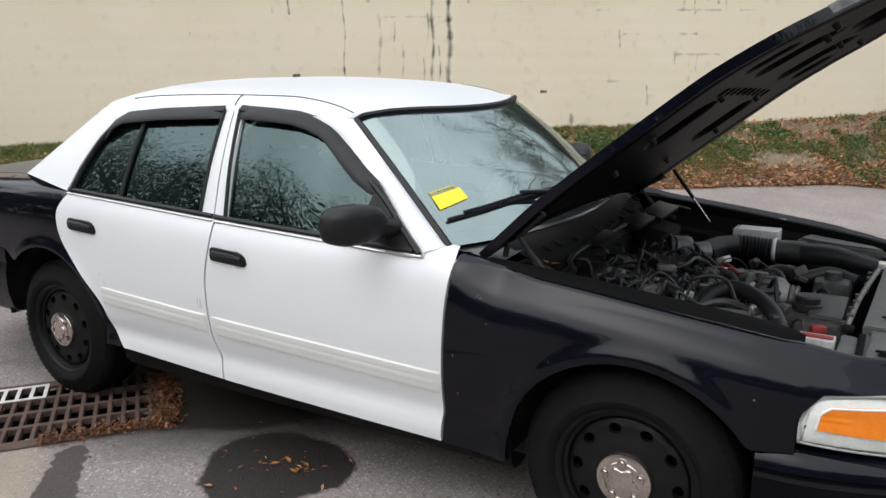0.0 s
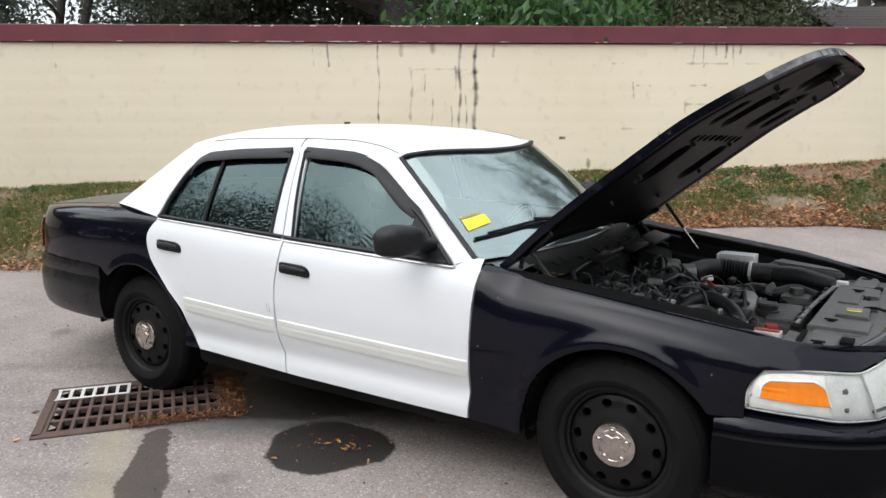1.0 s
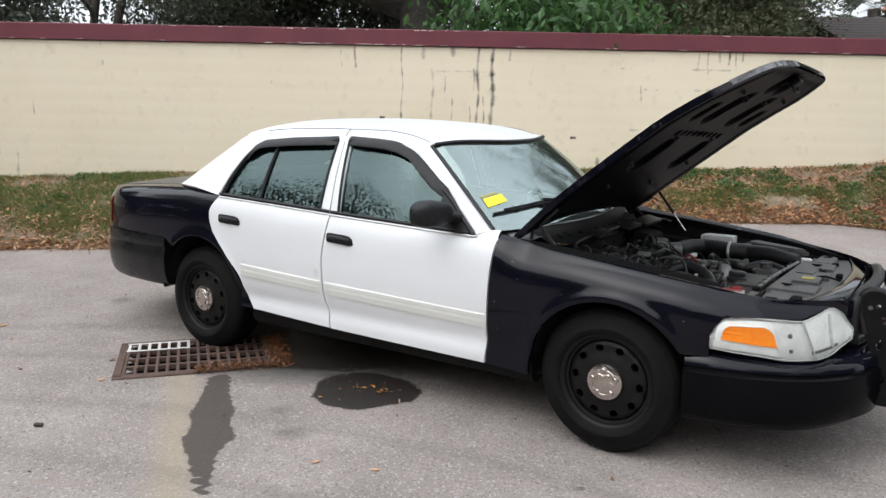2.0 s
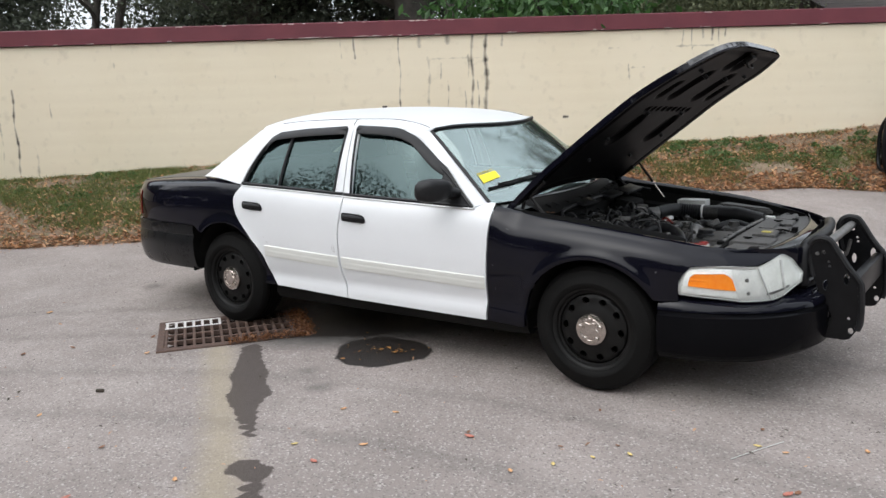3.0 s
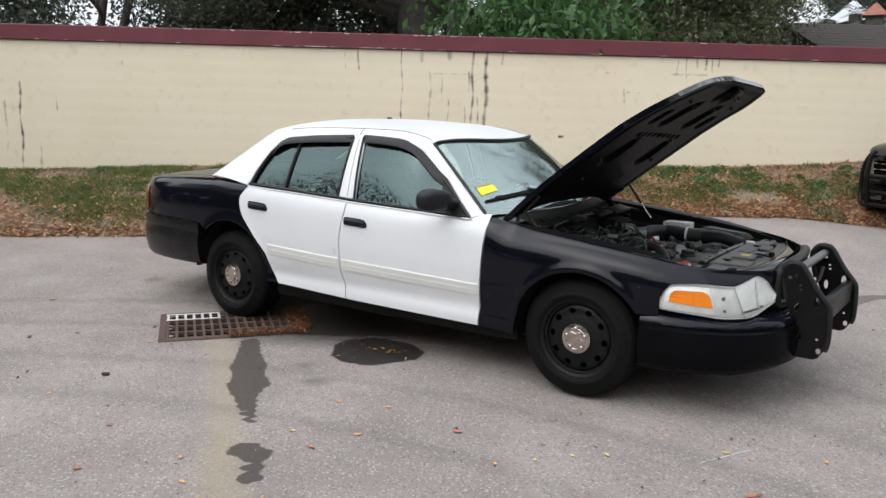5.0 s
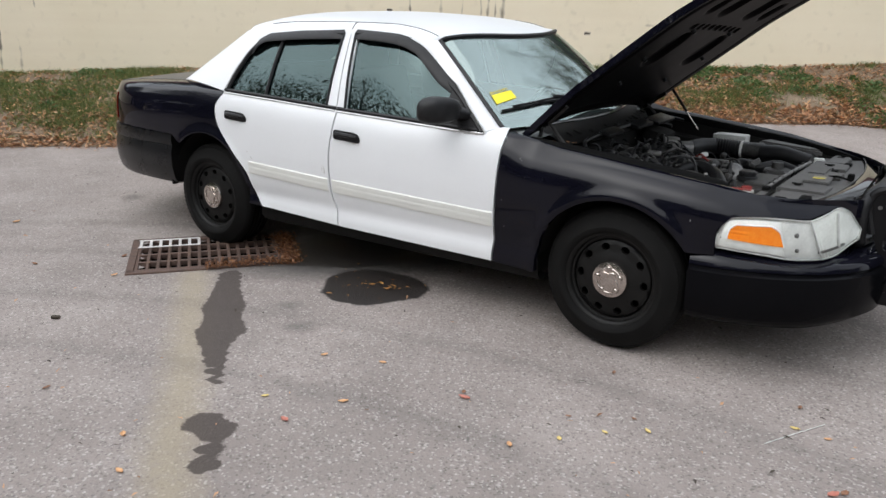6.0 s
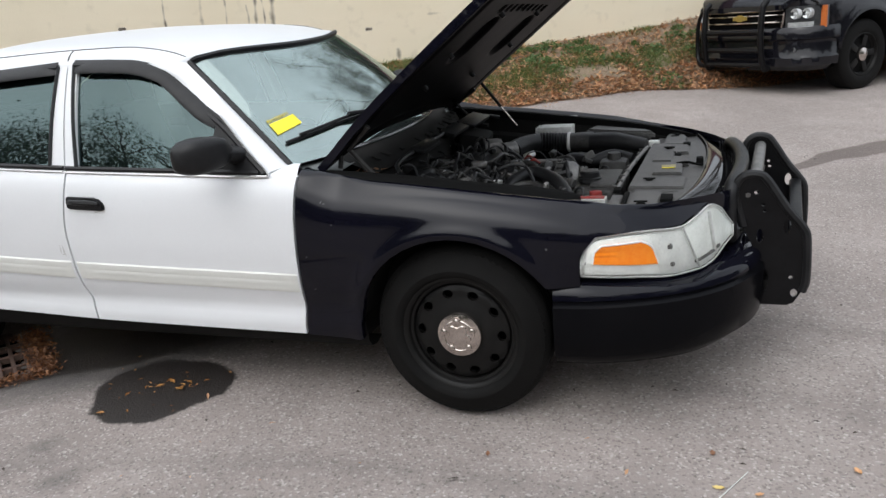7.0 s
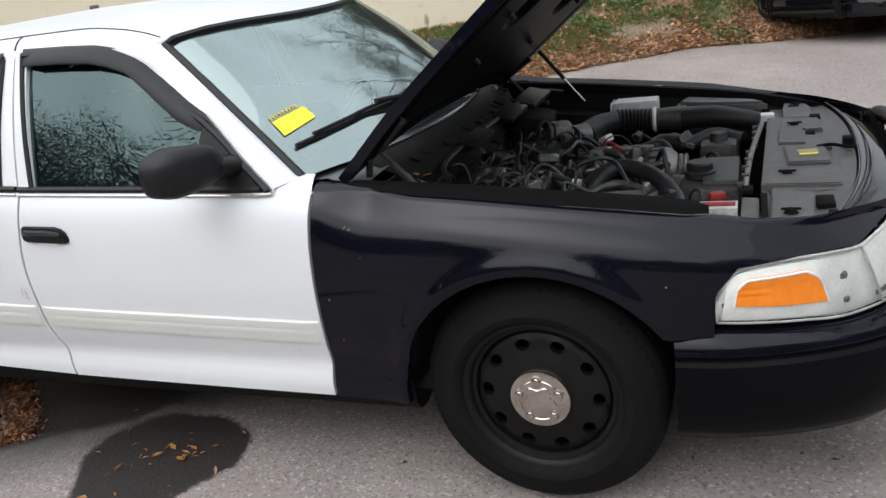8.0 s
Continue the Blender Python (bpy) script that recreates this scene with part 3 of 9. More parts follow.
def wall_mat():
    m = bpy.data.materials.new("cream_painted_block")
    m.use_nodes = True
    nt = m.node_tree
    N, L = nt.nodes.new, nt.links.new
    bs = nt.nodes["Principled BSDF"]
    at = N("ShaderNodeTexCoord")
    n1, n2, n3 = (N("ShaderNodeTexNoise") for _ in range(3))
    for t, sc, de in ((n1, 0.8, 6), (n2, 7, 6), (n3, 90, 3)):
        t.inputs["Scale"].default_value, t.inputs["Detail"].default_value = sc, de
        L(at.outputs["Object"], t.inputs["Vector"])
    c1 = N("ShaderNodeMix")
    c1.data_type = "RGBA"
    c1.inputs[6].default_value, c1.inputs[7].default_value = (0.71, 0.62, 0.455, 1), (0.81, 0.73, 0.575, 1)
    L(n1.outputs[0], c1.inputs[0])
    dk = N("ShaderNodeMapRange")
    dk.inputs["From Min"].default_value, dk.inputs["From Max"].default_value = 0.58, 0.75
    dk.inputs["To Max"].default_value = 0.25
    L(n2.outputs[0], dk.inputs["Value"])
    c2 = N("ShaderNodeMix")
    c2.data_type = "RGBA"
    c2.inputs[7].default_value = (0.46, 0.40, 0.30, 1)
    L(dk.outputs[0], c2.inputs[0])
    L(c1.outputs[2], c2.inputs[6])
    dr = N("ShaderNodeAttribute")
    dr.attribute_name = "drip"
    ad = N("ShaderNodeMath")
    ad.operation = "MULTIPLY_ADD"
    L(n2.outputs[0], ad.inputs[0])
    ad.inputs[1].default_value = 0.9
    L(dr.outputs["Fac"], ad.inputs[2])
    mk = N("ShaderNodeMapRange")
    mk.inputs["From Min"].default_value, mk.inputs["From Max"].default_value = 0.66, 1.25
    L(ad.outputs[0], mk.inputs["Value"])
    has = N("ShaderNodeMath")
    has.operation = "MULTIPLY"
    cl = N("ShaderNodeMapRange")
    cl.inputs["From Max"].default_value = 0.15
    L(dr.outputs["Fac"], cl.inputs["Value"])
    L(cl.outputs[0], has.inputs[0])
    L(mk.outputs[0], has.inputs[1])
    c3 = N("ShaderNodeMix")
    c3.data_type = "RGBA"
    c3.inputs[7].default_value = (0.045, 0.037, 0.03, 1)
    L(has.outputs[0], c3.inputs[0])
    L(c2.outputs[2], c3.inputs[6])
    L(c3.outputs[2], bs.inputs["Base Color"])
    bs.inputs["Roughness"].default_value = 0.75
    bp = N("ShaderNodeBump")
    bp.inputs["Strength"].default_value, bp.inputs["Distance"].default_value = 0.35, 0.006
    sm = N("ShaderNodeMath")
    L(n3.outputs[0], sm.inputs[0])
    L(n2.outputs[0], sm.inputs[1])
    L(sm.outputs[0], bp.inputs["Height"])
    L(bp.outputs[0], bs.inputs["Normal"])
    return m


def build_wall():
    """Painted block wall: the face has shallow joints between blocks of 0.4 by 0.2 m."""
    ss = [-60.0, -40, -20, -12] + list(np.arange(-9.0, 7.5, 0.0125)) + [7.5, 12, 20, 40, 60]
    zs = list(np.arange(0.3, WALL_TOP + 1e-6, 0.04))
    verts, drip = [], []
    for z in zs:
        for s in ss:
            dep = 0.0
            if abs((z - 0.62 + 0.1) % 0.2 - 0.1) < 0.015:
                dep = 0.0022
            x, y = xy(s, WALL_N + dep + 0.003 * noise.noise((s * 0.7, z * 0.7, 3)))
            verts.append((x, y, z))
            drip.append(drip_at(s, z) if -9 < s < 9 else 0)
    nx = len(ss)
    faces = [(j * nx + i, j * nx + i + 1, (j + 1) * nx + i + 1, (j + 1) * nx + i) for j in range(len(zs) - 1) for i in range(nx - 1)]
    k = len(verts)
    for s, n, z in ((-60, 0.2, 0.3), (60, 0.2, 0.3), (60, 0.2, WALL_TOP), (-60, 0.2, WALL_TOP)):
        verts.append((*xy(s, WALL_N + n), z))
        drip.append(0)
    last = (len(zs) - 1) * nx
    faces += [(k, k + 3, k + 2, k + 1), (last, last + nx - 1, k + 2, k + 3), (0, last, k + 3, k), (nx - 1, k + 1, k + 2, last + nx - 1)]
    me = bpy.data.meshes.new("wall_boundary")
    me.from_pydata(verts, [], faces)
    at = me.attributes.new("drip", "FLOAT", "POINT")
    at.data.foreach_set("value", drip)
    for p in me.polygons:
        p.use_smooth = True
    me.set_sharp_from_angle(angle=radians(40))
    me.materials.append(wall_mat())
    ob = tagged(new("wall_boundary", me), "cream painted block wall with dark drip stains", "wall", kind="structure")
    # metal coping in long lengths
    seams = [-60, -24, -14.2, -8.1, -5.05, -1.98, 1.06, 4.12, 7.2, 10.3, 20, 40, 60]
    for a, b in zip(seams, seams[1:]):
        bm = bmesh.new()
        m = pose(0, 0, 0, 0, 0, TURN_WALL)
        prof = [(-0.045, -0.018), (-0.045, 0.185), (-0.03, 0.196), (0.235, 0.206), (0.245, -0.005), (0.205, -0.005), (0.205, 0.002), (-0.005, 0.002), (-0.012, -0.018)]
        rows = [[m @ Vector((s, WALL_N + n, WALL_TOP + z)) for n, z in prof] for s in (a + 0.002, b - 0.002)]
        sheet(bm, rows, close=True)
        part("coping", bm, M_CAP, ob, sharp=25)
    # flaked paint along the coping's lower lip and dust along its top edge
    rnd = random.Random(14)
    bm = bmesh.new()
    for k in range(64):
        s = rnd.choice((rnd.uniform(-3.4, -1.0), rnd.uniform(-8, 7)))
        low = rnd.random() < 0.7
        x, y = xy(s, WALL_N - 0.0455)
        box(bm, (x, y, WALL_TOP + (-0.012 if low else 0.183) + rnd.uniform(-0.003, 0.003)), (rnd.uniform(0.015, 0.11), 0.003, rnd.uniform(0.004, 0.012)), 0.0, (0, rnd.uniform(-3, 3), TURN_WALL))
    tagged(part("flaked_paint", bm, mat("pale_primer", (0.45, 0.36, 0.34), (0.70, 0.64, 0.58), 40, 0.8), ob, "pale flaked patches on the coping"), kind="stuff")
    return ob


def bank_z(s, n):
    e = edge_n(s)
    t = max(0, min(1, (n - e) / (WALL_N - e)))
    lo = lane_z(*xy(s, e))
    prof = 0.55 * t + 0.45 * (1 - (1 - t) ** 1.8)
    return lerp(lo + 0.012, base_z(s), prof) + 0.025 * noise.noise((s * 1.6, n * 1.6, 5)) * min(1, t * 5) * min(1, (1 - t) * 6 + 0.2)


def bank_mat():
    m = mat("leaf_litter_soil", (0.12, 0.085, 0.055), (0.27, 0.205, 0.14), 7, 0.95, bump=0.9, fine=60, fine_mix=0.55)
    return m


def build_bank():
    ss = [-60.0, -40, -25, -15] + list(np.arange(-9.5, 9.5, 0.09)) + [9.5, 15, 25, 40, 60]
    rows = []
    for k in range(22):
        row = []
        for s in ss:
            e = edge_n(s)
            n = lerp(e - 0.03, WALL_N + 0.02, k / 21)
            row.append((*xy(s, n), bank_z(s, n) - (0.02 if k == 0 else 0)))
        rows.append(row)
    ob = part("grass_bank", sheet(bmesh.new(), rows), bank_mat())
    return tagged(ob, "sloping verge of soil and leaf litter below the wall", "verge", kind="structure")


build_wall()
build_bank()

# ---------------------------------------------------------------- black and white saloon
car = thing("police_saloon", "black and white four-door saloon with its hood raised", "car")

half_w = curve((-4.26, -4.2, -4.1, -3.9, -3.6, -3.2, -2.9, -1.8, -0.65, 0.0, 0.3, 0.48, 0.6, 0.7, 0.8, 0.9, 0.97),
               (0.62, 0.72, 0.80, 0.88, 0.925, 0.945, 0.953, 0.955, 0.945, 0.938, 0.925, 0.90, 0.862, 0.81, 0.735, 0.63, 0.51))
top_z = curve((-4.26, -4.0, -3.7, -3.3, -3.0, -2.65, -1.72, -0.65, -0.3, 0.1, 0.45, 0.7, 0.9, 0.98),
              (0.985, 1.015, 1.035, 1.05, 1.058, 1.055, 1.015, 0.968, 0.94, 0.895, 0.850, 0.802, 0.770, 0.759))
inset = curve((0.16, 0.22, 0.27, 0.30, 0.325, 0.37, 0.405, 0.425, 0.45, 0.50, 0.60, 0.72, 0.82, 0.90, 0.96, 1.0, 1.05),
              (0.12, 0.10, 0.075, 0.046, 0.032, 0.030, 0.039, 0.043, 0.038, 0.022, 0.007, 0.0, 0.001, 0.008, 0.024, 0.048, 0.085))
roll_in = curve((0.70, 0.76, 0.80, 0.84, 0.88, 0.92, 0.96, 1.0, 1.05), (0.0, 0.0, 0.001, 0.003, 0.007, 0.016, 0.029, 0.042, 0.043))
opening_y = curve((-0.62, 0.0, 0.43, 0.58, 0.70, 0.80, 0.9, 0.98), (0.775, 0.755, 0.732, 0.732, 0.712, 0.65, 0.545, 0.44))


def edge_y(x):
    """Where the fender's painted top ends and the black inner ledge begins."""
    return opening_y(x) + 0.052 * smooth((0.47 - x) / 0.07) * smooth((x + 0.66) / 0.25)


WHEELS_X = (0.0, -2.913)


def side_y(x, z):
    """Half width of the body at x and height z."""
    zt = top_z(x)
    zz = z + (1.0 - zt) * smooth((z - 0.55) / (zt - 0.55))
    y = half_w(x) - inset(zz)
    if x > -0.62:
        y -= roll_in(zz) * smooth((x + 0.62) / 0.2)
    for cx, cz, r0 in ((0.006, 0.330, 0.425), (-2.88, 0.39, 0.40)):
        r = math.hypot(x - cx, z - cz)
        if z > 0.3:
            y += 0.012 * math.exp(-((r - r0) / 0.028) ** 2)
    return y


def arch(cx, cz, r, a0, a1, n):
    return [(cx + r * math.cos(radians(lerp(a0, a1, i / n))), cz + r * math.sin(radians(lerp(a0, a1, i / n)))) for i in range(n + 1)]


def ruled(pairs, sg, nv=16, per=4, caps=(), left=None):
    """A body panel between a lower and an upper line in (x, z), laid on the body's side; caps carry it inwards over the top."""
    low, high = [], []
    for (b0, t0), (b1, t1) in zip(pairs, pairs[1:]):
        for k in range(per):
            t = k / per
            low.append((lerp(b0[0], b1[0], t), lerp(b0[1], b1[1], t)))
            high.append((lerp(t0[0], t1[0], t), lerp(t0[1], t1[1], t)))
    low.append(pairs[-1][0])
    high.append(pairs[-1][1])
    rows = []
    n = len(low) - 1
    for j in range(nv + 1):
        v = j / nv
        row = []
        for i, (b, t) in enumerate(zip(low, high)):
            x, z = lerp(b[0], t[0], v), lerp(b[1], t[1], v)
            if left:
                x += (left(z) - lerp(low[0][0], high[0][0], v)) * max(0, 1 - 3 * i / n) ** 2
            row.append((x, sg * side_y(x, z), z))
        rows.append(row)
    for f, rise in caps:
        row = []
        for x, z in high:
            row.append((x, sg * lerp(side_y(x, z), edge_y(x) if x > -1 else min(0.72, side_y(x, z) - 0.04), f), z + rise))
        rows.append(row)
    return rows


seam_f = curve((0.2, 0.31, 0.50, 0.74, 0.90, 1.0), (-0.655, -0.650, -0.637, -0.622, -0.608, -0.598))
seam_m = curve((0.2, 0.34, 0.56, 0.73, 0.99, 1.06), (-1.715, -1.72, -1.757, -1.76, -1.722, -1.728))
seam_r = curve((0.33, 0.36, 0.43, 0.55, 0.70, 0.85, 0.95, 1.06, 1.09), (-2.372, -2.385, -2.445, -2.485, -2.61, -2.742, -2.768, -2.70, -2.67))
GAP = 0.0049


def door_rows(xl, xr, zb, zt, sg, nu=26, nv=26):
    rows = []
    for j in range(nv + 1):
        row = []
        for i in range(nu + 1):
            u, v = i / nu, j / nv
            x = lerp(xl(0.6), xr(0.6), u)
            z = lerp(zb(x), zt(x), v)
            x = lerp(xl(z) + GAP, xr(z) - GAP, u)
            row.append((x, sg * side_y(x, z), z))
        rows.append(row)
    return rows


def fender(sg):
    low = [(-0.652, 0.314), (-0.53, 0.307), (-0.42, 0.301)] + arch(0.006, 0.330, 0.408, 183, 33, 18)
    low += [(0.40, 0.551), (0.468, 0.554), (0.472, 0.672), (0.525, 0.735), (0.68, 0.739), (0.80, 0.728), (0.89, 0.768), (0.965, 0.757)]
    tx = [-0.605 + GAP, -0.53, -0.45] + [lerp(-0.40, 0.33, i / 18) for i in range(19)] + [0.39, 0.44, 0.50, 0.57, 0.69, 0.80, 0.90, 0.966]
    pairs = [(b, (t, top_z(t) - 0.026 * smooth((t + 0.6) / 0.3) * smooth((0.9 - t) / 0.35))) for b, t in zip(low, tx)]
    caps = ((0.08, 0.011), (0.22, 0.020), (0.42, 0.022), (0.62, 0.015), (0.82, 0.004), (0.95, -0.008), (1.0, -0.020), (1.0, -0.055))
    bm = sheet(bmesh.new(), ruled(pairs, sg, 16, 3, caps, lambda z: seam_f(z) + GAP), flange=(0, -sg * 0.03, 0))
    return part("front_fender", bm, M_BLACK, car, "glossy black front fender")


def quarter(sg):
    door = [(seam_r(z) - GAP, z) for z in (0.365, 0.43, 0.50, 0.58, 0.66, 0.74, 0.82, 0.90, 0.97, 1.02, 1.054)]
    ar = arch(-2.88, 0.385, 0.398, -4, 130, 12)
    low = [(-2.40, 0.352)] + ar[:]
    low += [(-3.19, 0.70), (-3.24, 0.737), (-3.45, 0.742), (-3.7, 0.745), (-3.95, 0.748), (-4.1, 0.75), (-4.2, 0.752), (-4.245, 0.752)]
    high = resample(door, 11) + [(-2.78, top_z(-2.78)), (-2.92, top_z(-2.92)), (-3.1, top_z(-3.1))]
    high += [(x, top_z(x)) for x in (-3.26, -3.45, -3.7, -3.95, -4.1, -4.2, -4.245)]
    pairs = list(zip(low, high))
    caps = ((0.1, 0.008), (0.3, 0.02), (0.6, 0.03), (0.95, 0.034), (1.0, 0.02), (1.0, -0.02))
    bm = sheet(bmesh.new(), ruled(pairs, sg, 16, 3, caps), flange=(0, -sg * 0.03, 0))
    return part("rear_quarter", bm, M_BLACK, car, "glossy black rear quarter panel")


def moulding(parent, x0, x1, sg):
    mid = curve((-2.5, -1.78, -0.64), (0.606, 0.578, 0.545))
    prof = ((-0.042, -0.002), (-0.041, 0.006), (-0.026, 0.0085), (-0.019, 0.0072), (-0.013, 0.0085), (0.003, 0.0085), (0.008, 0.0072), (0.014, 0.0085), (0.034, 0.0065), (0.041, -0.002))
    rows = []
    for dz, out in prof:
        row = []
        for i in range(25):
            x = lerp(x0, x1, i / 24)
            k = min(1.0, min(i, 24 - i) / 0.7 + 0.25)
            z = mid(x) + dz
            row.append((x, sg * (side_y(x, z) + out * k), z))
        rows.append(row)
    part("side_moulding", sheet(bmesh.new(), rows), M_CREAM, parent, "cream ribbed side moulding", sharp=25)


def handle(parent, x, z, sg):
    y = sg * side_y(x, z)
    bm = bmesh.new()
    pad = [(-0.098, -0.020), (-0.098, 0.018), (-0.088, 0.027), (0.045, 0.027), (0.075, 0.022), (0.092, 0.008), (0.099, -0.010), (0.097, -0.022), (0.088, -0.027), (-0.085, -0.027)]
    m = Matrix(((1, 0, 0, x), (0, 0, sg, y - sg * 0.004), (0, 1, 0, z), (0, 0, 0, 1))) @ pose(0, 0, 0, 0, 0, -2.5)
    prism(bm, pad, 0.018, m, 0.005)
    tube(bm, [(x - 0.08, y + sg * 0.012, z + 0.012), (x - 0.04, y + sg * 0.022, z + 0.010), (x + 0.03, y + sg * 0.022, z + 0.008), (x + 0.078, y + sg * 0.012, z)], [0.011, 0.013, 0.013, 0.009], 8)
    part("door_handle", bm, M_PLASTIC, parent, "black plastic pull handle")
    bm = bmesh.new()
    box(bm, (x - 0.085, y + sg * 0.013, z + 0.004), (0.016, 0.008, 0.016), 0.003)
    part("lock", bm, M_STEEL, parent)


rail_z = curve((-3.3, -3.05, -2.84, -2.6, -2.25, -1.85, -1.5, -1.36, -1.26, -1.19), (1.09, 1.25, 1.385, 1.445, 1.474, 1.480, 1.476, 1.460, 1.437, 1.410))
rail_y = curve((-3.3, -2.8, -2.2, -1.6, -1.12), (0.66, 0.675, 0.69, 0.695, 0.685))
crown_z = curve((-2.9, -2.7, -2.4, -2.05, -1.6, -1.2, -0.95), (1.452, 1.516, 1.549, 1.553, 1.533, 1.478, 1.422))


def house_y(x, z):
    """Half width of the glasshouse side."""
    zb = top_z(x)
    zr = max(rail_z(x), zb + 0.03)
    t = (z - zb) / (zr - zb)
    return lerp(side_y(x, zb), rail_y(x), t) + 0.016 * math.sin(math.pi * max(0, min(1, t)))


def gtop_z(x):
    """Upper edge of the side windows."""
    return rail_z(x) - 0.045


def strip(name, a, b, sg, material, parent, label="", nu=20, nv=3, out=0.0, flange=0.02):
    """A band on the glasshouse side between two lines in (x, z)."""
    pa, pb = resample(a, nu + 1), resample(b, nu + 1)
    rows = []
    for j in range(nv + 1):
        row = []
        for p, q in zip(pa, pb):
            x, z = lerp(p[0], q[0], j / nv), lerp(p[1], q[1], j / nv)
            row.append((x, sg * (house_y(x, z) + out), z))
        rows.append(row)
    bm = sheet(bmesh.new(), rows, flange=(0, -sg * flange, 0) if flange else None)
    return part(name, bm, material, parent, label)


FW_BASE = [(-1.665, 1.015), (-1.2, 0.995), (-0.745, 0.978)]
FW_FRONT = [(-0.745, 0.980), (-0.822, 1.050), (-0.902, 1.126), (-0.975, 1.180), (-1.056, 1.228), (-1.158, 1.297), (-1.25, 1.368), (-1.338, 1.400), (-1.42, 1.418)]
FW_TOP = [(-1.42, 1.418), (-1.55, 1.428), (-1.735, 1.437)]
RW_REAR = [(-2.68, 1.062), (-2.646, 1.168), (-2.582, 1.298), (-2.513, 1.373), (-2.456, 1.398)]
RW_TOP = [(-2.456, 1.398), (-2.20, 1.42), (-1.824, 1.434)]


def pane(name, base, top, sg, parent, label, nu=16, nv=8):
    """A window pane between its lower and its upper line, set 12 mm into the frame."""
    pa, pb = resample(base, nu + 1), resample(top, nu + 1)
    rows = [[(lerp(p[0], q[0], j / nv), sg * (house_y(lerp(p[0], q[0], j / nv), lerp(p[1], q[1], j / nv)) - 0.014), lerp(p[1], q[1], j / nv)) for p, q in zip(pa, pb)] for j in range(nv + 1)]
    return part(name, sheet(bmesh.new(), rows), M_GLASS_S, parent, label, facing=(0, sg, 0))


def edge_line(name, pts, sg, r, material, parent, out=0.004, label=""):
    path = [(x, sg * (house_y(x, z) + out), z) for x, z in resample(pts, 24)]
    return part(name, tube(bmesh.new(), path, r, 6, 0), material, parent, label)


def belt_line(parent, pts, sg):
    """Black weather strip with a bright line under the windows."""
    for name, dz, r, m, o in (("weather_strip", 0.010, 0.011, M_PLASTIC, 0.002), ("bright_trim", -0.006, 0.005, M_TRIMLINE, 0.006)):
        path = [(x, sg * (house_y(x, z + dz) + o), z + dz) for x, z in resample(pts, 20)]
        part(name, tube(bmesh.new(), path, r, 6, 0), m, parent)


def visor(parent, pts, sg, label):
    """Smoked rain guard that stands off over the window's top edge."""
    prof = ((0.021, 0.003), (0.017, 0.010), (0.002, 0.020), (-0.026, 0.028), (-0.031, 0.025), (0.0, 0.016), (0.016, 0.002))
    path = resample(pts, 30)
    rows = []
    for d, out in prof:
        row = []
        for i, (x, z) in enumerate(path):
            a, b = path[max(0, i - 1)], path[min(29, i + 1)]
            tx, tz = b[0] - a[0], b[1] - a[1]
            ln = math.hypot(tx, tz)
            nx, nz = tz / ln, -tx / ln
            if nz < 0:
                nx, nz = -nx, -nz
            k = min(1, min(i, 29 - i) / 3 + 0.15)
            row.append((x + nx * d, sg * (house_y(x + nx * d, z + nz * d) + out * k), z + nz * d))
        rows.append(row)
    part("rain_visor", sheet(bmesh.new(), rows), M_PLASTIC, parent, label, sharp=60)


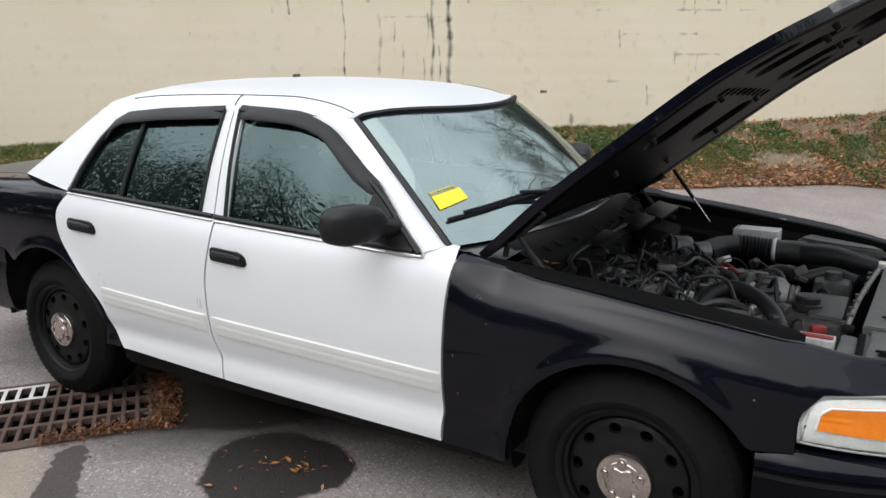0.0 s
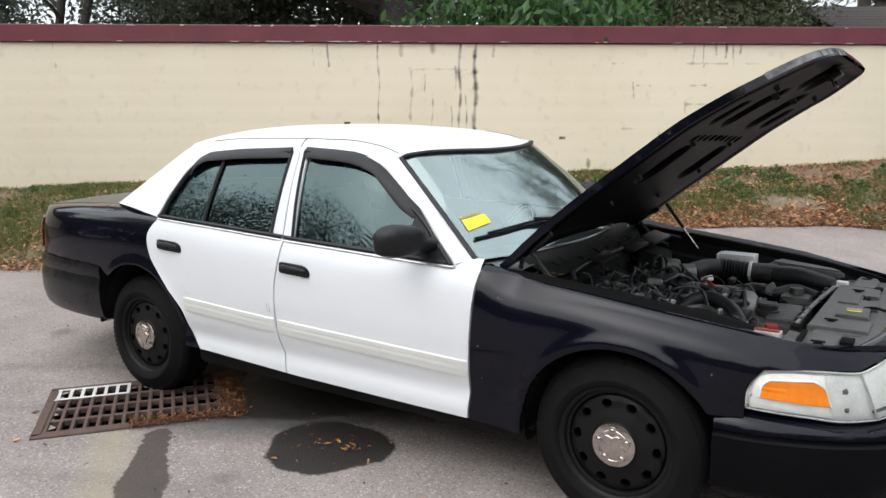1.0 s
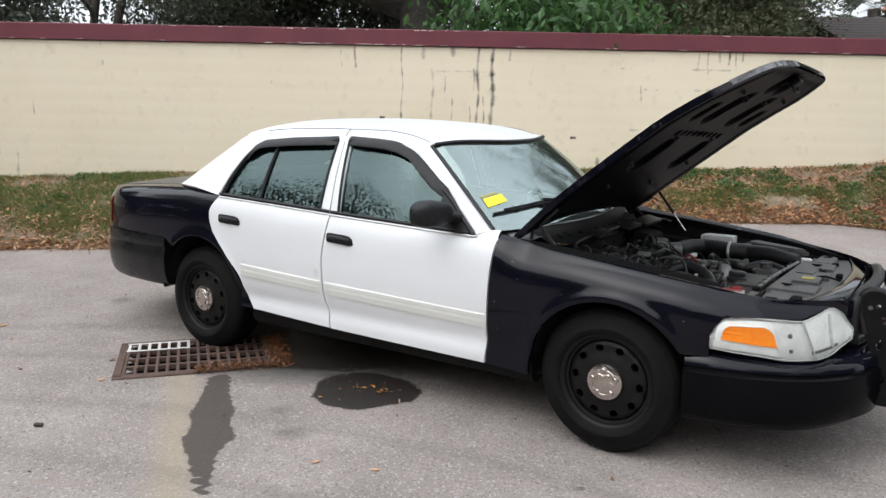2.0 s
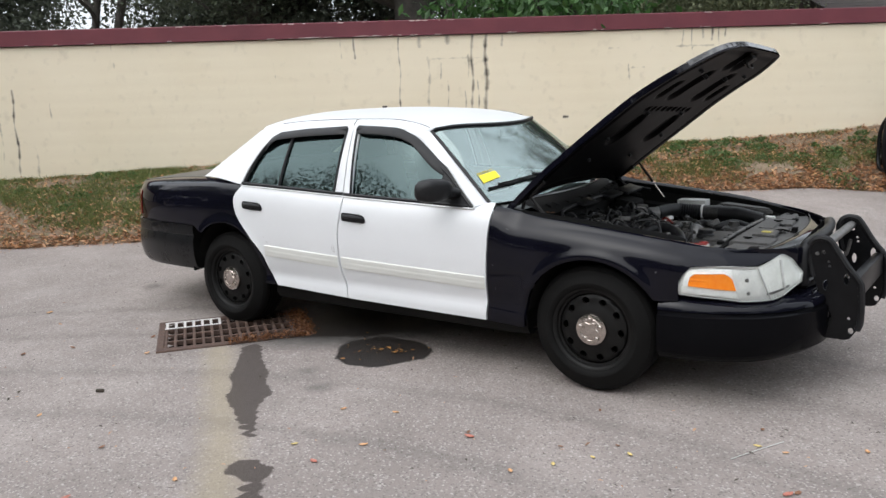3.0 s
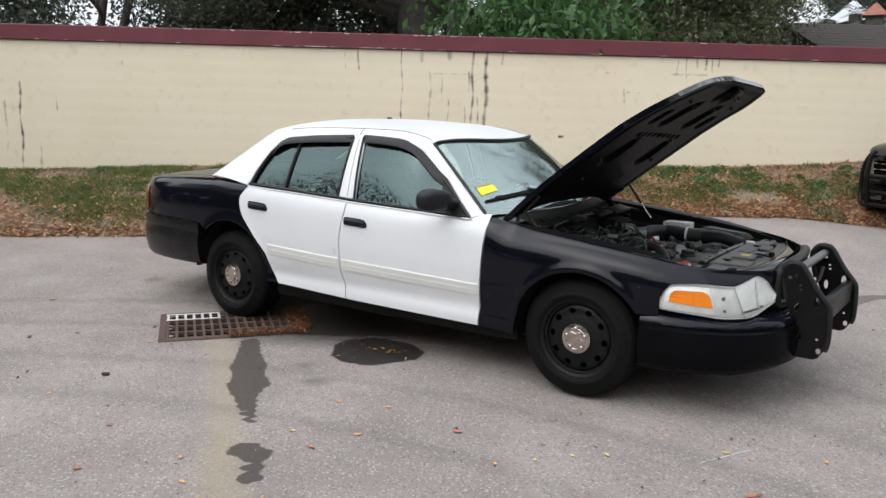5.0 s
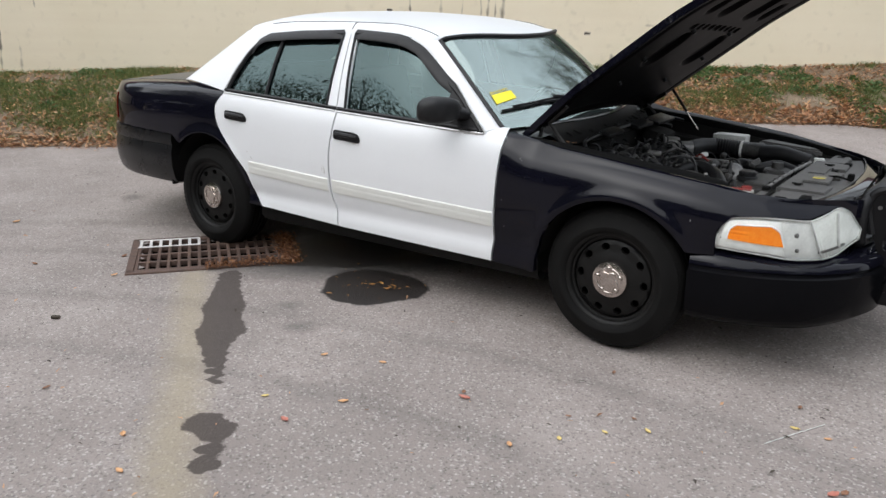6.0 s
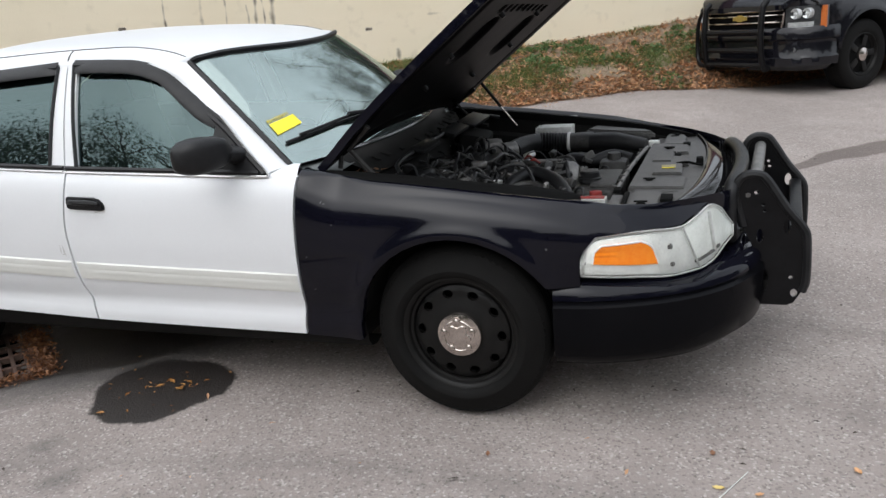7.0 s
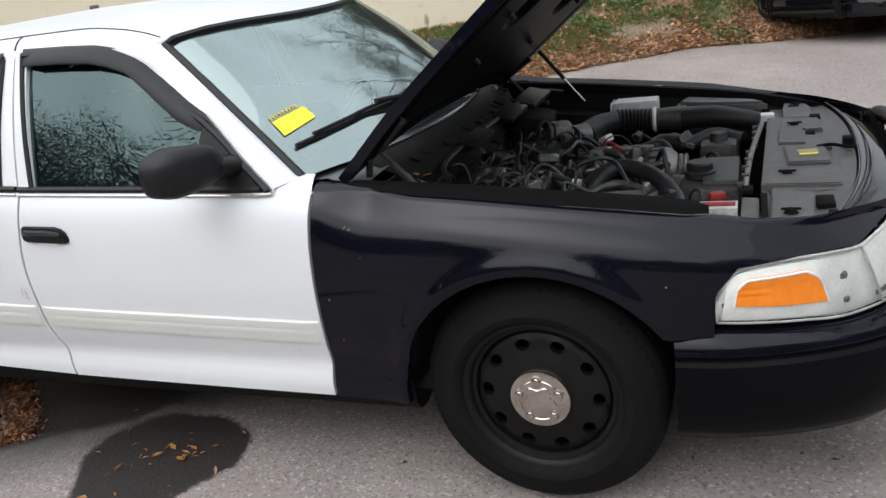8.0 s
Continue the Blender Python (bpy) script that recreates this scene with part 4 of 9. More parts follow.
def front_door(sg):
    zb, zt = curve((-1.75, -0.6), (0.331, 0.316)), lambda x: top_z(x) - 0.002
    bm = sheet(bmesh.new(), door_rows(seam_m, seam_f, zb, zt, sg), flange=(0, -sg * 0.03, 0))
    d = part("front_door", bm, M_WHITE, car, "white front door")
    moulding(d, -1.742, -0.645, sg)
    handle(d, -1.615, 0.880, sg)
    strip("pillar_frame", [(-1.728, 1.016), (-1.774, 1.472)], [(-1.665, 1.015), (-1.722, 1.470)], sg, M_WHITE, d)
    pane("window_pane", FW_BASE, FW_TOP[::-1] + FW_FRONT[::-1][1:], sg, d, "dark tinted window pane")
    edge_line("window_seal", [(-1.665, 1.015), (-1.735, 1.437)], sg, 0.008, M_PLASTIC, d)
    edge_line("window_seal", FW_FRONT + FW_TOP[1:], sg, 0.012, M_PLASTIC, d, 0.003)
    belt_line(d, [(-1.725, 1.014), (-1.2, 0.993), (-0.77, 0.975)], sg)
    visor(d, [(-1.74, 1.437)] + FW_TOP[::-1][1:] + FW_FRONT[::-1][1:6], sg, "smoked black rain visor")
    # shoulder that carries the skin in to the foot of the windscreen
    rows = [[(x - 0.03 * f, sg * lerp(side_y(x, top_z(x)), 0.80, f), top_z(x) - 0.002 + 0.034 * math.sin(f * 1.57)) for x in np.linspace(-0.752, seam_f(0.97) - GAP, 8)] for f in np.linspace(0, 1, 6)]
    part("door_shoulder", sheet(bmesh.new(), rows), M_WHITE, d)
    edge_line("bright_trim", [(-0.80, 0.9745), (-0.735, 0.972), (-0.722, 0.976), (-0.727, 0.988), (-0.757, 1.014), (-0.814, 1.064), (-0.894, 1.142), (-0.958, 1.202)], sg, 0.006, M_TRIMLINE, d, 0.008)
    edge_line("window_seal", [(-0.735, 0.984), (-0.762, 1.006), (-0.820, 1.056), (-0.900, 1.134), (-0.962, 1.190)], sg, 0.007, M_PLASTIC, d, 0.004)
    # mirror on its sail
    strip("mirror_sail", [(-0.752, 0.984), (-0.822, 1.05), (-0.902, 1.126), (-0.968, 1.178)], [(-1.005, 0.992), (-1.0, 1.05), (-0.99, 1.12), (-0.978, 1.172)], sg, M_PLASTIC, d, "black mirror sail", out=0.006)
    yy = house_y(-0.88, 1.02)
    bm = bmesh.new()
    rows = []
    for f, sx, sz in ((0.0, 0.075, 0.050), (0.35, 0.060, 0.040), (0.65, 0.050, 0.034), (1.0, 0.045, 0.034)):
        cx, cy, cz = lerp(-0.868, -0.892, f), yy - 0.075 + 0.14 * f, lerp(1.035, 1.075, f)
        rows.append([(cx + sx * math.cos(a), sg * cy, cz + sz * math.sin(a)) for a in np.linspace(0, 2 * math.pi, 17)[:-1]])
    part("mirror_arm", sheet(bm, rows, close=True), M_PLASTIC, d, "black moulded mirror arm", sharp=60)
    bm = bmesh.new()
    rows = []
    for v, sx, sz, dx, dz in ((0.05, 0.036, 0.030, 0.0, -0.006), (0.075, 0.050, 0.052, -0.012, 0.0), (0.11, 0.062, 0.062, -0.025, 0.002), (0.18, 0.066, 0.069, -0.045, 0.003),
                              (0.235, 0.062, 0.066, -0.062, 0.002), (0.268, 0.048, 0.052, -0.074, 0.0), (0.284, 0.028, 0.032, -0.082, 0.0), (0.288, 0.001, 0.001, -0.084, 0.0)):
        row = []
        for a in range(24):
            c, s = math.cos(2 * math.pi * a / 24), math.sin(2 * math.pi * a / 24)
            row.append((-0.885 + dx + sx * math.copysign(abs(c) ** 0.6, c), sg * (yy + 0.004 + v * 0.80), 1.086 + dz + sz * math.copysign(abs(s) ** 0.6, s)))
        rows.append(row)
    sheet(bm, rows, close=True)
    part("door_mirror", bm, M_PLASTIC, d, "black plastic door mirror", sharp=60)
    return d


def rear_door(sg):
    zb, zt = curve((-2.45, -1.7), (0.352, 0.331)), lambda x: top_z(x) - 0.002
    bm = sheet(bmesh.new(), door_rows(seam_r, seam_m, zb, zt, sg), flange=(0, -sg * 0.03, 0))
    d = part("rear_door", bm, M_WHITE, car, "white rear door")
    moulding(d, -2.462, -1.775, sg)
    handle(d, -2.558, 0.917, sg)
    strip("pillar_frame", [(-1.736, 1.017), (-1.781, 1.473)], [(-1.81, 1.022), (-1.838, 1.470)], sg, M_WHITE, d)
    pane("window_pane", [(-2.33, 1.046), (-1.81, 1.022)], [(-2.318, 1.411), (-1.824, 1.434)], sg, d, "dark tinted window pane")
    pane("quarter_light", [(-2.68, 1.062), (-2.33, 1.046)], RW_REAR[1:] + [(-2.318, 1.411)], sg, d, "dark tinted quarter light")
    edge_line("window_divider", [(-2.33, 1.046), (-2.318, 1.411)], sg, 0.010, M_PLASTIC, d, -0.004)
    edge_line("window_seal", [(-1.81, 1.022), (-1.824, 1.434)], sg, 0.008, M_PLASTIC, d)
    edge_line("window_seal", RW_REAR + RW_TOP[1:], sg, 0.012, M_PLASTIC, d, 0.003)
    belt_line(d, [(-2.70, 1.060), (-2.3, 1.043), (-1.738, 1.016)], sg)
    edge_line("bright_trim", [(-2.705, 1.06), (-2.668, 1.17), (-2.604, 1.30), (-2.56, 1.352)], sg, 0.004, M_TRIMLINE, d, 0.006)
    visor(d, [(-2.573, 1.308), (-2.523, 1.370), (-2.456, 1.40), (-2.2, 1.42), (-1.83, 1.434)], sg, "smoked black rain visor")
    return d


def roof_section(x, sg=1):
    """Points from the top of the window over the rail to the crown."""
    zr, yr, zc = rail_z(x), rail_y(x), crown_z(x)
    g = gtop_z(x)
    pts = [(house_y(x, g), g), (yr + 0.008, zr - 0.016), (yr - 0.022, zr + 0.010), (yr * 0.86, lerp(zr, zc, 0.48)), (yr * 0.6, lerp(zr, zc, 0.80)), (yr * 0.3, lerp(zr, zc, 0.95)), (0, zc)]
    return [(p.x, p.y) for p in spline([(a, b, 0) for a, b in pts], 4)]


def header_x(y):
    return -0.985 - 0.205 * (abs(y) / 0.67) ** 2.2


def tail_x(y):
    return -2.86 + 0.16 * (abs(y) / 0.69) ** 2


def roof():
    rows = []
    for i in range(41):
        u = i / 40
        half = []
        sec0 = roof_section(-1.9)
        for k, (y0, z0) in enumerate(sec0):
            q = min(1, k / 5)
            xf = lerp(-1.36, header_x(y0), smooth(q) if k < 5 else 1)
            xr = lerp(-2.53, tail_x(y0), smooth(q) if k < 5 else 1)
            x = lerp(xf, xr, u)
            y, z = roof_section(x)[k]
            half.append((x, y, z))
        rows.append([(x, -y, z) for x, y, z in half[:-1]] + half[::-1])
    ob = part("roof", sheet(bmesh.new(), rows, flange=(0, 0, -0.015)), M_WHITE, car, "white roof panel", sharp=60)
    for sg in (-1, 1):
        seam = []
        for x in np.linspace(-2.5, -1.2, 30):
            sec = roof_section(x)
            seam.append((x, sg * sec[9][0], sec[9][1] + 0.001))
        part("roof_seam", tube(bmesh.new(), seam, 0.0028, 5, 0), M_PLASTIC, ob, "thin dark seam along the roof rail")
        bm = bmesh.new()
        sec = roof_section(-1.777)
        tube(bm, [(-1.777, sg * (y + 0.002), z) for y, z in sec[3:10]], 0.003, 5, 0)
        part("pillar_seam", bm, M_PLASTIC, ob)
    bm = bmesh.new()
    box(bm, (-2.07, 0.0, crown_z(-2.07) + 0.007), (0.035, 0.028, 0.016), 0.006, (0, 0, 20), 2)
    part("antenna_base", bm, mat("weathered_rubber", (0.07, 0.055, 0.04), (0.12, 0.10, 0.08), 40, 0.9), ob, "small weathered antenna base")
    return ob


def screen_base(y):
    return Vector((-0.47 - 0.205 * (abs(y) / 0.80) ** 2.0, y, 0.985 + 0.006 * (abs(y) / 0.8)))


def screen_top(y):
    x = header_x(y)
    sec = roof_section(x)
    ys, zs = [p[0] for p in sec][::-1], [p[1] for p in sec][::-1]
    return Vector((x + 0.012, y, float(np.interp(abs(y), ys, zs)) - 0.012))


def screen_at(y, v):
    """A point of the windscreen: y along its middle height, v up it."""
    a, b = screen_base(y * 1.06), screen_top(y * 0.875)
    p = a.lerp(b, v)
    return p + Vector((0.030, 0, 0.026)) * math.sin(math.pi * v) * (1 - 0.95 * (abs(y) / 0.77) ** 2)


def windscreen():
    ys = np.linspace(-0.765, 0.765, 33)
    rows = [[screen_at(y, v) for y in ys] for v in np.linspace(0, 1, 15)]
    ws = part("windscreen", sheet(bmesh.new(), rows), M_GLASS_W, car, "clear greenish laminated windscreen", facing=(1, 0, 1))
    bm = bmesh.new()
    rim = [screen_at(-0.765, v) for v in np.linspace(0, 1, 12)] + [screen_at(y, 1) for y in np.linspace(-0.74, 0.74, 14)] + [screen_at(0.765, v) for v in np.linspace(1, 0, 12)]
    tube(bm, [p + Vector((0.004, 0, 0.003)) for p in rim], 0.013, 6, 0)
    part("screen_gasket", bm, M_PLASTIC, ws)
    # dark printed border inside the glass
    for name, rws in (("printed_border", [[screen_at(y, v) - Vector((0.004, 0, 0.004)) for v in np.linspace(0, 1, 12)] for y in (-0.765, -0.718)]),
                      ("printed_border", [[screen_at(y, v) - Vector((0.004, 0, 0.004)) for v in np.linspace(0, 1, 12)] for y in (0.718, 0.765)]),
                      ("printed_border", [[screen_at(y, v) - Vector((0.004, 0, 0.004)) for y in np.linspace(-0.765, 0.765, 24)] for v in (0.955, 1.0)]),
                      ("printed_border", [[screen_at(y, v) - Vector((0.004, 0, 0.004)) for y in np.linspace(-0.765, 0.765, 24)] for v in (0.0, 0.085)])):
        part(name, sheet(bmesh.new(), rws), M_PLASTIC, ws)
    # auction sticker
    def on(y, v, lift):
        return screen_at(y, v) + Vector((0.8, 0, 0.6)) * lift
    def patch(c, nu, nv, lift):
        """A sheet of paper between four corners given along and up the glass."""
        tl, tr, br, bl = c
        return [[on(lerp(lerp(bl[0], br[0], i / nu), lerp(tl[0], tr[0], i / nu), j / nv), lerp(lerp(bl[1], br[1], i / nu), lerp(tl[1], tr[1], i / nu), j / nv), lift) for i in range(nu + 1)] for j in range(nv + 1)]
    part("auction_sticker", sheet(bmesh.new(), patch(((-0.713, 0.335), (-0.598, 0.365), (-0.592, 0.285), (-0.714, 0.24)), 6, 5, 0.005)), M_YELLOW, ws, "bright yellow paper sticker")
    # heading and small print above the paper: unreadable, so plain bars
    srnd = random.Random(6)
    for name, n, v0, dv, wd, label in (("heading_bars", 9, 0.349, 0.017, 0.0085, "dull yellow unreadable heading"), ("small_print_bars", 16, 0.341, 0.005, 0.005, "")):
        bm = bmesh.new()
        for i in range(n):
            a = (i + 0.3) / n
            y0, v1 = lerp(-0.716, -0.612, a), lerp(v0, v0 + 0.028, a)
            w_, h_ = wd * srnd.uniform(0.6, 1.0), dv * srnd.uniform(0.75, 1.0)
            sheet(bm, [[on(y0, v1 + d, 0.006), on(y0 + w_, v1 + d + 0.002, 0.006)] for d in (0.0, h_)])
        tagged(part(name, bm, M_INKYELLOW, ws, label), kind="stuff")
    # wiper
    bm = bmesh.new()
    blade = curve((-0.72, -0.55, -0.40, -0.2, 0.0), (0.165, 0.19, 0.212, 0.215, 0.20))
    tube(bm, [on(y, blade(y), 0.010) for y in np.linspace(-0.715, 0.0, 12)], 0.007, 6, 2)
    tube(bm, [on(y, blade(y) + 0.012, 0.024) for y in np.linspace(-0.66, -0.06, 9)], 0.006, 6, 2)
    tube(bm, [on(-0.40, 0.235, 0.036), on(-0.1, 0.15, 0.05), on(0.2, 0.02, 0.045)], 0.009, 6)
    for k in (-0.66, -0.5, -0.3, -0.1):
        tube(bm, [on(k, blade(k), 0.010), on(k + 0.03, blade(k) + 0.012, 0.024)], 0.005, 5)
    part("wiper", bm, M_PLASTIC, car, "black windscreen wiper")
    return ws


def pillars():
    for sg in (-1, 1):
        # A pillar
        rows = []
        n = 22
        glass_edge = resample(FW_FRONT, n + 1)
        for k in range(6):
            row = []
            for i in range(n + 1):
                v = i / n
                gx, gz = glass_edge[i]
                g = Vector((gx, sg * house_y(gx, gz), gz))
                s = screen_at(sg * 0.768, v) + Vector((0.002, sg * 0.012, 0.004))
                t = k / 5
                p = g.lerp(s, t)
                p += Vector((0.008, sg * 0.016, 0.006)) * math.sin(math.pi * t) * (0.4 + 0.6 * min(1, v * 3))
                row.append(p)
            rows.append(row)
        part("front_pillar", sheet(bmesh.new(), rows, flange=(-0.01, -sg * 0.02, -0.01)), M_WHITE, car, "white windscreen pillar", sharp=60)
        # C pillar: from the side window back to the rear screen
        rows = []
        win = resample([(-2.70, 1.058)] + [(x - 0.012, z + 0.006) for x, z in RW_REAR[1:]], n + 1)
        for k in range(9):
            row = []
            for i in range(n + 1):
                v = i / n
                gx, gz = win[i]
                g = Vector((gx, sg * house_y(gx, gz), gz))
                bx = lerp(-3.32, -2.74, v ** 0.9)
                bk = Vector((bx, sg * lerp(0.735, 0.645, v), lerp(1.088, rail_z(-2.74) + 0.014, v ** 0.92)))
                t = k / 8
                p = g.lerp(bk, t)
                p += Vector((-0.012, sg * 0.05, 0.03)) * math.sin(math.pi * t) * (0.8 - 0.45 * v)
                row.append(p)
            rows.append(row)
        part("rear_pillar", sheet(bmesh.new(), rows, flange=(0, -sg * 0.02, 0)), M_WHITE, car, "white rear roof pillar", sharp=60)
    # rear screen
    rows = [[Vector((tail_x(y) + 0.02 * (abs(y) / 0.69) ** 4, y, float(crown_z(tail_x(y))) - 0.02 - 0.07 * (abs(y) / 0.66) ** 2)).lerp(Vector((-3.36 + 0.04 * (abs(y) / 0.7) ** 2, y, 1.10)), v) + Vector((-0.012, 0, 0.0)) * math.sin(math.pi * v) for y in np.linspace(-0.65, 0.65, 16)] for v in np.linspace(0, 1, 8)]
    part("rear_screen", sheet(bmesh.new(), rows), M_GLASS_S, car, "dark tinted rear screen", facing=(-1, 0, 1))


def plan_loft(path, section, n=6):
    """Sweeps a section of (out, z) points along a line in plan; out is to the right of travel."""
    pts = [Vector((p[0], p[1], 0)) for p in spline([(x, y, 0) for x, y in path], n)]
    rows = []
    for i, p in enumerate(pts):
        d = (pts[min(i + 1, len(pts) - 1)] - pts[max(0, i - 1)]).normalized()
        nrm = Vector((d.y, -d.x, 0))
        rows.append([p + nrm * o + Vector((0, 0, z)) for o, z in section])
    return rows


def mirror_path(p):
    return [(x, y) for x, y in p] + [(x, -y) for x, y in p[::-1] if abs(y) > 1e-6]


lamp_low = curve((0.474, 0.56, 0.658, 0.789, 0.86, 0.902, 0.949, 0.98), (0.593, 0.583, 0.571, 0.550, 0.549, 0.560, 0.600, 0.625))
lamp_high = curve((0.474, 0.495, 0.525, 0.611, 0.70, 0.80, 0.85, 0.895, 0.93, 0.955, 0.98), (0.655, 0.702, 0.728, 0.735, 0.730, 0.720, 0.742, 0.770, 0.745, 0.695, 0.65))


M_LAMPRIM = mat("dull_lamp_rim", (0.30, 0.31, 0.30), (0.5, 0.5, 0.48), 20, 0.35)


def bumpers():
    path = mirror_path([(0.372, -0.906), (0.52, -0.893), (0.70, -0.838), (0.86, -0.748), (0.99, -0.61), (1.07, -0.43), (1.09, -0.2), (1.10, 0)])
    sec = [(-0.16, 0.575), (-0.065, 0.574), (-0.045, 0.569), (-0.028, 0.560), (-0.014, 0.549), (-0.002, 0.536), (0.005, 0.522), (0.009, 0.505), (0.002, 0.498), (0.004, 0.492), (0.020, 0.482), (0.024, 0.44), (0.022, 0.36), (0.006, 0.29), (-0.03, 0.245), (-0.10, 0.222), (-0.22, 0.215)]
    rows = plan_loft(path, sec)
    for row in rows:
        for q in row:
            if q.z > 0.53:
                # the upper edge runs along the foot of the lamps
                q.z += (lamp_low(max(0.474, q.x)) - 0.588 if q.x < 0.93 else -0.02) * min(1.0, (q.z - 0.53) / 0.045)
            if q.z < 0.30 and q.x > 0.80:
                q.z += 0.02 * smooth((q.x - 0.80) / 0.25) * smooth((0.30 - q.z) / 0.06)
    b = part("front_bumper", sheet(bmesh.new(), [row[7:] for row in rows]), M_BUMPER, car, "black front bumper cover", sharp=35)
    part("bumper_lip", sheet(bmesh.new(), [row[:8] for row in rows]), M_BLACK, b, "glossy black upper lip", sharp=35)
    path = [(x, y) for x, y in mirror_path([(-3.262, 0.93), (-3.5, 0.932), (-3.8, 0.905), (-4.05, 0.835), (-4.2, 0.70), (-4.27, 0.45), (-4.29, 0)])]
    sec = [(-0.14, 0.735), (-0.03, 0.742), (0.0, 0.735), (0.008, 0.70), (0.006, 0.66), (0.0, 0.655), (0.004, 0.645), (0.016, 0.60), (0.014, 0.50), (-0.005, 0.42), (-0.03, 0.385), (-0.2, 0.37)]
    part("rear_bumper", sheet(bmesh.new(), plan_loft(path, sec)), mat("satin_black_bumper", (0.005, 0.005, 0.006), (0.010, 0.010, 0.011), 8, 0.28, spec=0.3), car, "satin black rear bumper cover", sharp=35)


def lamp_skin(x, v, sg, out=0.0):
    """A point of the lamp's face, v up it."""
    z = lerp(lamp_low(x), lamp_high(x), v)
    y = half_w(x) - 0.004 - 0.012 * abs(2 * v - 1) ** 3 - 0.02 * v * ((x - 0.47) / 0.5)
    return Vector((x + out * 0.35, sg * (y + out), z))


def headlights():
    split = 0.835
    for sg in (-1, 1):
        for name, x0, x1, label in (("marker_lamp", 0.474, split, "clear wrap-round corner lamp"), ("headlamp", split, 0.975, "clear headlamp with a pale reflector")):
            n = 34 if name == "marker_lamp" else 22
            rows, lens, rim = [], [], []
            for j in range(11):
                v = j / 10
                lean = 0.06 * (v - 0.5)
                xs = [lerp(x0 - (lean if x0 == split else 0), x1 - (lean if x1 == split else 0), i / n) for i in range(n + 1)]
                rows.append([lamp_skin(x, v, sg, -0.005 - 0.0025 * (i % 2)) for i, x in enumerate(xs)])
                lens.append([lamp_skin(x, v, sg, 0.004) for x in xs])
            lamp = part(name, sheet(bmesh.new(), rows), M_LAMPGREY if name == "marker_lamp" else M_LAMPCUP, car, label, sharp=30)
            cl = part("clear_lens", sheet(bmesh.new(), lens), M_CLEAR, lamp, "clear plastic lens", facing=(0.4, sg, 0))
            cl.visible_shadow = False
            loop = lens[0] + [r[-1] for r in lens[1:]] + lens[-1][::-1][1:] + [r[0] for r in lens[::-1][1:]]
            part("lens_rim", tube(bmesh.new(), [tuple(p) for p in loop], 0.0035, 6, 0), M_LAMPRIM, lamp, "pale moulded rim")
            if name == "marker_lamp":
                rows = [[lamp_skin(lerp(lerp(0.482, 0.50, v), lerp(0.735, 0.70, v), i / 12), v, sg, 0.002) for i in range(13)] for v in np.linspace(0.06, 0.93, 8)]
                part("signal_housing", sheet(bmesh.new(), rows, flange=(0, -sg * 0.006, 0)), M_LENS, lamp, "white signal housing")
                # amber block with rounded upper corners
                rows = []
                for j in range(9):
                    v = j / 8
                    a = lerp(0.512, 0.522, v) + 0.022 * max(0, v - 0.55) ** 2 / 0.2
                    b = lerp(0.728, 0.700, v) - 0.028 * max(0, v - 0.6) ** 2 / 0.16
                    row = []
                    for i in range(15):
                        x = lerp(a, b, i / 14)
                        q = lamp_skin(x, 0.4, sg, 0.009 - 0.002 * (j in (3, 5)))
                        row.append(Vector((q.x, q.y, lerp(lerp(0.640, 0.611, i / 14), lerp(0.704, 0.704, i / 14), v))))
                    rows.append(row)
                part("amber_lens", sheet(bmesh.new(), rows, flange=(0, -sg * 0.012, 0)), M_AMBER, lamp, "amber turn signal lens", sharp=25)
                edge = [rows[0][0]] + [r[0] for r in rows[1:]] + rows[-1][1:] + [r[-1] for r in rows[::-1][1:]]
                part("amber_rim", tube(bmesh.new(), [tuple(p) for p in edge], 0.0035, 5, 0), M_LENS, lamp)
                for x, v, r in ((0.497, 0.42, 0.011), (0.765, 0.62, 0.014), (0.775, 0.24, 0.012)):
                    c = lamp_skin(x, v, sg, -0.012)
                    bm = lathe(bmesh.new(), [(0.001, sg * 0.010), (r * 0.5, sg * 0.010), (r * 0.8, sg * 0.004), (r, sg * 0.002)], tuple(c), "y", 14)
                    part("lamp_stud", bm, M_ALU, lamp)
            else:
                ridge = [tuple(lamp_skin(0.905 - 0.03 * (v - 0.5), v, sg, -0.003)) for v in np.linspace(0.12, 0.9, 8)]
                part("reflector_ridge", tube(bmesh.new(), ridge, 0.007, 8), M_BRIGHT, lamp)
                low = [tuple(lamp_skin(x, 0.16, sg, -0.004)) for x in np.linspace(0.85, 0.93, 6)]
                part("reflector_ridge", tube(bmesh.new(), low, 0.006, 8), M_ALU, lamp)


def rim_x(y):
    """The line where the radiator cover meets the header panel."""
    return 0.868 - 0.12 * (abs(y) / 0.75) ** 2.5 + 0.05 * y


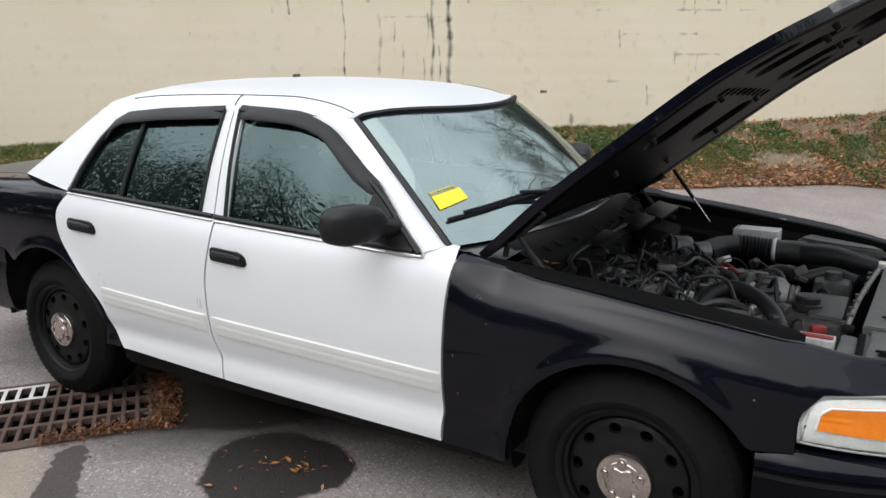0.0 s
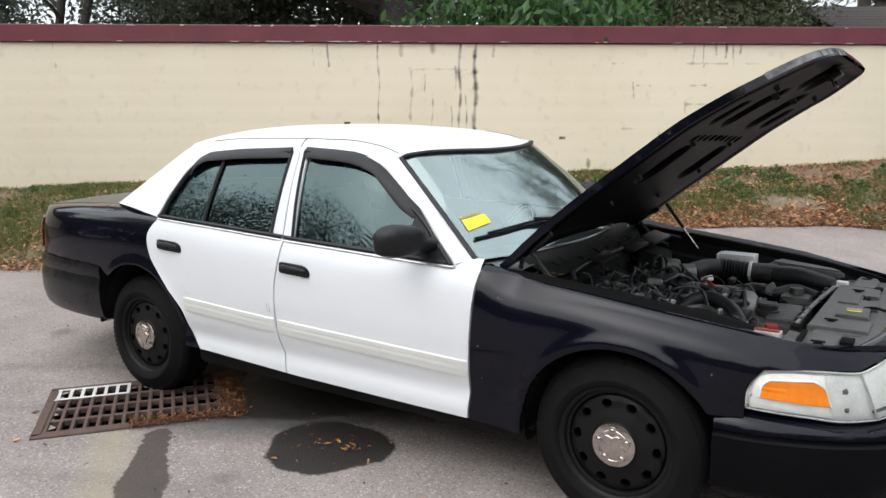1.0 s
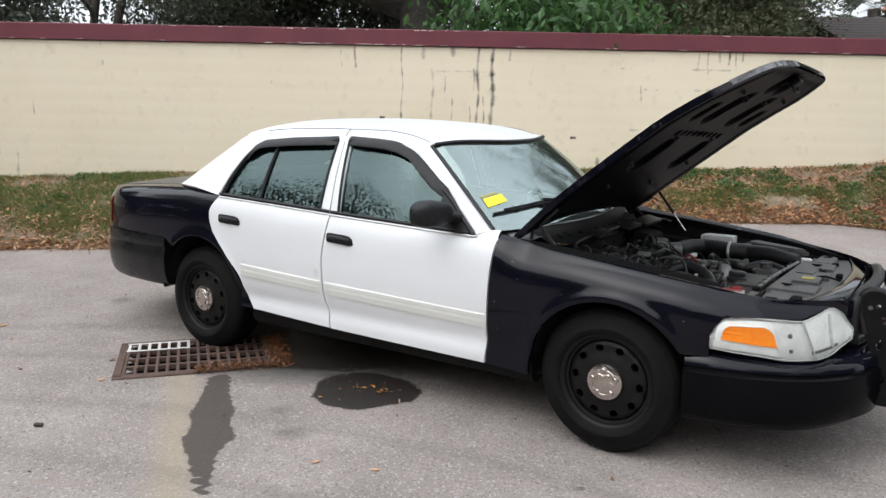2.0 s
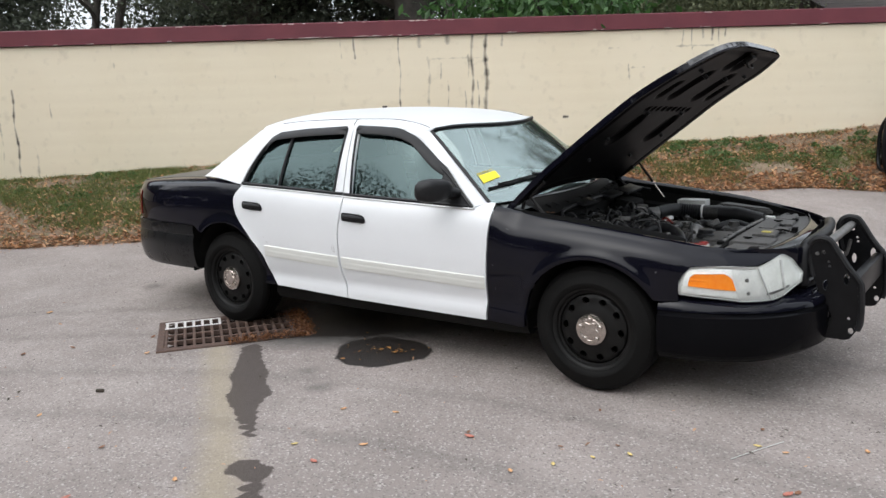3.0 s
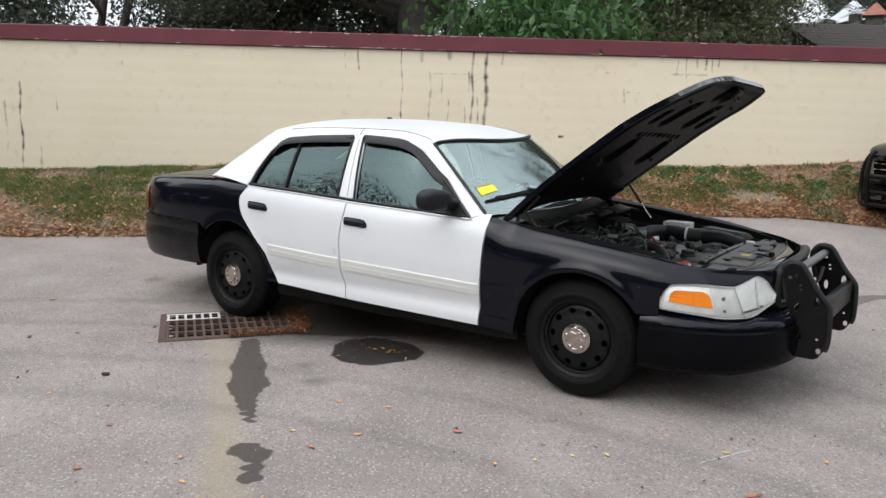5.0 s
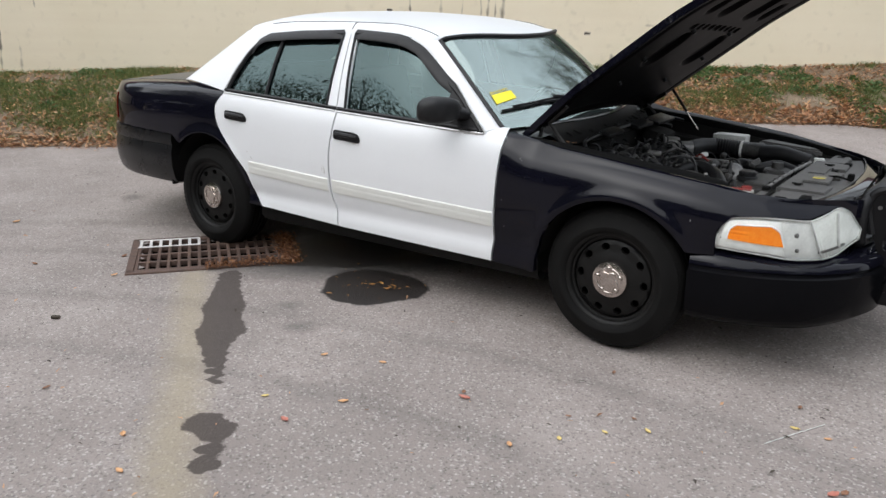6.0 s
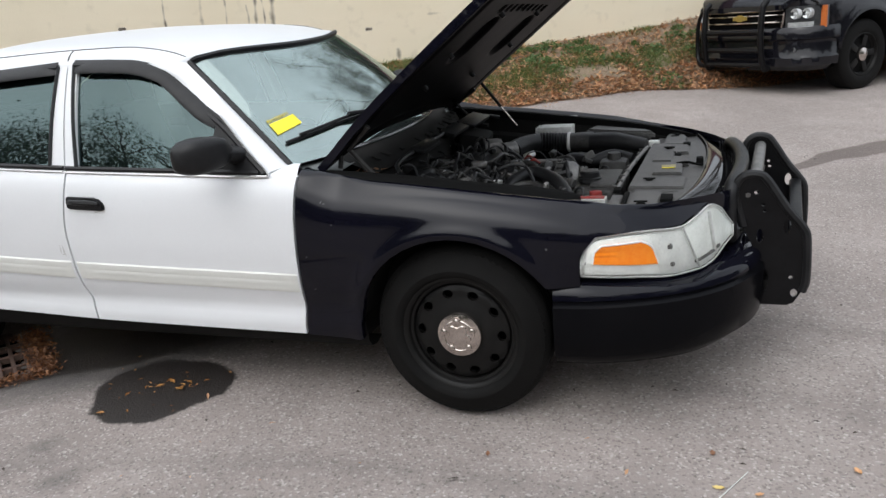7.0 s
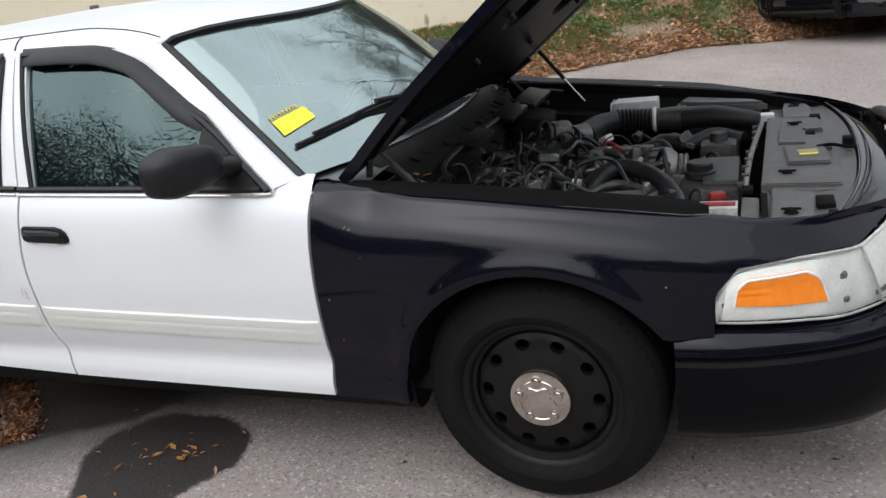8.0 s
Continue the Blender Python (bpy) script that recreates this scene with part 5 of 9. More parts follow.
def front_end():
    # header panel: from the rim of the radiator cover down to the grille and the lamps
    rows = []
    for y in np.linspace(-0.64, 0.64, 41):
        k = (abs(y) / 0.52) ** 2
        xb, xf = rim_x(y), max(0.985 - 0.085 * k, rim_x(y) + 0.05)
        rows.append([(xb - 0.004, y, 0.735), (xb, y, 0.776), (xb + 0.006, y, 0.780), (lerp(xb, xf, 0.35), y, 0.782 - 0.008 * k), (lerp(xb, xf, 0.7), y, 0.776 - 0.014 * k), (xf - 0.008, y, 0.764 - 0.016 * k), (xf, y, 0.748 - 0.014 * k), (xf + 0.004, y, 0.72)])
    hp = part("header_panel", sheet(bmesh.new(), rows, flange=(-0.03, 0, -0.01)), mat("scuffed_black_paint", (0.003, 0.003, 0.004), (0.012, 0.012, 0.014), 9, 0.05, spec=0.24), car, "glossy black header panel over the grille", sharp=60)
    # pale metal line stands in for sky glinting off the black rim
    part("panel_rim", tube(bmesh.new(), [(rim_x(y) + 0.001, y, 0.782) for y in np.linspace(-0.70, 0.70, 30)], 0.0016, 5, 0), M_ALU, hp, "pale line painted for the rim's sky glint")
    # grille surround and mesh
    bm = bmesh.new()
    ring = [(-0.40, 0.585), (-0.425, 0.66), (-0.42, 0.74), (-0.38, 0.785), (-0.2, 0.798), (0, 0.80), (0.2, 0.798), (0.38, 0.785), (0.42, 0.74), (0.425, 0.66), (0.40, 0.585), (0.2, 0.572), (0, 0.57), (-0.2, 0.572), (-0.40, 0.585)]
    tube(bm, [(1.015 - 0.05 * (y / 0.42) ** 2, y, z) for y, z in ring], 0.028, 10, 4)
    g = part("grille", bm, M_PLASTIC, car, "black plastic grille surround")
    bm = bmesh.new()
    for k in range(15):
        y = lerp(-0.40, 0.40, k / 14)
        for d in (-1, 1):
            pts = [(1.0 - 0.05 * ((y + d * t * 0.12) / 0.42) ** 2, max(-0.41, min(0.41, y + d * t * 0.12)), lerp(0.585, 0.785, t)) for t in (0, 0.33, 0.66, 1)]
            tube(bm, pts, 0.005, 4, 1)
    part("grille_mesh", bm, M_PLASTIC, g)
    # near-black sheet stands for the shade behind the mesh
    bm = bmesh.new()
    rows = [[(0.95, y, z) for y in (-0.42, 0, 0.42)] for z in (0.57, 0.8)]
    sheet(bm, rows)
    part("grille_backing", bm, M_SHADEBLACK, g)


def wheel(x, sg):
    """Black steel wheel with round vents and a chrome centre cap."""
    w = part("wheel", lathe(bmesh.new(), [(0.214, 0.012), (0.222, 0.002), (0.231, 0.0), (0.236, 0.008), (0.236, 0.02), (0.20, 0.03), (0.195, 0.19), (0.18, 0.19), (0.19, 0.05), (0.208, 0.035), (0.214, 0.012)], (0, 0, 0), "y", 56), M_STEEL, car, "black steel wheel")
    R = 0.351
    prof = [(0.226, 0.012), (0.233, -0.004), (0.247, -0.016), (0.262, -0.019), (0.282, -0.012), (0.300, -0.002), (0.314, 0.006), (0.328, 0.012), (0.340, 0.020), (R - 0.003, 0.034)]
    for k in range(5):
        a = 0.040 + k * 0.033
        prof += [(R, a), (R, a + 0.022), (R - 0.009, a + 0.025), (R - 0.009, a + 0.031)]
    prof += [(R - 0.003, 0.206), (0.325, 0.222), (0.30, 0.236), (0.26, 0.238), (0.226, 0.22)]
    part("tyre", lathe(bmesh.new(), prof, (0, 0, 0), "y", 72), M_RUBBER, w, "worn black tyre", sharp=30)
    bm = bmesh.new()
    for k in range(72):
        a = 2 * math.pi * k / 72
        m = pose(0, 0, 0, 0, math.degrees(a), 0)
        box2 = m @ Matrix.Translation((0, 0.019, 0.3335)) @ pose(0, 0, 0, 36, 0, 0) @ Matrix.Diagonal((0.014, 0.022, 0.005, 1))
        bmesh.ops.create_cube(bm, size=1, matrix=box2)
    tagged(part("tread", bm, M_RUBBER, w), kind="stuff")
    # vented disc, sector by sector
    bm = bmesh.new()
    NV = 10

    def disc_h(r):
        return float(np.interp(r, (0.06, 0.09, 0.115, 0.14, 0.178, 0.190, 0.199, 0.215), (0.016, 0.010, 0.014, 0.022, 0.025, 0.032, 0.058, 0.064)))

    def at(r, a, dh=0.0):
        return Vector((r * math.cos(a), disc_h(r) + dh, r * math.sin(a)))

    for k in range(NV):
        a0, a1 = 2 * math.pi * (k - 0.57) / NV, 2 * math.pi * (k + 0.43) / NV
        r0, r1, rc, ac, hr = 0.130, 0.190, 0.161, (a0 + a1) / 2, 0.0185
        n = 24
        rim, hole, tun = [], [], []
        for j in range(n):
            t = 2 * math.pi * j / n
            hx, hz = hr * 0.95 * math.cos(t), hr * 1.15 * math.sin(t)
            r, a = rc + hx, ac + hz / rc
            hole.append(bm.verts.new(at(r, a)))
            tun.append(bm.verts.new(at(r, a, 0.022)))
            c, s = math.cos(t), math.sin(t)
            q = 1 / max(abs(c), abs(s))
            rim.append(bm.verts.new(at(lerp(r0, r1, 0.5 + 0.5 * c * q), lerp(a0, a1, 0.5 + 0.5 * s * q))))
        for j in range(n):
            i = (j + 1) % n
            bm.faces.new((rim[j], rim[i], hole[i], hole[j]))
            bm.faces.new((hole[j], hole[i], tun[i], tun[j]))
    for ra, rb in ((0.055, 0.07), (0.07, 0.09), (0.09, 0.11), (0.11, 0.13), (0.19, 0.195), (0.195, 0.2), (0.2, 0.215)):
        for k in range(56):
            a0, a1 = 2 * math.pi * k / 56, 2 * math.pi * (k + 1) / 56
            bm.faces.new([bm.verts.new(p) for p in (at(ra, a0), at(ra, a1), at(rb, a1), at(rb, a0))])
    bmesh.ops.remove_doubles(bm, verts=bm.verts, dist=0.0004)
    part("vented_disc", bm, M_STEEL, w)
    # near-black disc stands for the shade seen through the vents
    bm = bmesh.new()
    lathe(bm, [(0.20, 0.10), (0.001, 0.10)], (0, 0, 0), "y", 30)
    part("brake_backing", bm, M_SHADEBLACK, w)
    cap = part("centre_cap", lathe(bmesh.new(), [(0.089, 0.020), (0.090, 0.002), (0.086, -0.005), (0.068, -0.010), (0.050, -0.012), (0.030, -0.013), (0.001, -0.013)], (0, 0, 0), "y", 40), M_CHROME, w, "chrome centre cap with nut bumps")
    for k in range(5):
        a = 2 * math.pi * (k + 0.3) / 5
        bm = bmesh.new()
        lathe(bm, [(0.0175, -0.006), (0.0165, -0.013), (0.0135, -0.0135), (0.0125, -0.010), (0.0115, -0.017), (0.007, -0.020), (0.001, -0.0205)], (0.059 * math.cos(a), 0, 0.059 * math.sin(a)), "y", 16)
        part("nut_bump", bm, M_CHROME, cap)
        b = a + 2 * math.pi / 5
        arc = [(0.061 * math.cos(t), -0.0115, 0.061 * math.sin(t)) for t in np.linspace(a + 0.27, b - 0.27, 7)]
        part("ridge", tube(bmesh.new(), arc, 0.0032, 6, 0), M_CHROME, cap)
    star = [(0.0435 - 0.0075 * math.cos(5 * (t - 2 * math.pi * 0.3 / 5)), t) for t in np.linspace(0, 2 * math.pi, 41)[:-1]]
    bm = bmesh.new()
    for sc, dy in ((1.0, -0.011), (0.97, -0.0165), (0.92, -0.018)):
        for r, t in star:
            bm.verts.new((sc * r * math.cos(t), dy, sc * r * math.sin(t)))
    bm.verts.ensure_lookup_table()
    for k in range(2):
        for i in range(40):
            j = (i + 1) % 40
            bm.faces.new((bm.verts[k * 40 + i], bm.verts[k * 40 + j], bm.verts[k * 40 + 40 + j], bm.verts[k * 40 + 40 + i]))
    bm.faces.new([bm.verts[80 + i] for i in range(40)])
    bmesh.ops.recalc_face_normals(bm, faces=bm.faces)
    part("raised_star", bm, M_CHROME, cap, sharp=30)
    w.matrix_basis = pose(x, sg * 0.888, 0.340, 0, x * 31, 0 if sg < 0 else 180)
    return w


def underbody():
    bm = bmesh.new()
    box(bm, (-1.45, 0, 0.30), (1.95, 1.56, 0.18), 0.03)
    box(bm, (-3.7, 0, 0.50), (0.9, 1.5, 0.25), 0.05)
    box(bm, (-2.9, 0, 0.62), (0.9, 1.2, 0.4), 0.05)
    part("floor_pan", bm, M_UNDER, car)
    part("undertray", box(bmesh.new(), (0.36, 0, 0.27), (0.84, 1.24, 0.03), 0.01), M_UNDER, car)
    for sg in (-1, 1):
        bm = bmesh.new()
        rows = [[(x, sg * (side_y(x, 0.30) - o), z) for x in np.linspace(-2.44, -0.40, 14)] for o, z in ((0.03, 0.36), (0.035, 0.28), (0.06, 0.245), (0.11, 0.235), (0.16, 0.25))]
        part("rocker_panel", sheet(bm, rows), M_UNDER, car, "black rocker panel")
        for cx, cz, r in ((0.006, 0.330, 0.413), (-2.88, 0.385, 0.402)):
            bm = bmesh.new()
            rows = [[(cx + r * math.cos(radians(a)), sg * y, cz + r * math.sin(radians(a))) for a in np.linspace(8, 172, 24)] for y in (0.905, 0.60)]
            sheet(bm, rows)
            part("wheel_well", bm, M_UNDER, car)
        bm = box(bmesh.new(), (-3.31, sg * 0.75, 0.55), (0.02, 0.33, 0.36), 0.006)
        part("splash_shield", bm, M_UNDER, car)
        bm = box(bmesh.new(), (0.405, sg * 0.75, 0.42), (0.03, 0.29, 0.29), 0.006)
        part("splash_shield", bm, M_UNDER, car)
    for ax, r in ((0, 0.05), (-2.913, 0.07)):
        part("axle", cyl(bmesh.new(), (ax, -0.75, 0.335), (ax, 0.75, 0.335), r), M_UNDER, car)


def tail_end():
    rows = []
    for x in np.linspace(-3.30, -4.24, 14):
        hw = min(0.725, half_w(x) - 0.075)
        rows.append([(x, y, top_z(x) + 0.036 + 0.018 * (1 - (y / 0.72) ** 2)) for y in np.linspace(-hw, hw, 19)])
    part("trunk_lid", sheet(bmesh.new(), rows, flange=(0, 0, -0.03)), M_DECK, car, "dusty black trunk lid")
    bm = bmesh.new()
    path = mirror_path([(-4.08, 0.765), (-4.16, 0.68), (-4.205, 0.5), (-4.225, 0)])
    sheet(bm, plan_loft(path, [(-0.05, 1.0), (-0.02, 0.985), (0.008, 0.94), (0.012, 0.80), (0.0, 0.72)]))
    part("tail_panel", bm, M_BLACK, car)
    for sg in (-1, 1):
        rows = []
        for z in np.linspace(0.775, 0.965, 6):
            rows.append([(x, sg * (side_y(x, z) + 0.008), z) for x in np.linspace(-4.02, -4.22, 10)])
        part("tail_light", sheet(bmesh.new(), rows, flange=(0, -sg * 0.012, 0)), M_TAIL, car, "dark red tail light")


def interior():
    bm = bmesh.new()
    rows = []
    for x, z in ((-0.50, 0.955), (-0.62, 0.975), (-0.80, 0.985), (-0.95, 0.97), (-1.02, 0.90), (-1.02, 0.6)):
        rows.append([(x, y, z + 0.012 * math.cos(y * 3)) for y in np.linspace(-0.76, 0.76, 20)])
    part("dashboard", sheet(bm, rows), M_DASH, car, "grey dashboard")
    bm = bmesh.new()
    tube(bm, [(-1.12 + 0.07 * math.sin(a), 0.38 + 0.185 * math.cos(a), 0.90 + 0.165 * math.sin(a)) for a in np.linspace(0, 2 * math.pi, 25)], 0.015, 8, 2)
    tube(bm, [(-1.0, 0.38, 0.85), (-1.13, 0.38, 0.9)], 0.03, 8)
    part("steering_wheel", bm, M_SEAT, car)
    for y in (-0.38, 0.38):
        bm = bmesh.new()
        box(bm, (-1.50, y, 0.62), (0.52, 0.52, 0.16), 0.06, (0, -6, 0), 3)
        box(bm, (-1.80, y, 0.92), (0.14, 0.50, 0.62), 0.06, (0, -14, 0), 3)
        box(bm, (-1.90, y, 1.27), (0.10, 0.26, 0.17), 0.05, (0, -12, 0), 3)
        part("front_seat", bm, M_SEAT, car, "charcoal cloth front seat")
    bm = bmesh.new()
    box(bm, (-2.45, 0, 0.66), (0.5, 1.3, 0.16), 0.06)
    box(bm, (-2.75, 0, 0.90), (0.16, 1.3, 0.6), 0.06, (0, -16, 0))
    part("rear_bench", bm, M_SEAT, car, "charcoal rear bench")
    bm = bmesh.new()
    box(bm, (-0.99, 0, 1.36), (0.03, 0.24, 0.06), 0.012)
    part("rear_view_mirror", bm, M_PLASTIC, car)
    bm = bmesh.new()
    rows = [[(x, y, z) for y in (-0.80, 0, 0.80)] for x, z in ((-0.62, 0.42), (-1.9, 0.40), (-2.9, 0.5), (-3.2, 1.06), (-3.36, 1.08))]
    sheet(bm, rows)
    part("cabin_floor", bm, M_SEAT, car)


def hood():
    """The raised hood: outer skin, turned rim and stamped inner frame."""
    outline = curve((0, 0.3, 0.7, 1.05, 1.25, 1.38, 1.44, 1.475, 1.492), (0.765, 0.76, 0.75, 0.728, 0.70, 0.65, 0.59, 0.50, 0.38))
    bend = curve((0, 0.4, 0.9, 1.1, 1.29, 1.42, 1.50), (0.0, 0.016, 0.012, -0.004, -0.032, -0.050, -0.070))
    sag = curve((0, 0.3, 0.9, 1.25, 1.5), (0.0, -0.012, -0.017, -0.012, 0.0))
    L = 1.505
    m = pose(-0.585, 0, 0.975, 0, -38.0, 0)

    def pt(u, y, dz=0.0):
        """A point of the skin: its rear edge is bowed like the cowl, and its far side hangs a little."""
        w = u + 0.15 * max(0.0, 1 - u / 1.2) * (1 - (y / 0.765) ** 4)
        return m @ Vector((w, y, bend(w) + sag(w) * y / 0.7 + 0.014 * (1 - (y / 0.76) ** 2) + dz))

    us = list(np.linspace(0, 1.25, 22)) + list(np.linspace(1.28, 1.492, 14))
    rows = []
    for u in us:
        hw = outline(u)
        rows.append([pt(u, lerp(-hw, hw, i / 30)) for i in range(31)])
    dn = m.to_3x3() @ Vector((0, 0, -0.032))
    h = part("hood", sheet(bmesh.new(), rows, flange=dn), M_BLACK, car, "glossy black hood propped open", sharp=60)

    def inside(u, a, u0, u1, yc, w):
        """1 within a long rounded recess that runs up the hood, 0 outside it."""
        du = max(u0 + w - u, u - u1 + w, 0.0)
        return smooth(1 - (math.hypot(du, a - yc) - w) / 0.022)

    def relief(u, y):
        """Stamped frame: long rounded recesses, a cross row of short slots and a groove round the border."""
        a = abs(y)
        d = min(outline(u) - a, u + 0.02, L - u)
        hole = smooth(1 - abs(d - 0.075) / 0.03) * 0.45
        for u0, u1, yc, w in ((0.95, 1.24, 0.22, 0.060), (0.97, 1.12, 0.45, 0.032), (0.48, 0.76, 0.30, 0.075), (1.29, 1.43, 0.08, 0.065)):
            hole = max(hole, inside(u, a, u0, u1, yc, w))
        if abs(u - 0.83) < 0.022 and a < 0.42 and (a + 0.02) % 0.088 < 0.05:
            hole = 0.8
        return -0.024 * (1 - hole) - 0.012

    rows = []
    for u in np.linspace(0.015, 1.478, 110):
        hw = outline(u) - 0.012
        rows.append([pt(u, lerp(-hw, hw, i / 104), relief(u, lerp(-hw, hw, i / 104)) + 0.004) for i in range(105)])
    part("inner_frame", sheet(bmesh.new(), rows), M_INSUL, h, "stamped black inner hood frame", sharp=45)
    for sg in (-1, 1):
        for u, y in ((0.3, 0.33), (0.55, 0.45), (0.8, 0.30), (1.2, 0.2), (1.25, 0.45)):
            part("rubber_bump", cyl(bmesh.new(), pt(u, sg * y, -0.02), pt(u, sg * y, -0.052), 0.014, 0.010, 10), M_PLASTIC, h)
    worn = [(u, -outline(u) - 0.001) for u in np.linspace(1.27, 1.47, 14)] + [(1.487, -0.40), (1.492, -0.3)]
    rows = [[pt(u, y, dz) for u, y in worn] for dz in (0.003, -0.012, -0.024)]
    part("worn_edge", sheet(bmesh.new(), rows), mat("scuffed_edge", (0.012, 0.012, 0.014), (0.26, 0.26, 0.27), 9, 0.5, fine=45, fine_mix=0.45), h, "grey scuffed front edge")
    bm = bmesh.new()
    box(bm, tuple(pt(1.40, 0, -0.05)), (0.06, 0.10, 0.03), 0.008, (0, -34.6, 0))
    tube(bm, [pt(1.39, -0.05, -0.05), pt(1.38, -0.05, -0.09), pt(1.38, 0.05, -0.09), pt(1.39, 0.05, -0.05)], 0.006, 6)
    part("latch_striker", bm, M_STEEL, h)
    # weather strip along the front underside, gas strut and hinges
    bm = bmesh.new()
    foot, head = Vector((-0.13, 0.69, 0.895)), pt(0.27, 0.69, -0.045)
    tube(bm, [tuple(foot.lerp(head, 0.45)), tuple(head)], 0.009, 8, 1)
    strut = part("gas_strut", bm, M_STEEL, h, "slim gas strut")
    part("strut_rod", tube(bmesh.new(), [tuple(foot), tuple(foot.lerp(head, 0.46))], 0.0045, 8, 1), M_CHROME, strut, "bright strut rod")
    for sg in (-1, 1):
        bm = bmesh.new()
        a, b = pt(0.03, sg * 0.69, -0.03), pt(0.22, sg * 0.70, -0.04)
        tube(bm, [(-0.29, sg * 0.67, 0.905), (-0.37, sg * 0.69, 0.92), (-0.47, sg * 0.69, 1.03), b], 0.012, 6, 1)
        tube(bm, [(-0.52, sg * 0.70, 0.93), a], 0.011, 6, 1)
        part("hood_hinge", bm, M_ENGINE, h)
    return h


def wear():
    """Paint chips on the black fender and scuffs on the white doors."""
    def dab(name, x, z, w, h, turn, material, lift=0.0015):
        pts = [(w * math.cos(a) * (0.8 + 0.25 * math.sin(3 * a + x * 40)), h * math.sin(a) * (0.8 + 0.25 * math.cos(2 * a + z * 50))) for a in np.linspace(0, 2 * math.pi, 11)[:-1]]
        c, s_ = math.cos(radians(turn)), math.sin(radians(turn))
        bm = bmesh.new()
        bm.faces.new([bm.verts.new((x + u * c - v * s_, -(side_y(x + u * c - v * s_, z + u * s_ + v * c) + lift), z + u * s_ + v * c)) for u, v in pts])
        part(name, bm, material, car)
    chip = mat("bare_primer", (0.12, 0.12, 0.12), (0.24, 0.24, 0.24), 60, 0.7)
    scuff = mat("rubbed_scuff", (0.42, 0.41, 0.40), (0.58, 0.57, 0.56), 90, 0.6)
    for x, z, w, h, a in ((-0.50, 0.875, 0.007, 0.002, 50), (-0.488, 0.868, 0.006, 0.0018, 20), (-0.585, 0.66, 0.003, 0.004, 0), (-0.575, 0.52, 0.003, 0.003, 0), (-0.46, 0.79, 0.004, 0.002, 70), (0.36, 0.70, 0.004, 0.003, 0)):
        dab("paint_chip", x, z, w, h, a, chip)
    for x, z, w, h, a in ((-1.795, 0.665, 0.004, 0.030, 4), (-1.812, 0.672, 0.003, 0.022, -6), (-1.80, 0.648, 0.014, 0.003, 8), (-2.43, 0.665, 0.018, 0.003, -40), (-2.46, 0.70, 0.012, 0.0025, -35), (-1.555, 0.845, 0.03, 0.004, 5)):
        dab("scuff_mark", x, z, w, h, a, scuff)


for side in (-1, 1):
    fender(side)
    quarter(side)
    front_door(side)
    rear_door(side)
    for wx in WHEELS_X:
        wheel(wx, side)
roof()
windscreen()
pillars()
bumpers()
headlights()
front_end()
underbody()
tail_end()
interior()
hood()
wear()


# ---------------------------------------------------------------- push bumper
M_GUARD = mat("painted_guard_steel", (0.003, 0.003, 0.0035), (0.007, 0.007, 0.008), 16, 0.36, bump=0.05, fine=60, spec=0.2)


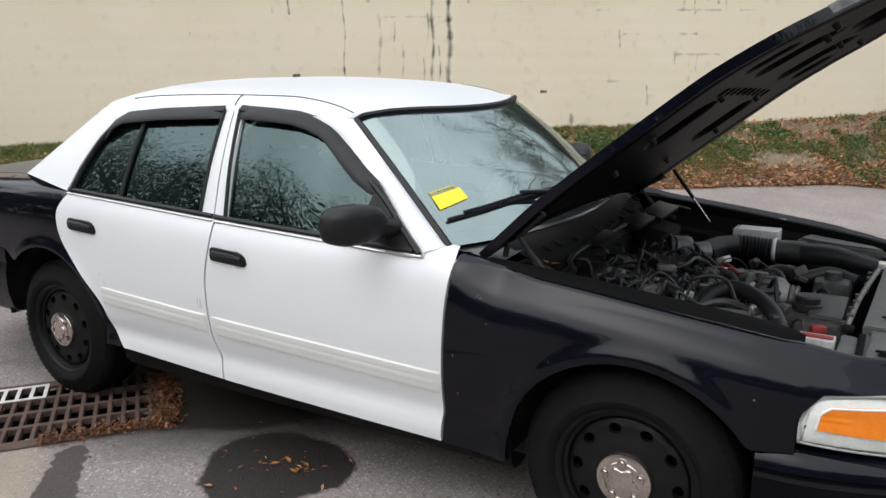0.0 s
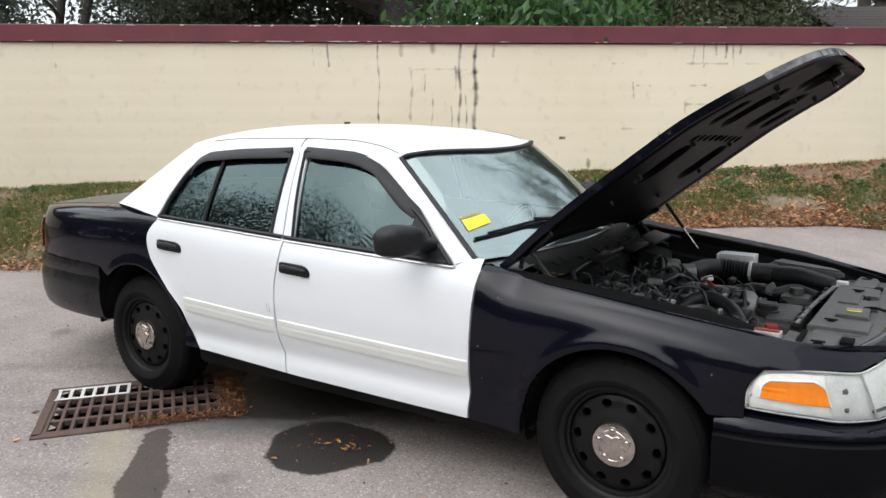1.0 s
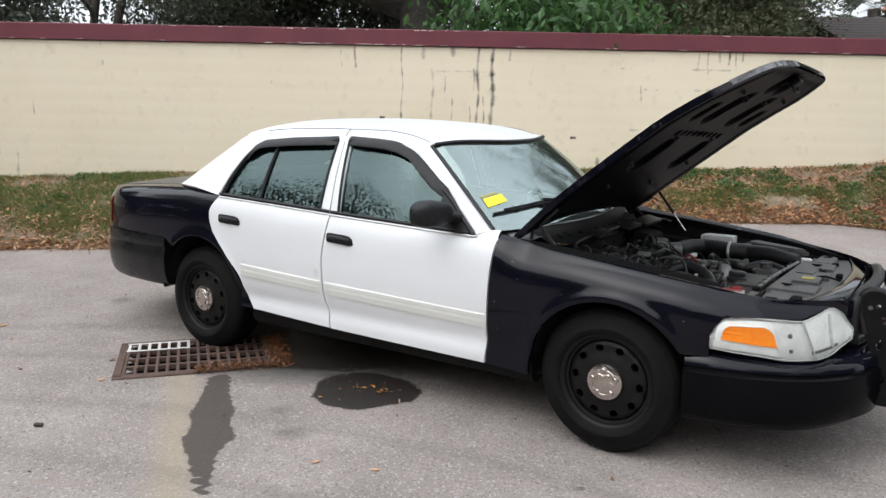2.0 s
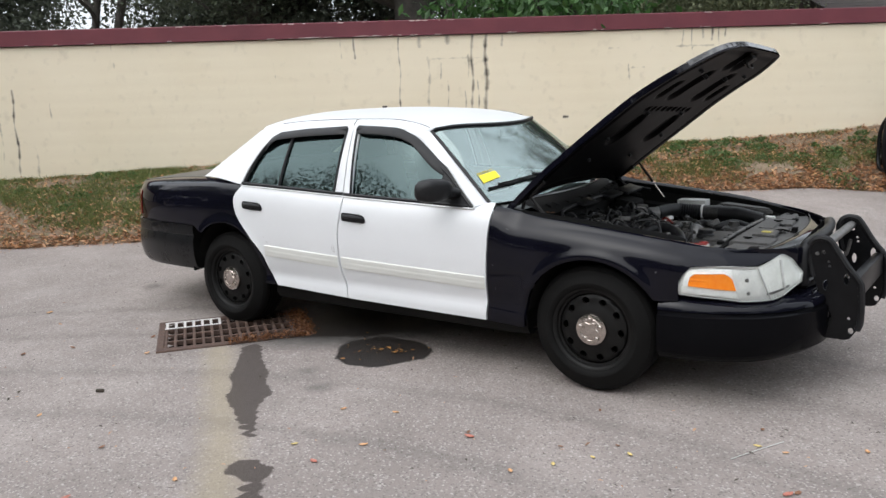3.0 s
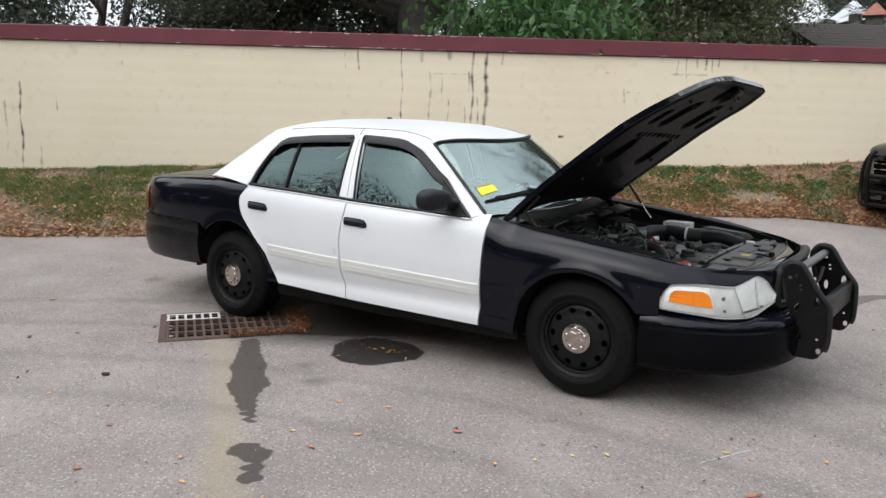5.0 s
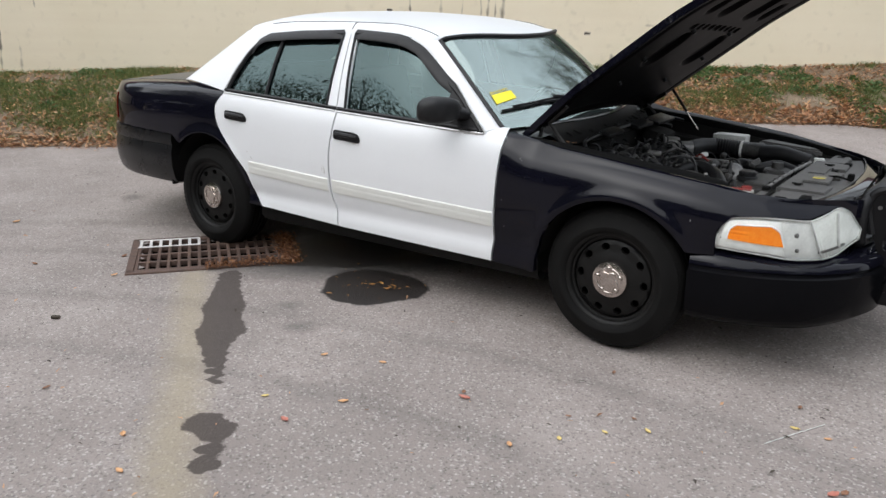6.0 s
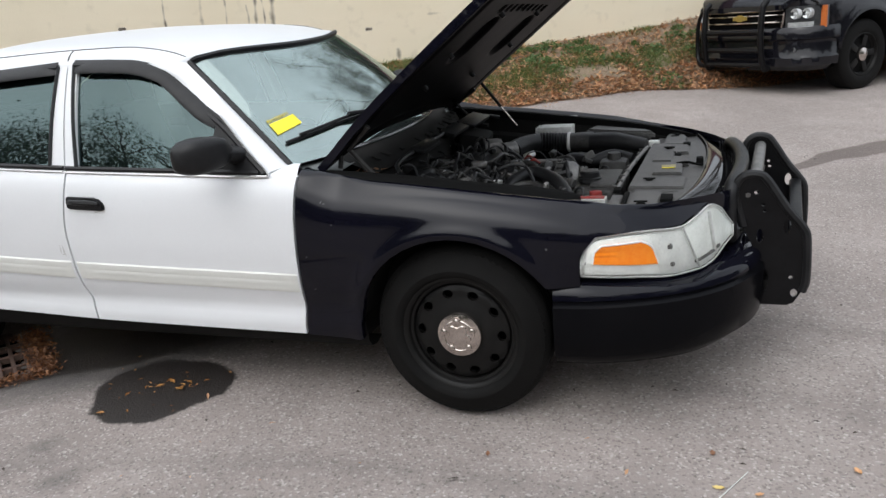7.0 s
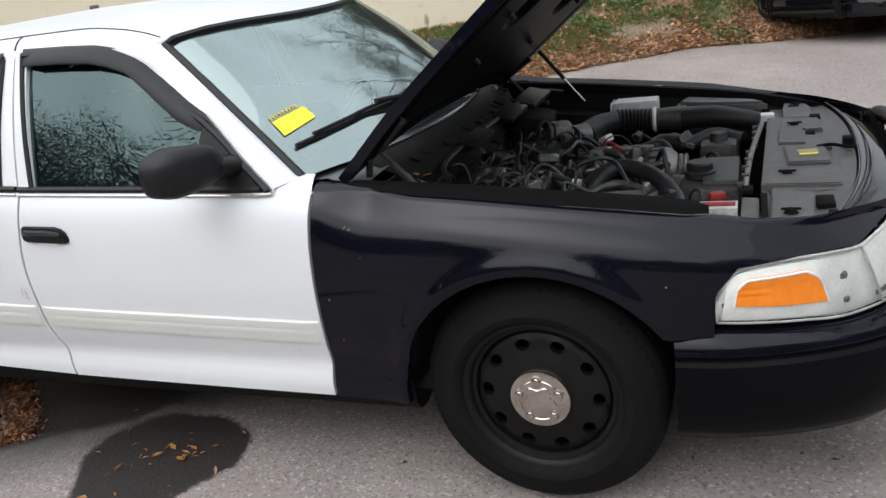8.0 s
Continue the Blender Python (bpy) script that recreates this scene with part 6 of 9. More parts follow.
def push_bumper():
    bar = new("push_bumper")
    bar.parent = car
    tagged(bar, "black steel push bumper with two upright plates")
    outline = [(1.00, 0.79), (1.01, 0.845), (1.04, 0.872), (1.08, 0.872), (1.11, 0.85), (1.18, 0.735), (1.24, 0.655), (1.255, 0.60), (1.258, 0.44), (1.245, 0.385), (1.21, 0.325), (1.075, 0.325), (1.085, 0.47), (1.07, 0.56), (1.03, 0.66)]
    for y in (-0.40, 0.31):
        m = Matrix(((1, 0, 0, 0), (0, 0, 1, y - 0.006), (0, 1, 0, 0), (0, 0, 0, 1)))
        bm = bmesh.new()
        holes = [(1.218, 0.378, 0.013, 0.018), (1.115, 0.43, 0.012, 0.045), (1.185, 0.66, 0.014, 0.030), (1.075, 0.80, 0.010, 0.010), (1.10, 0.75, 0.007, 0.007), (1.105, 0.725, 0.007, 0.007), (1.205, 0.445, 0.008, 0.008), (1.09, 0.62, 0.012, 0.03)]
        edges = []
        for z in (0.0, 0.012):
            loops = [resample(outline + outline[:1], 49)[:-1]] + [[(cx + a * math.cos(t), cz + b * math.sin(t)) for t in np.linspace(0, 2 * math.pi, 13)[:-1]] for cx, cz, a, b in holes]
            layer, es = [], []
            for lp in loops:
                vs = [bm.verts.new(m @ Vector((px, pz, z))) for px, pz in lp]
                es += [bm.edges.new((vs[i], vs[(i + 1) % len(vs)])) for i in range(len(vs))]
                layer.append(vs)
            bmesh.ops.triangle_fill(bm, use_beauty=True, use_dissolve=False, edges=es)
            edges.append(layer)
        for la, lb in zip(*edges):
            for i in range(len(la)):
                j = (i + 1) % len(la)
                bm.faces.new((la[i], la[j], lb[j], lb[i]))
        pl = part("upright_plate", bm, M_GUARD, bar, "black steel upright plate with cut-outs")
        bm = bmesh.new()
        tube(bm, [(px, y, pz) for px, pz in [(1.03, 0.66)] + outline[:10]], 0.017, 8, 3)
        part("rubber_edge", bm, M_PLASTIC, pl, "rounded rubber edging")
        bm = bmesh.new()
        cyl(bm, (1.045, y - 0.012, 0.79), (1.045, y + 0.012, 0.79), 0.010, None, 6)
        part("bolt", bm, M_ALU, pl)
    bm = cyl(bmesh.new(), (1.065, -0.40, 0.825), (1.065, 0.31, 0.825), 0.024)
    part("top_tube", bm, M_ALU, bar, "bare grey steel top tube")
    bm = box(bmesh.new(), (1.215, -0.045, 0.60), (0.05, 0.71, 0.13), 0.012)
    part("cross_channel", bm, M_GUARD, bar, "black steel cross channel")
    bm = box(bmesh.new(), (1.12, -0.045, 0.40), (0.06, 0.71, 0.06), 0.01)
    part("lower_channel", bm, M_STEEL, bar)
    for y in (-0.345, 0.228):
        bm = box(bmesh.new(), (1.06, y, 0.45), (0.16, 0.03, 0.12), 0.008)
        part("mount_bracket", bm, M_STEEL, bar)
        bm = tube(bmesh.new(), [(1.0, y, 0.60), (1.06, y, 0.66), (1.08, y, 0.75)], 0.010, 6)
        part("brace", bm, M_ALU, bar)
    # the guard stands low and slightly askew, its far end ahead
    skew = Matrix(((1, 0.073, 0, 0.014), (0, 1, 0, 0), (0, 0, 0.945, 0.003), (0, 0, 0, 1)))
    for piece in bar.children_recursive:
        piece.data.transform(skew)


# ---------------------------------------------------------------- engine bay
def engine_bay():
    bay = new("engine_bay")
    bay.parent = car
    tagged(bay, "dusty engine bay packed with hoses and housings")

    def p(name, bm, material, label=""):
        return part(name, bm, material, bay, label)

    # aprons, firewall, floor
    for sg in (-1, 1):
        rows = [[(x, sg * (opening_y(x) - o), min(zz, top_z(x) - 0.03 + zz - 0.95)) for x in np.linspace(-0.58, 0.86, 20)] for o, zz in ((0.0, 0.945), (0.035, 0.93), (0.045, 0.86), (0.10, 0.85), (0.11, 0.5))]
        p("inner_apron", sheet(bmesh.new(), rows), M_UNDER)
    bm = bmesh.new()
    rows = [[(-0.47 - 0.16 * (y / 0.76) ** 2 + dx, y, z) for y in np.linspace(-0.62, 0.77, 20)] for dx, z in ((-0.02, 0.995), (0.06, 0.955), (0.12, 0.93), (0.14, 0.90), (0.10, 0.88), (0.10, 0.45))]
    p("cowl", sheet(bm, rows), M_UNDER, "black plastic cowl panel")
    bm = bmesh.new()
    crnd = random.Random(12)
    for k in range(13):
        y = lerp(-0.5, 0.62, k / 12) + crnd.uniform(-0.02, 0.02)
        box(bm, (-0.385 - 0.15 * (y / 0.76) ** 2 + crnd.uniform(-0.02, 0.02), y, 0.947), (crnd.uniform(0.02, 0.05), crnd.uniform(0.015, 0.05), 0.010), 0.003, (0, 22, crnd.uniform(-8, 8)), 1)
    tagged(p("cowl_louvre", bm, M_UNDER), kind="stuff")
    bm = bmesh.new()
    tube(bm, [(-0.30, -0.60, 0.90), (-0.36, -0.45, 0.92), (-0.34, 0.0, 0.935), (-0.33, 0.4, 0.93), (-0.30, 0.62, 0.92), (-0.22, 0.67, 0.90)], 0.010, 8)
    p("cowl_seal", bm, M_PLASTIC, "black rubber cowl seal")
    # slatted gloss strip added for the windscreen foot's sky reflection, and cover plates below it
    rows = [[(-0.47 - 0.16 * (y / 0.76) ** 2 + dx, y, z) for y in np.linspace(-0.56, 0.74, 30)] for dx, z in ((-0.075, 1.030), (-0.030, 1.006), (0.0, 0.992))]
    vent = p("vent_strip", sheet(bmesh.new(), rows), mat("glossy_strip_plastic", (0.02, 0.02, 0.022), (0.05, 0.05, 0.052), 30, 0.12, spec=0.7), "glossy black strip added below the windscreen to reflect sky")
    for k in range(34):
        y = lerp(-0.20, 0.56, k / 33)
        part("vent_slat", box(bmesh.new(), (-0.505 - 0.16 * (y / 0.76) ** 2, y, 1.010), (0.05, 0.006, 0.010), 0.001, (0, 30, 0), 1), M_PLASTIC, vent)
    for y0, y1, x0, x1, z in ((0.06, 0.30, -0.36, -0.28, 0.930), (0.33, 0.62, -0.36, -0.26, 0.925), (-0.30, -0.10, -0.37, -0.30, 0.930)):
        bm = bmesh.new()
        box(bm, ((x0 + x1) / 2, (y0 + y1) / 2, z), (x1 - x0, y1 - y0, 0.02), 0.006, (0, 14, 0))
        p("cover_plate", bm, M_PLASTIC, "black cowl cover plate")
    lrnd = random.Random(8)
    bm = bmesh.new()
    for k in range(26):
        box(bm, (lrnd.uniform(-0.50, -0.36), lrnd.uniform(-0.70, -0.58), 0.905 + lrnd.uniform(0.0, 0.02)), (lrnd.uniform(0.015, 0.035), lrnd.uniform(0.004, 0.010), 0.003), 0.001, (lrnd.uniform(-40, 40), lrnd.uniform(-40, 40), lrnd.uniform(0, 180)), 1)
    tagged(p("leaf_debris", bm, mat("damp_leaf_debris", (0.05, 0.025, 0.012), (0.16, 0.08, 0.035), 60, 0.8), "brown leaf scraps by the hinge"), kind="stuff")
    # broad black ledge inside the fenders' edges; on the far side it runs on to the radiator cover
    for sg, x1 in ((-1, 0.455), (1, 0.82)):
        rows = []
        for f in np.linspace(0, 1, 6):
            row = []
            for x in np.linspace(-0.60, x1, 34):
                low = opening_y(x) - 0.035 * math.sqrt(max(0.0, 1 - max(0.0, (x - x1 + 0.155) / 0.155) ** 2))
                out = edge_y(x) + 0.003 if sg < 0 else opening_y(x) + 0.055
                row.append((x, sg * lerp(out, low, f), top_z(x) - 0.042 + 0.036 * math.sin(min(1.0, f * 1.6) * 1.57)))
            rows.append(row)
        p("fender_ledge", sheet(bmesh.new(), rows, flange=(0, 0, -0.04)), M_SHADEBLACK, "black inner fender ledge")
    # near-black slab closes the bay, coloured as the shade down there
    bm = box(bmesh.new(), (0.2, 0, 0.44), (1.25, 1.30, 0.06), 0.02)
    p("bay_floor", bm, M_SHADEBLACK)
    # engine block and intake
    bm = bmesh.new()
    box(bm, (0.02, -0.02, 0.60), (0.56, 0.46, 0.24), 0.03)
    box(bm, (-0.05, -0.24, 0.66), (0.52, 0.16, 0.14), 0.04, (24, 0, 0))
    box(bm, (-0.05, 0.22, 0.66), (0.52, 0.16, 0.14), 0.04, (-24, 0, 0))
    p("engine_block", bm, M_ENGINE, "dusty black engine block")
    for k in range(8):
        sg, i = (-1, 1)[k % 2], k // 2
        x = lerp(-0.22, 0.16, i / 3)
        bm = tube(bmesh.new(), [(x, sg * 0.02, 0.76), (x, sg * 0.09, 0.79), (x + 0.01, sg * 0.17, 0.74), (x + 0.01, sg * 0.20, 0.69)], 0.025, 8)
        p("intake_runner", bm, M_ENGINE)
        bm = bmesh.new()
        box(bm, (x + 0.03, sg * 0.235, 0.755), (0.045, 0.05, 0.045), 0.010, (sg * -24, 0, 0))
        p("ignition_coil", bm, M_PLASTIC)
        bm = cyl(bmesh.new(), (x + 0.03, sg * 0.15, 0.76), (x + 0.03, sg * 0.13, 0.81), 0.012, 0.009, 10)
        p("injector", bm, M_BRIGHT if k in (2, 5) else M_ALU)
    for sg in (-1, 1):
        bm = cyl(bmesh.new(), (-0.26, sg * 0.145, 0.80), (0.22, sg * 0.145, 0.80), 0.011, None, 10)
        p("fuel_rail", bm, M_ALU, "dull metal fuel rail")
    bm = bmesh.new()
    box(bm, (-0.16, 0.30, 0.82), (0.10, 0.13, 0.13), 0.025, (0, 0, 20))
    cyl(bm, (-0.11, 0.32, 0.82), (-0.06, 0.36, 0.82), 0.045, None, 18)
    p("throttle_body", bm, M_ALU, "grey cast throttle body")
    bm = tube(bmesh.new(), [(-0.07, 0.36, 0.82), (-0.03, 0.45, 0.83), (0.03, 0.52, 0.83)], 0.046, 14)
    p("intake_elbow", bm, M_PLASTIC, "black intake elbow")
    bm = tube(bmesh.new(), [(0.03, 0.52, 0.83), (0.10, 0.54, 0.825), (0.17, 0.55, 0.82)], 0.044, 14, 9, True, 0.16)
    p("ribbed_hose", bm, M_PLASTIC, "ribbed black intake hose")
    bm = lathe(bmesh.new(), [(0.05, -0.008), (0.053, 0), (0.05, 0.008)], (0.185, 0.55, 0.82), "x", 24)
    p("hose_clamp", bm, M_BRIGHT)
    bm = cyl(bmesh.new(), (0.19, 0.55, 0.82), (0.31, 0.555, 0.82), 0.046, 0.05, 18)
    p("air_meter", bm, M_ENGINE)
    bm = bmesh.new()
    box(bm, (0.44, 0.58, 0.78), (0.26, 0.17, 0.12), 0.03, (0, 2, -6), 3)
    tube(bm, [(0.30, 0.545, 0.815), (0.42, 0.525, 0.82), (0.58, 0.49, 0.80)], [0.05, 0.048, 0.035], 14)
    p("air_cleaner", bm, M_PLASTIC, "black air cleaner housing")
    bm = prism(bmesh.new(), [(0.27, 0.56), (0.30, 0.70), (0.56, 0.66), (0.615, 0.60), (0.50, 0.575), (0.40, 0.585)], 0.04, Matrix.Translation((0, 0, 0.866)) @ pose(0, 0, 0, 0, 5, 0), 0.01)
    p("air_cleaner_lid", bm, M_GREY, "grey wedge-shaped air cleaner lid")
    bm = box(bmesh.new(), (0.61, 0.55, 0.80), (0.06, 0.05, 0.03), 0.01)
    p("white_cap", bm, M_BRIGHT)
    bm = bmesh.new()
    box(bm, (0.10, 0.64, 0.845), (0.18, 0.11, 0.10), 0.008)
    for k in range(4):
        box(bm, (0.0 + 0.012 * k, 0.64, 0.84), (0.005, 0.114, 0.104), 0.001, (0, 0, 0), 1)
    p("fuse_box", bm, M_BRIGHT, "pale grey relay box")
    bm = tube(bmesh.new(), [(0.16, 0.30, 0.72), (0.22, 0.40, 0.76), (0.33, 0.38, 0.75), (0.42, 0.42, 0.77), (0.52, 0.40, 0.75)], 0.030, 12)
    p("radiator_hose", bm, M_PLASTIC, "thick black radiator hose")
    bm = bmesh.new()
    box(bm, (0.44, 0.33, 0.70), (0.14, 0.12, 0.14), 0.03)
    cyl(bm, (0.44, 0.33, 0.765), (0.44, 0.33, 0.80), 0.034, 0.03, 18)
    p("coolant_bottle", bm, M_ENGINE, "dark coolant bottle with cap")
    bm = bmesh.new()
    box(bm, (0.43, -0.10, 0.70), (0.19, 0.40, 0.13), 0.03)
    box(bm, (0.465, -0.12, 0.768), (0.11, 0.30, 0.03), 0.012)
    p("washer_tank", bm, M_ENGINE, "black fluid tank")
    bm = lathe(bmesh.new(), [(0.001, 0.03), (0.036, 0.03), (0.042, 0.024), (0.042, 0.004), (0.05, 0.0), (0.05, -0.02)], (0.40, -0.17, 0.79), "z", 26)
    p("filler_cap", bm, M_PLASTIC, "round black filler cap")
    bm = bmesh.new()
    lathe(bm, [(0.001, 0.0), (0.05, 0.0), (0.075, 0.012), (0.085, 0.03), (0.085, 0.09), (0.06, 0.12), (0.001, 0.12)], (0.19, 0.10, 0.72), "x", 30)
    p("alternator", bm, M_ALU, "dull aluminium alternator")
    for k in range(14):
        a = 2 * math.pi * k / 14
        bm = box(bmesh.new(), (0.235, 0.10 + 0.084 * math.cos(a), 0.72 + 0.084 * math.sin(a)), (0.05, 0.010, 0.014), 0.003, (math.degrees(a), 0, 0), 1)
        p("cooling_fin", bm, M_ENGINE)
    bm = lathe(bmesh.new(), [(0.02, 0), (0.06, 0), (0.062, 0.008), (0.055, 0.014), (0.062, 0.02), (0.06, 0.028), (0.02, 0.028)], (0.315, 0.10, 0.72), "x", 28)
    p("pulley", bm, M_ALU)
    # near side: battery, hoses, grey cover
    bm = box(bmesh.new(), (0.42, -0.50, 0.66), (0.20, 0.20, 0.18), 0.012)
    bt = p("battery", bm, M_ENGINE, "black battery with a red and white label")
    part("battery_label", box(bmesh.new(), (0.47, -0.56, 0.772), (0.10, 0.07, 0.045), 0.001), M_REDWHITE, bt, "white label")
    part("red_stripe", box(bmesh.new(), (0.47, -0.56, 0.797), (0.09, 0.03, 0.004), 0.001), M_RED, bt, "red label stripe")
    bm = bmesh.new()
    box(bm, (0.46, -0.42, 0.775), (0.05, 0.035, 0.03), 0.012, (0, 0, 25))
    p("red_terminal_cover", bm, M_RED, "red plastic terminal cover")
    bm = tube(bmesh.new(), [(0.36, -0.37, 0.765), (0.31, -0.36, 0.775), (0.26, -0.33, 0.76)], 0.010, 6)
    p("white_tape", bm, M_BRIGHT)
    bm = tube(bmesh.new(), [(0.06, -0.40, 0.70), (0.08, -0.30, 0.79), (0.15, -0.20, 0.82), (0.25, -0.26, 0.81), (0.33, -0.40, 0.79), (0.36, -0.50, 0.74), (0.34, -0.56, 0.66)], 0.028, 12)
    p("heater_hose", bm, M_PLASTIC, "thick looping black hose")
    bm = tube(bmesh.new(), [(0.0, -0.40, 0.72), (0.07, -0.38, 0.78), (0.16, -0.33, 0.80), (0.28, -0.40, 0.79)], 0.014, 8)
    p("vacuum_hose", bm, M_ENGINE)
    bm = box(bmesh.new(), (0.20, -0.45, 0.735), (0.20, 0.16, 0.10), 0.015, (8, 0, 8))
    p("grey_cover", bm, M_GREY, "grey plastic cover")
    bm = bmesh.new()
    cyl(bm, (-0.33, -0.56, 0.825), (-0.10, -0.585, 0.815), 0.011, None, 10)
    cyl(bm, (-0.13, -0.582, 0.816), (-0.09, -0.586, 0.815), 0.017, None, 12)
    cyl(bm, (-0.36, -0.557, 0.827), (-0.32, -0.561, 0.825), 0.017, None, 12)
    box(bm, (-0.26, -0.565, 0.842), (0.03, 0.02, 0.03), 0.004)
    p("brake_line_valve", bm, M_BRIGHT, "bright metal line with fittings")
    bm = bmesh.new()
    box(bm, (-0.30, 0.45, 0.84), (0.16, 0.26, 0.14), 0.03, (0, 12, 10))
    p("vacuum_reservoir", bm, M_UNDER)
    bm = bmesh.new()
    lathe(bm, [(0.001, 0.06), (0.04, 0.06), (0.065, 0.045), (0.075, 0.02), (0.075, -0.02), (0.06, -0.05)], (-0.33, -0.28, 0.80), "x", 28)
    p("blower_housing", bm, M_PLASTIC)
    bm = bmesh.new()
    box(bm, (-0.22, -0.42, 0.74), (0.26, 0.16, 0.12), 0.03, (0, 0, -12))
    p("heater_box", bm, M_ENGINE)
    bm = bmesh.new()
    box(bm, (-0.20, 0.10, 0.80), (0.14, 0.18, 0.10), 0.03)
    p("plenum", bm, M_PLASTIC)
    # many small hoses, plugs and clips
    rnd = random.Random(5)
    for k in range(46):
        x, y = rnd.uniform(-0.34, 0.40), rnd.uniform(-0.48, 0.40)
        z = 0.74 + rnd.uniform(0.0, 0.075)
        a = rnd.uniform(0, 6.3)
        l = rnd.uniform(0.08, 0.24)
        dx, dy = math.cos(a) * l, math.sin(a) * l
        bend_ = rnd.uniform(-0.06, 0.06)
        pts = [(x, y, z - 0.05), (x + dx * 0.25, y + dy * 0.25, z + rnd.uniform(0, 0.03)), (x + dx * 0.65 - dy * bend_ * 4, y + dy * 0.65 + dx * bend_ * 4, z + rnd.uniform(0, 0.03)), (x + dx, y + dy, z - 0.05)]
        p("small_hose", tube(bmesh.new(), pts, rnd.choice((0.005, 0.007, 0.009, 0.012)), 7), rnd.choice((M_PLASTIC, M_PLASTIC, M_ENGINE)))
    for k in range(34):
        x, y = rnd.uniform(-0.34, 0.42), rnd.uniform(-0.5, 0.42)
        z = 0.76 + rnd.uniform(0, 0.05)
        bm = box(bmesh.new(), (x, y, z), (rnd.uniform(0.02, 0.05), rnd.uniform(0.015, 0.04), rnd.uniform(0.015, 0.04)), 0.004, (rnd.uniform(-30, 30), rnd.uniform(-30, 30), rnd.uniform(0, 180)), 1)
        p("connector", bm, rnd.choice((M_PLASTIC, M_ENGINE, M_GREY, M_ALU, M_BRIGHT)) if k % 3 == 0 else M_ENGINE)
    for k in range(64):
        x, y = rnd.uniform(-0.44, 0.02), rnd.uniform(-0.60, 0.45)
        z = rnd.uniform(0.80, 0.875)
        if k % 2:
            a, l = rnd.uniform(0, 6.3), rnd.uniform(0.06, 0.2)
            pts = [(x, y, z - 0.06), (x + l * 0.3 * math.cos(a), y + l * 0.3 * math.sin(a), z), (x + l * 0.7 * math.cos(a + 0.4), y + l * 0.7 * math.sin(a + 0.4), z + rnd.uniform(-0.01, 0.02)), (x + l * math.cos(a), y + l * math.sin(a), z - 0.05)]
            p("small_hose", tube(bmesh.new(), pts, rnd.choice((0.004, 0.006, 0.009)), 6), rnd.choice((M_PLASTIC, M_ENGINE)))
        else:
            bm = box(bmesh.new(), (x, y, z - 0.02), (rnd.uniform(0.02, 0.06), rnd.uniform(0.02, 0.06), rnd.uniform(0.02, 0.05)), 0.005, (rnd.uniform(-30, 30), rnd.uniform(-30, 30), rnd.uniform(0, 180)), 1)
            p("connector", bm, M_BRIGHT if k in (6, 24, 44) else (M_ALU if k % 8 == 0 else M_PLASTIC))
    for k in range(54):
        x, y = rnd.uniform(-0.42, 0.04), rnd.uniform(-0.62, 0.30)
        z = 0.865 + rnd.uniform(-0.03, 0.03) - 0.10 * max(0.0, x + 0.2)
        a, l = rnd.uniform(0, 6.3), rnd.uniform(0.07, 0.24)
        if k % 3:
            pts = [(x, y, z - 0.08), (x + l * 0.25 * math.cos(a), y + l * 0.25 * math.sin(a), z), (x + l * 0.65 * math.cos(a + 0.5), y + l * 0.65 * math.sin(a + 0.5), z + rnd.uniform(-0.012, 0.012)), (x + l * math.cos(a), y + l * math.sin(a), z - 0.07)]
            p("small_hose", tube(bmesh.new(), pts, rnd.choice((0.003, 0.004, 0.005, 0.007)), 6), rnd.choice((M_PLASTIC, M_PLASTIC, M_ENGINE)))
        else:
            bm = box(bmesh.new(), (x, y, z - 0.025), (rnd.uniform(0.03, 0.08), rnd.uniform(0.02, 0.06), rnd.uniform(0.02, 0.04)), 0.006, (rnd.uniform(-15, 15), rnd.uniform(-15, 15), rnd.uniform(0, 180)), 1)
            p("connector", bm, M_ALU if k % 15 == 0 else M_PLASTIC)
    for x, y, z in ((0.05, 0.12, 0.80), (0.02, 0.16, 0.81)):
        bm = tube(bmesh.new(), [(x, y, z - 0.02), (x + 0.03, y + 0.01, z + 0.012), (x + 0.07, y - 0.01, z)], 0.005, 6)
        p("red_wire", bm, M_RED)
    # radiator cover: a dusty shell with raised slabs, painted slot shade, push clips and a label
    bm = bmesh.new()
    sheet(bm, [[(lerp(0.60 + 0.04 * y, rim_x(y) - 0.006, i / 8), y, 0.752 + 0.016 * (i / 8) ** 2) for i in range(9)] for y in np.linspace(-0.70, 0.70, 29)], flange=(0, 0, -0.06))
    rc = p("radiator_cover", bm, M_GREY, "dusty grey plastic radiator cover with a yellow label")

    def slab(outline, z, thick, name="raised_panel", material=M_GREY, label=""):
        return part(name, prism(bmesh.new(), outline, thick, Matrix.Translation((0, 0, z - thick)), 0.004), material, rc, label)

    slab([(0.582, -0.36), (0.795, -0.37), (0.80, -0.20), (0.745, -0.19), (0.74, 0.02), (0.80, 0.02), (0.80, 0.16), (0.735, 0.17), (0.735, 0.26), (0.79, 0.26), (0.785, 0.42), (0.612, 0.46)], 0.775, 0.030)
    slab([(0.66, -0.185), (0.78, -0.185), (0.775, 0.01), (0.655, 0.01)], 0.787, 0.014)
    slab([(0.64, 0.06), (0.725, 0.05), (0.725, 0.24), (0.645, 0.25)], 0.783, 0.010)
    slab([(0.665, 0.44), (0.765, 0.43), (0.77, 0.60), (0.745, 0.70), (0.68, 0.71), (0.67, 0.60)], 0.776, 0.028)
    slab([(0.60, -0.70), (0.705, -0.70), (0.72, -0.42), (0.61, -0.40)], 0.770, 0.026)
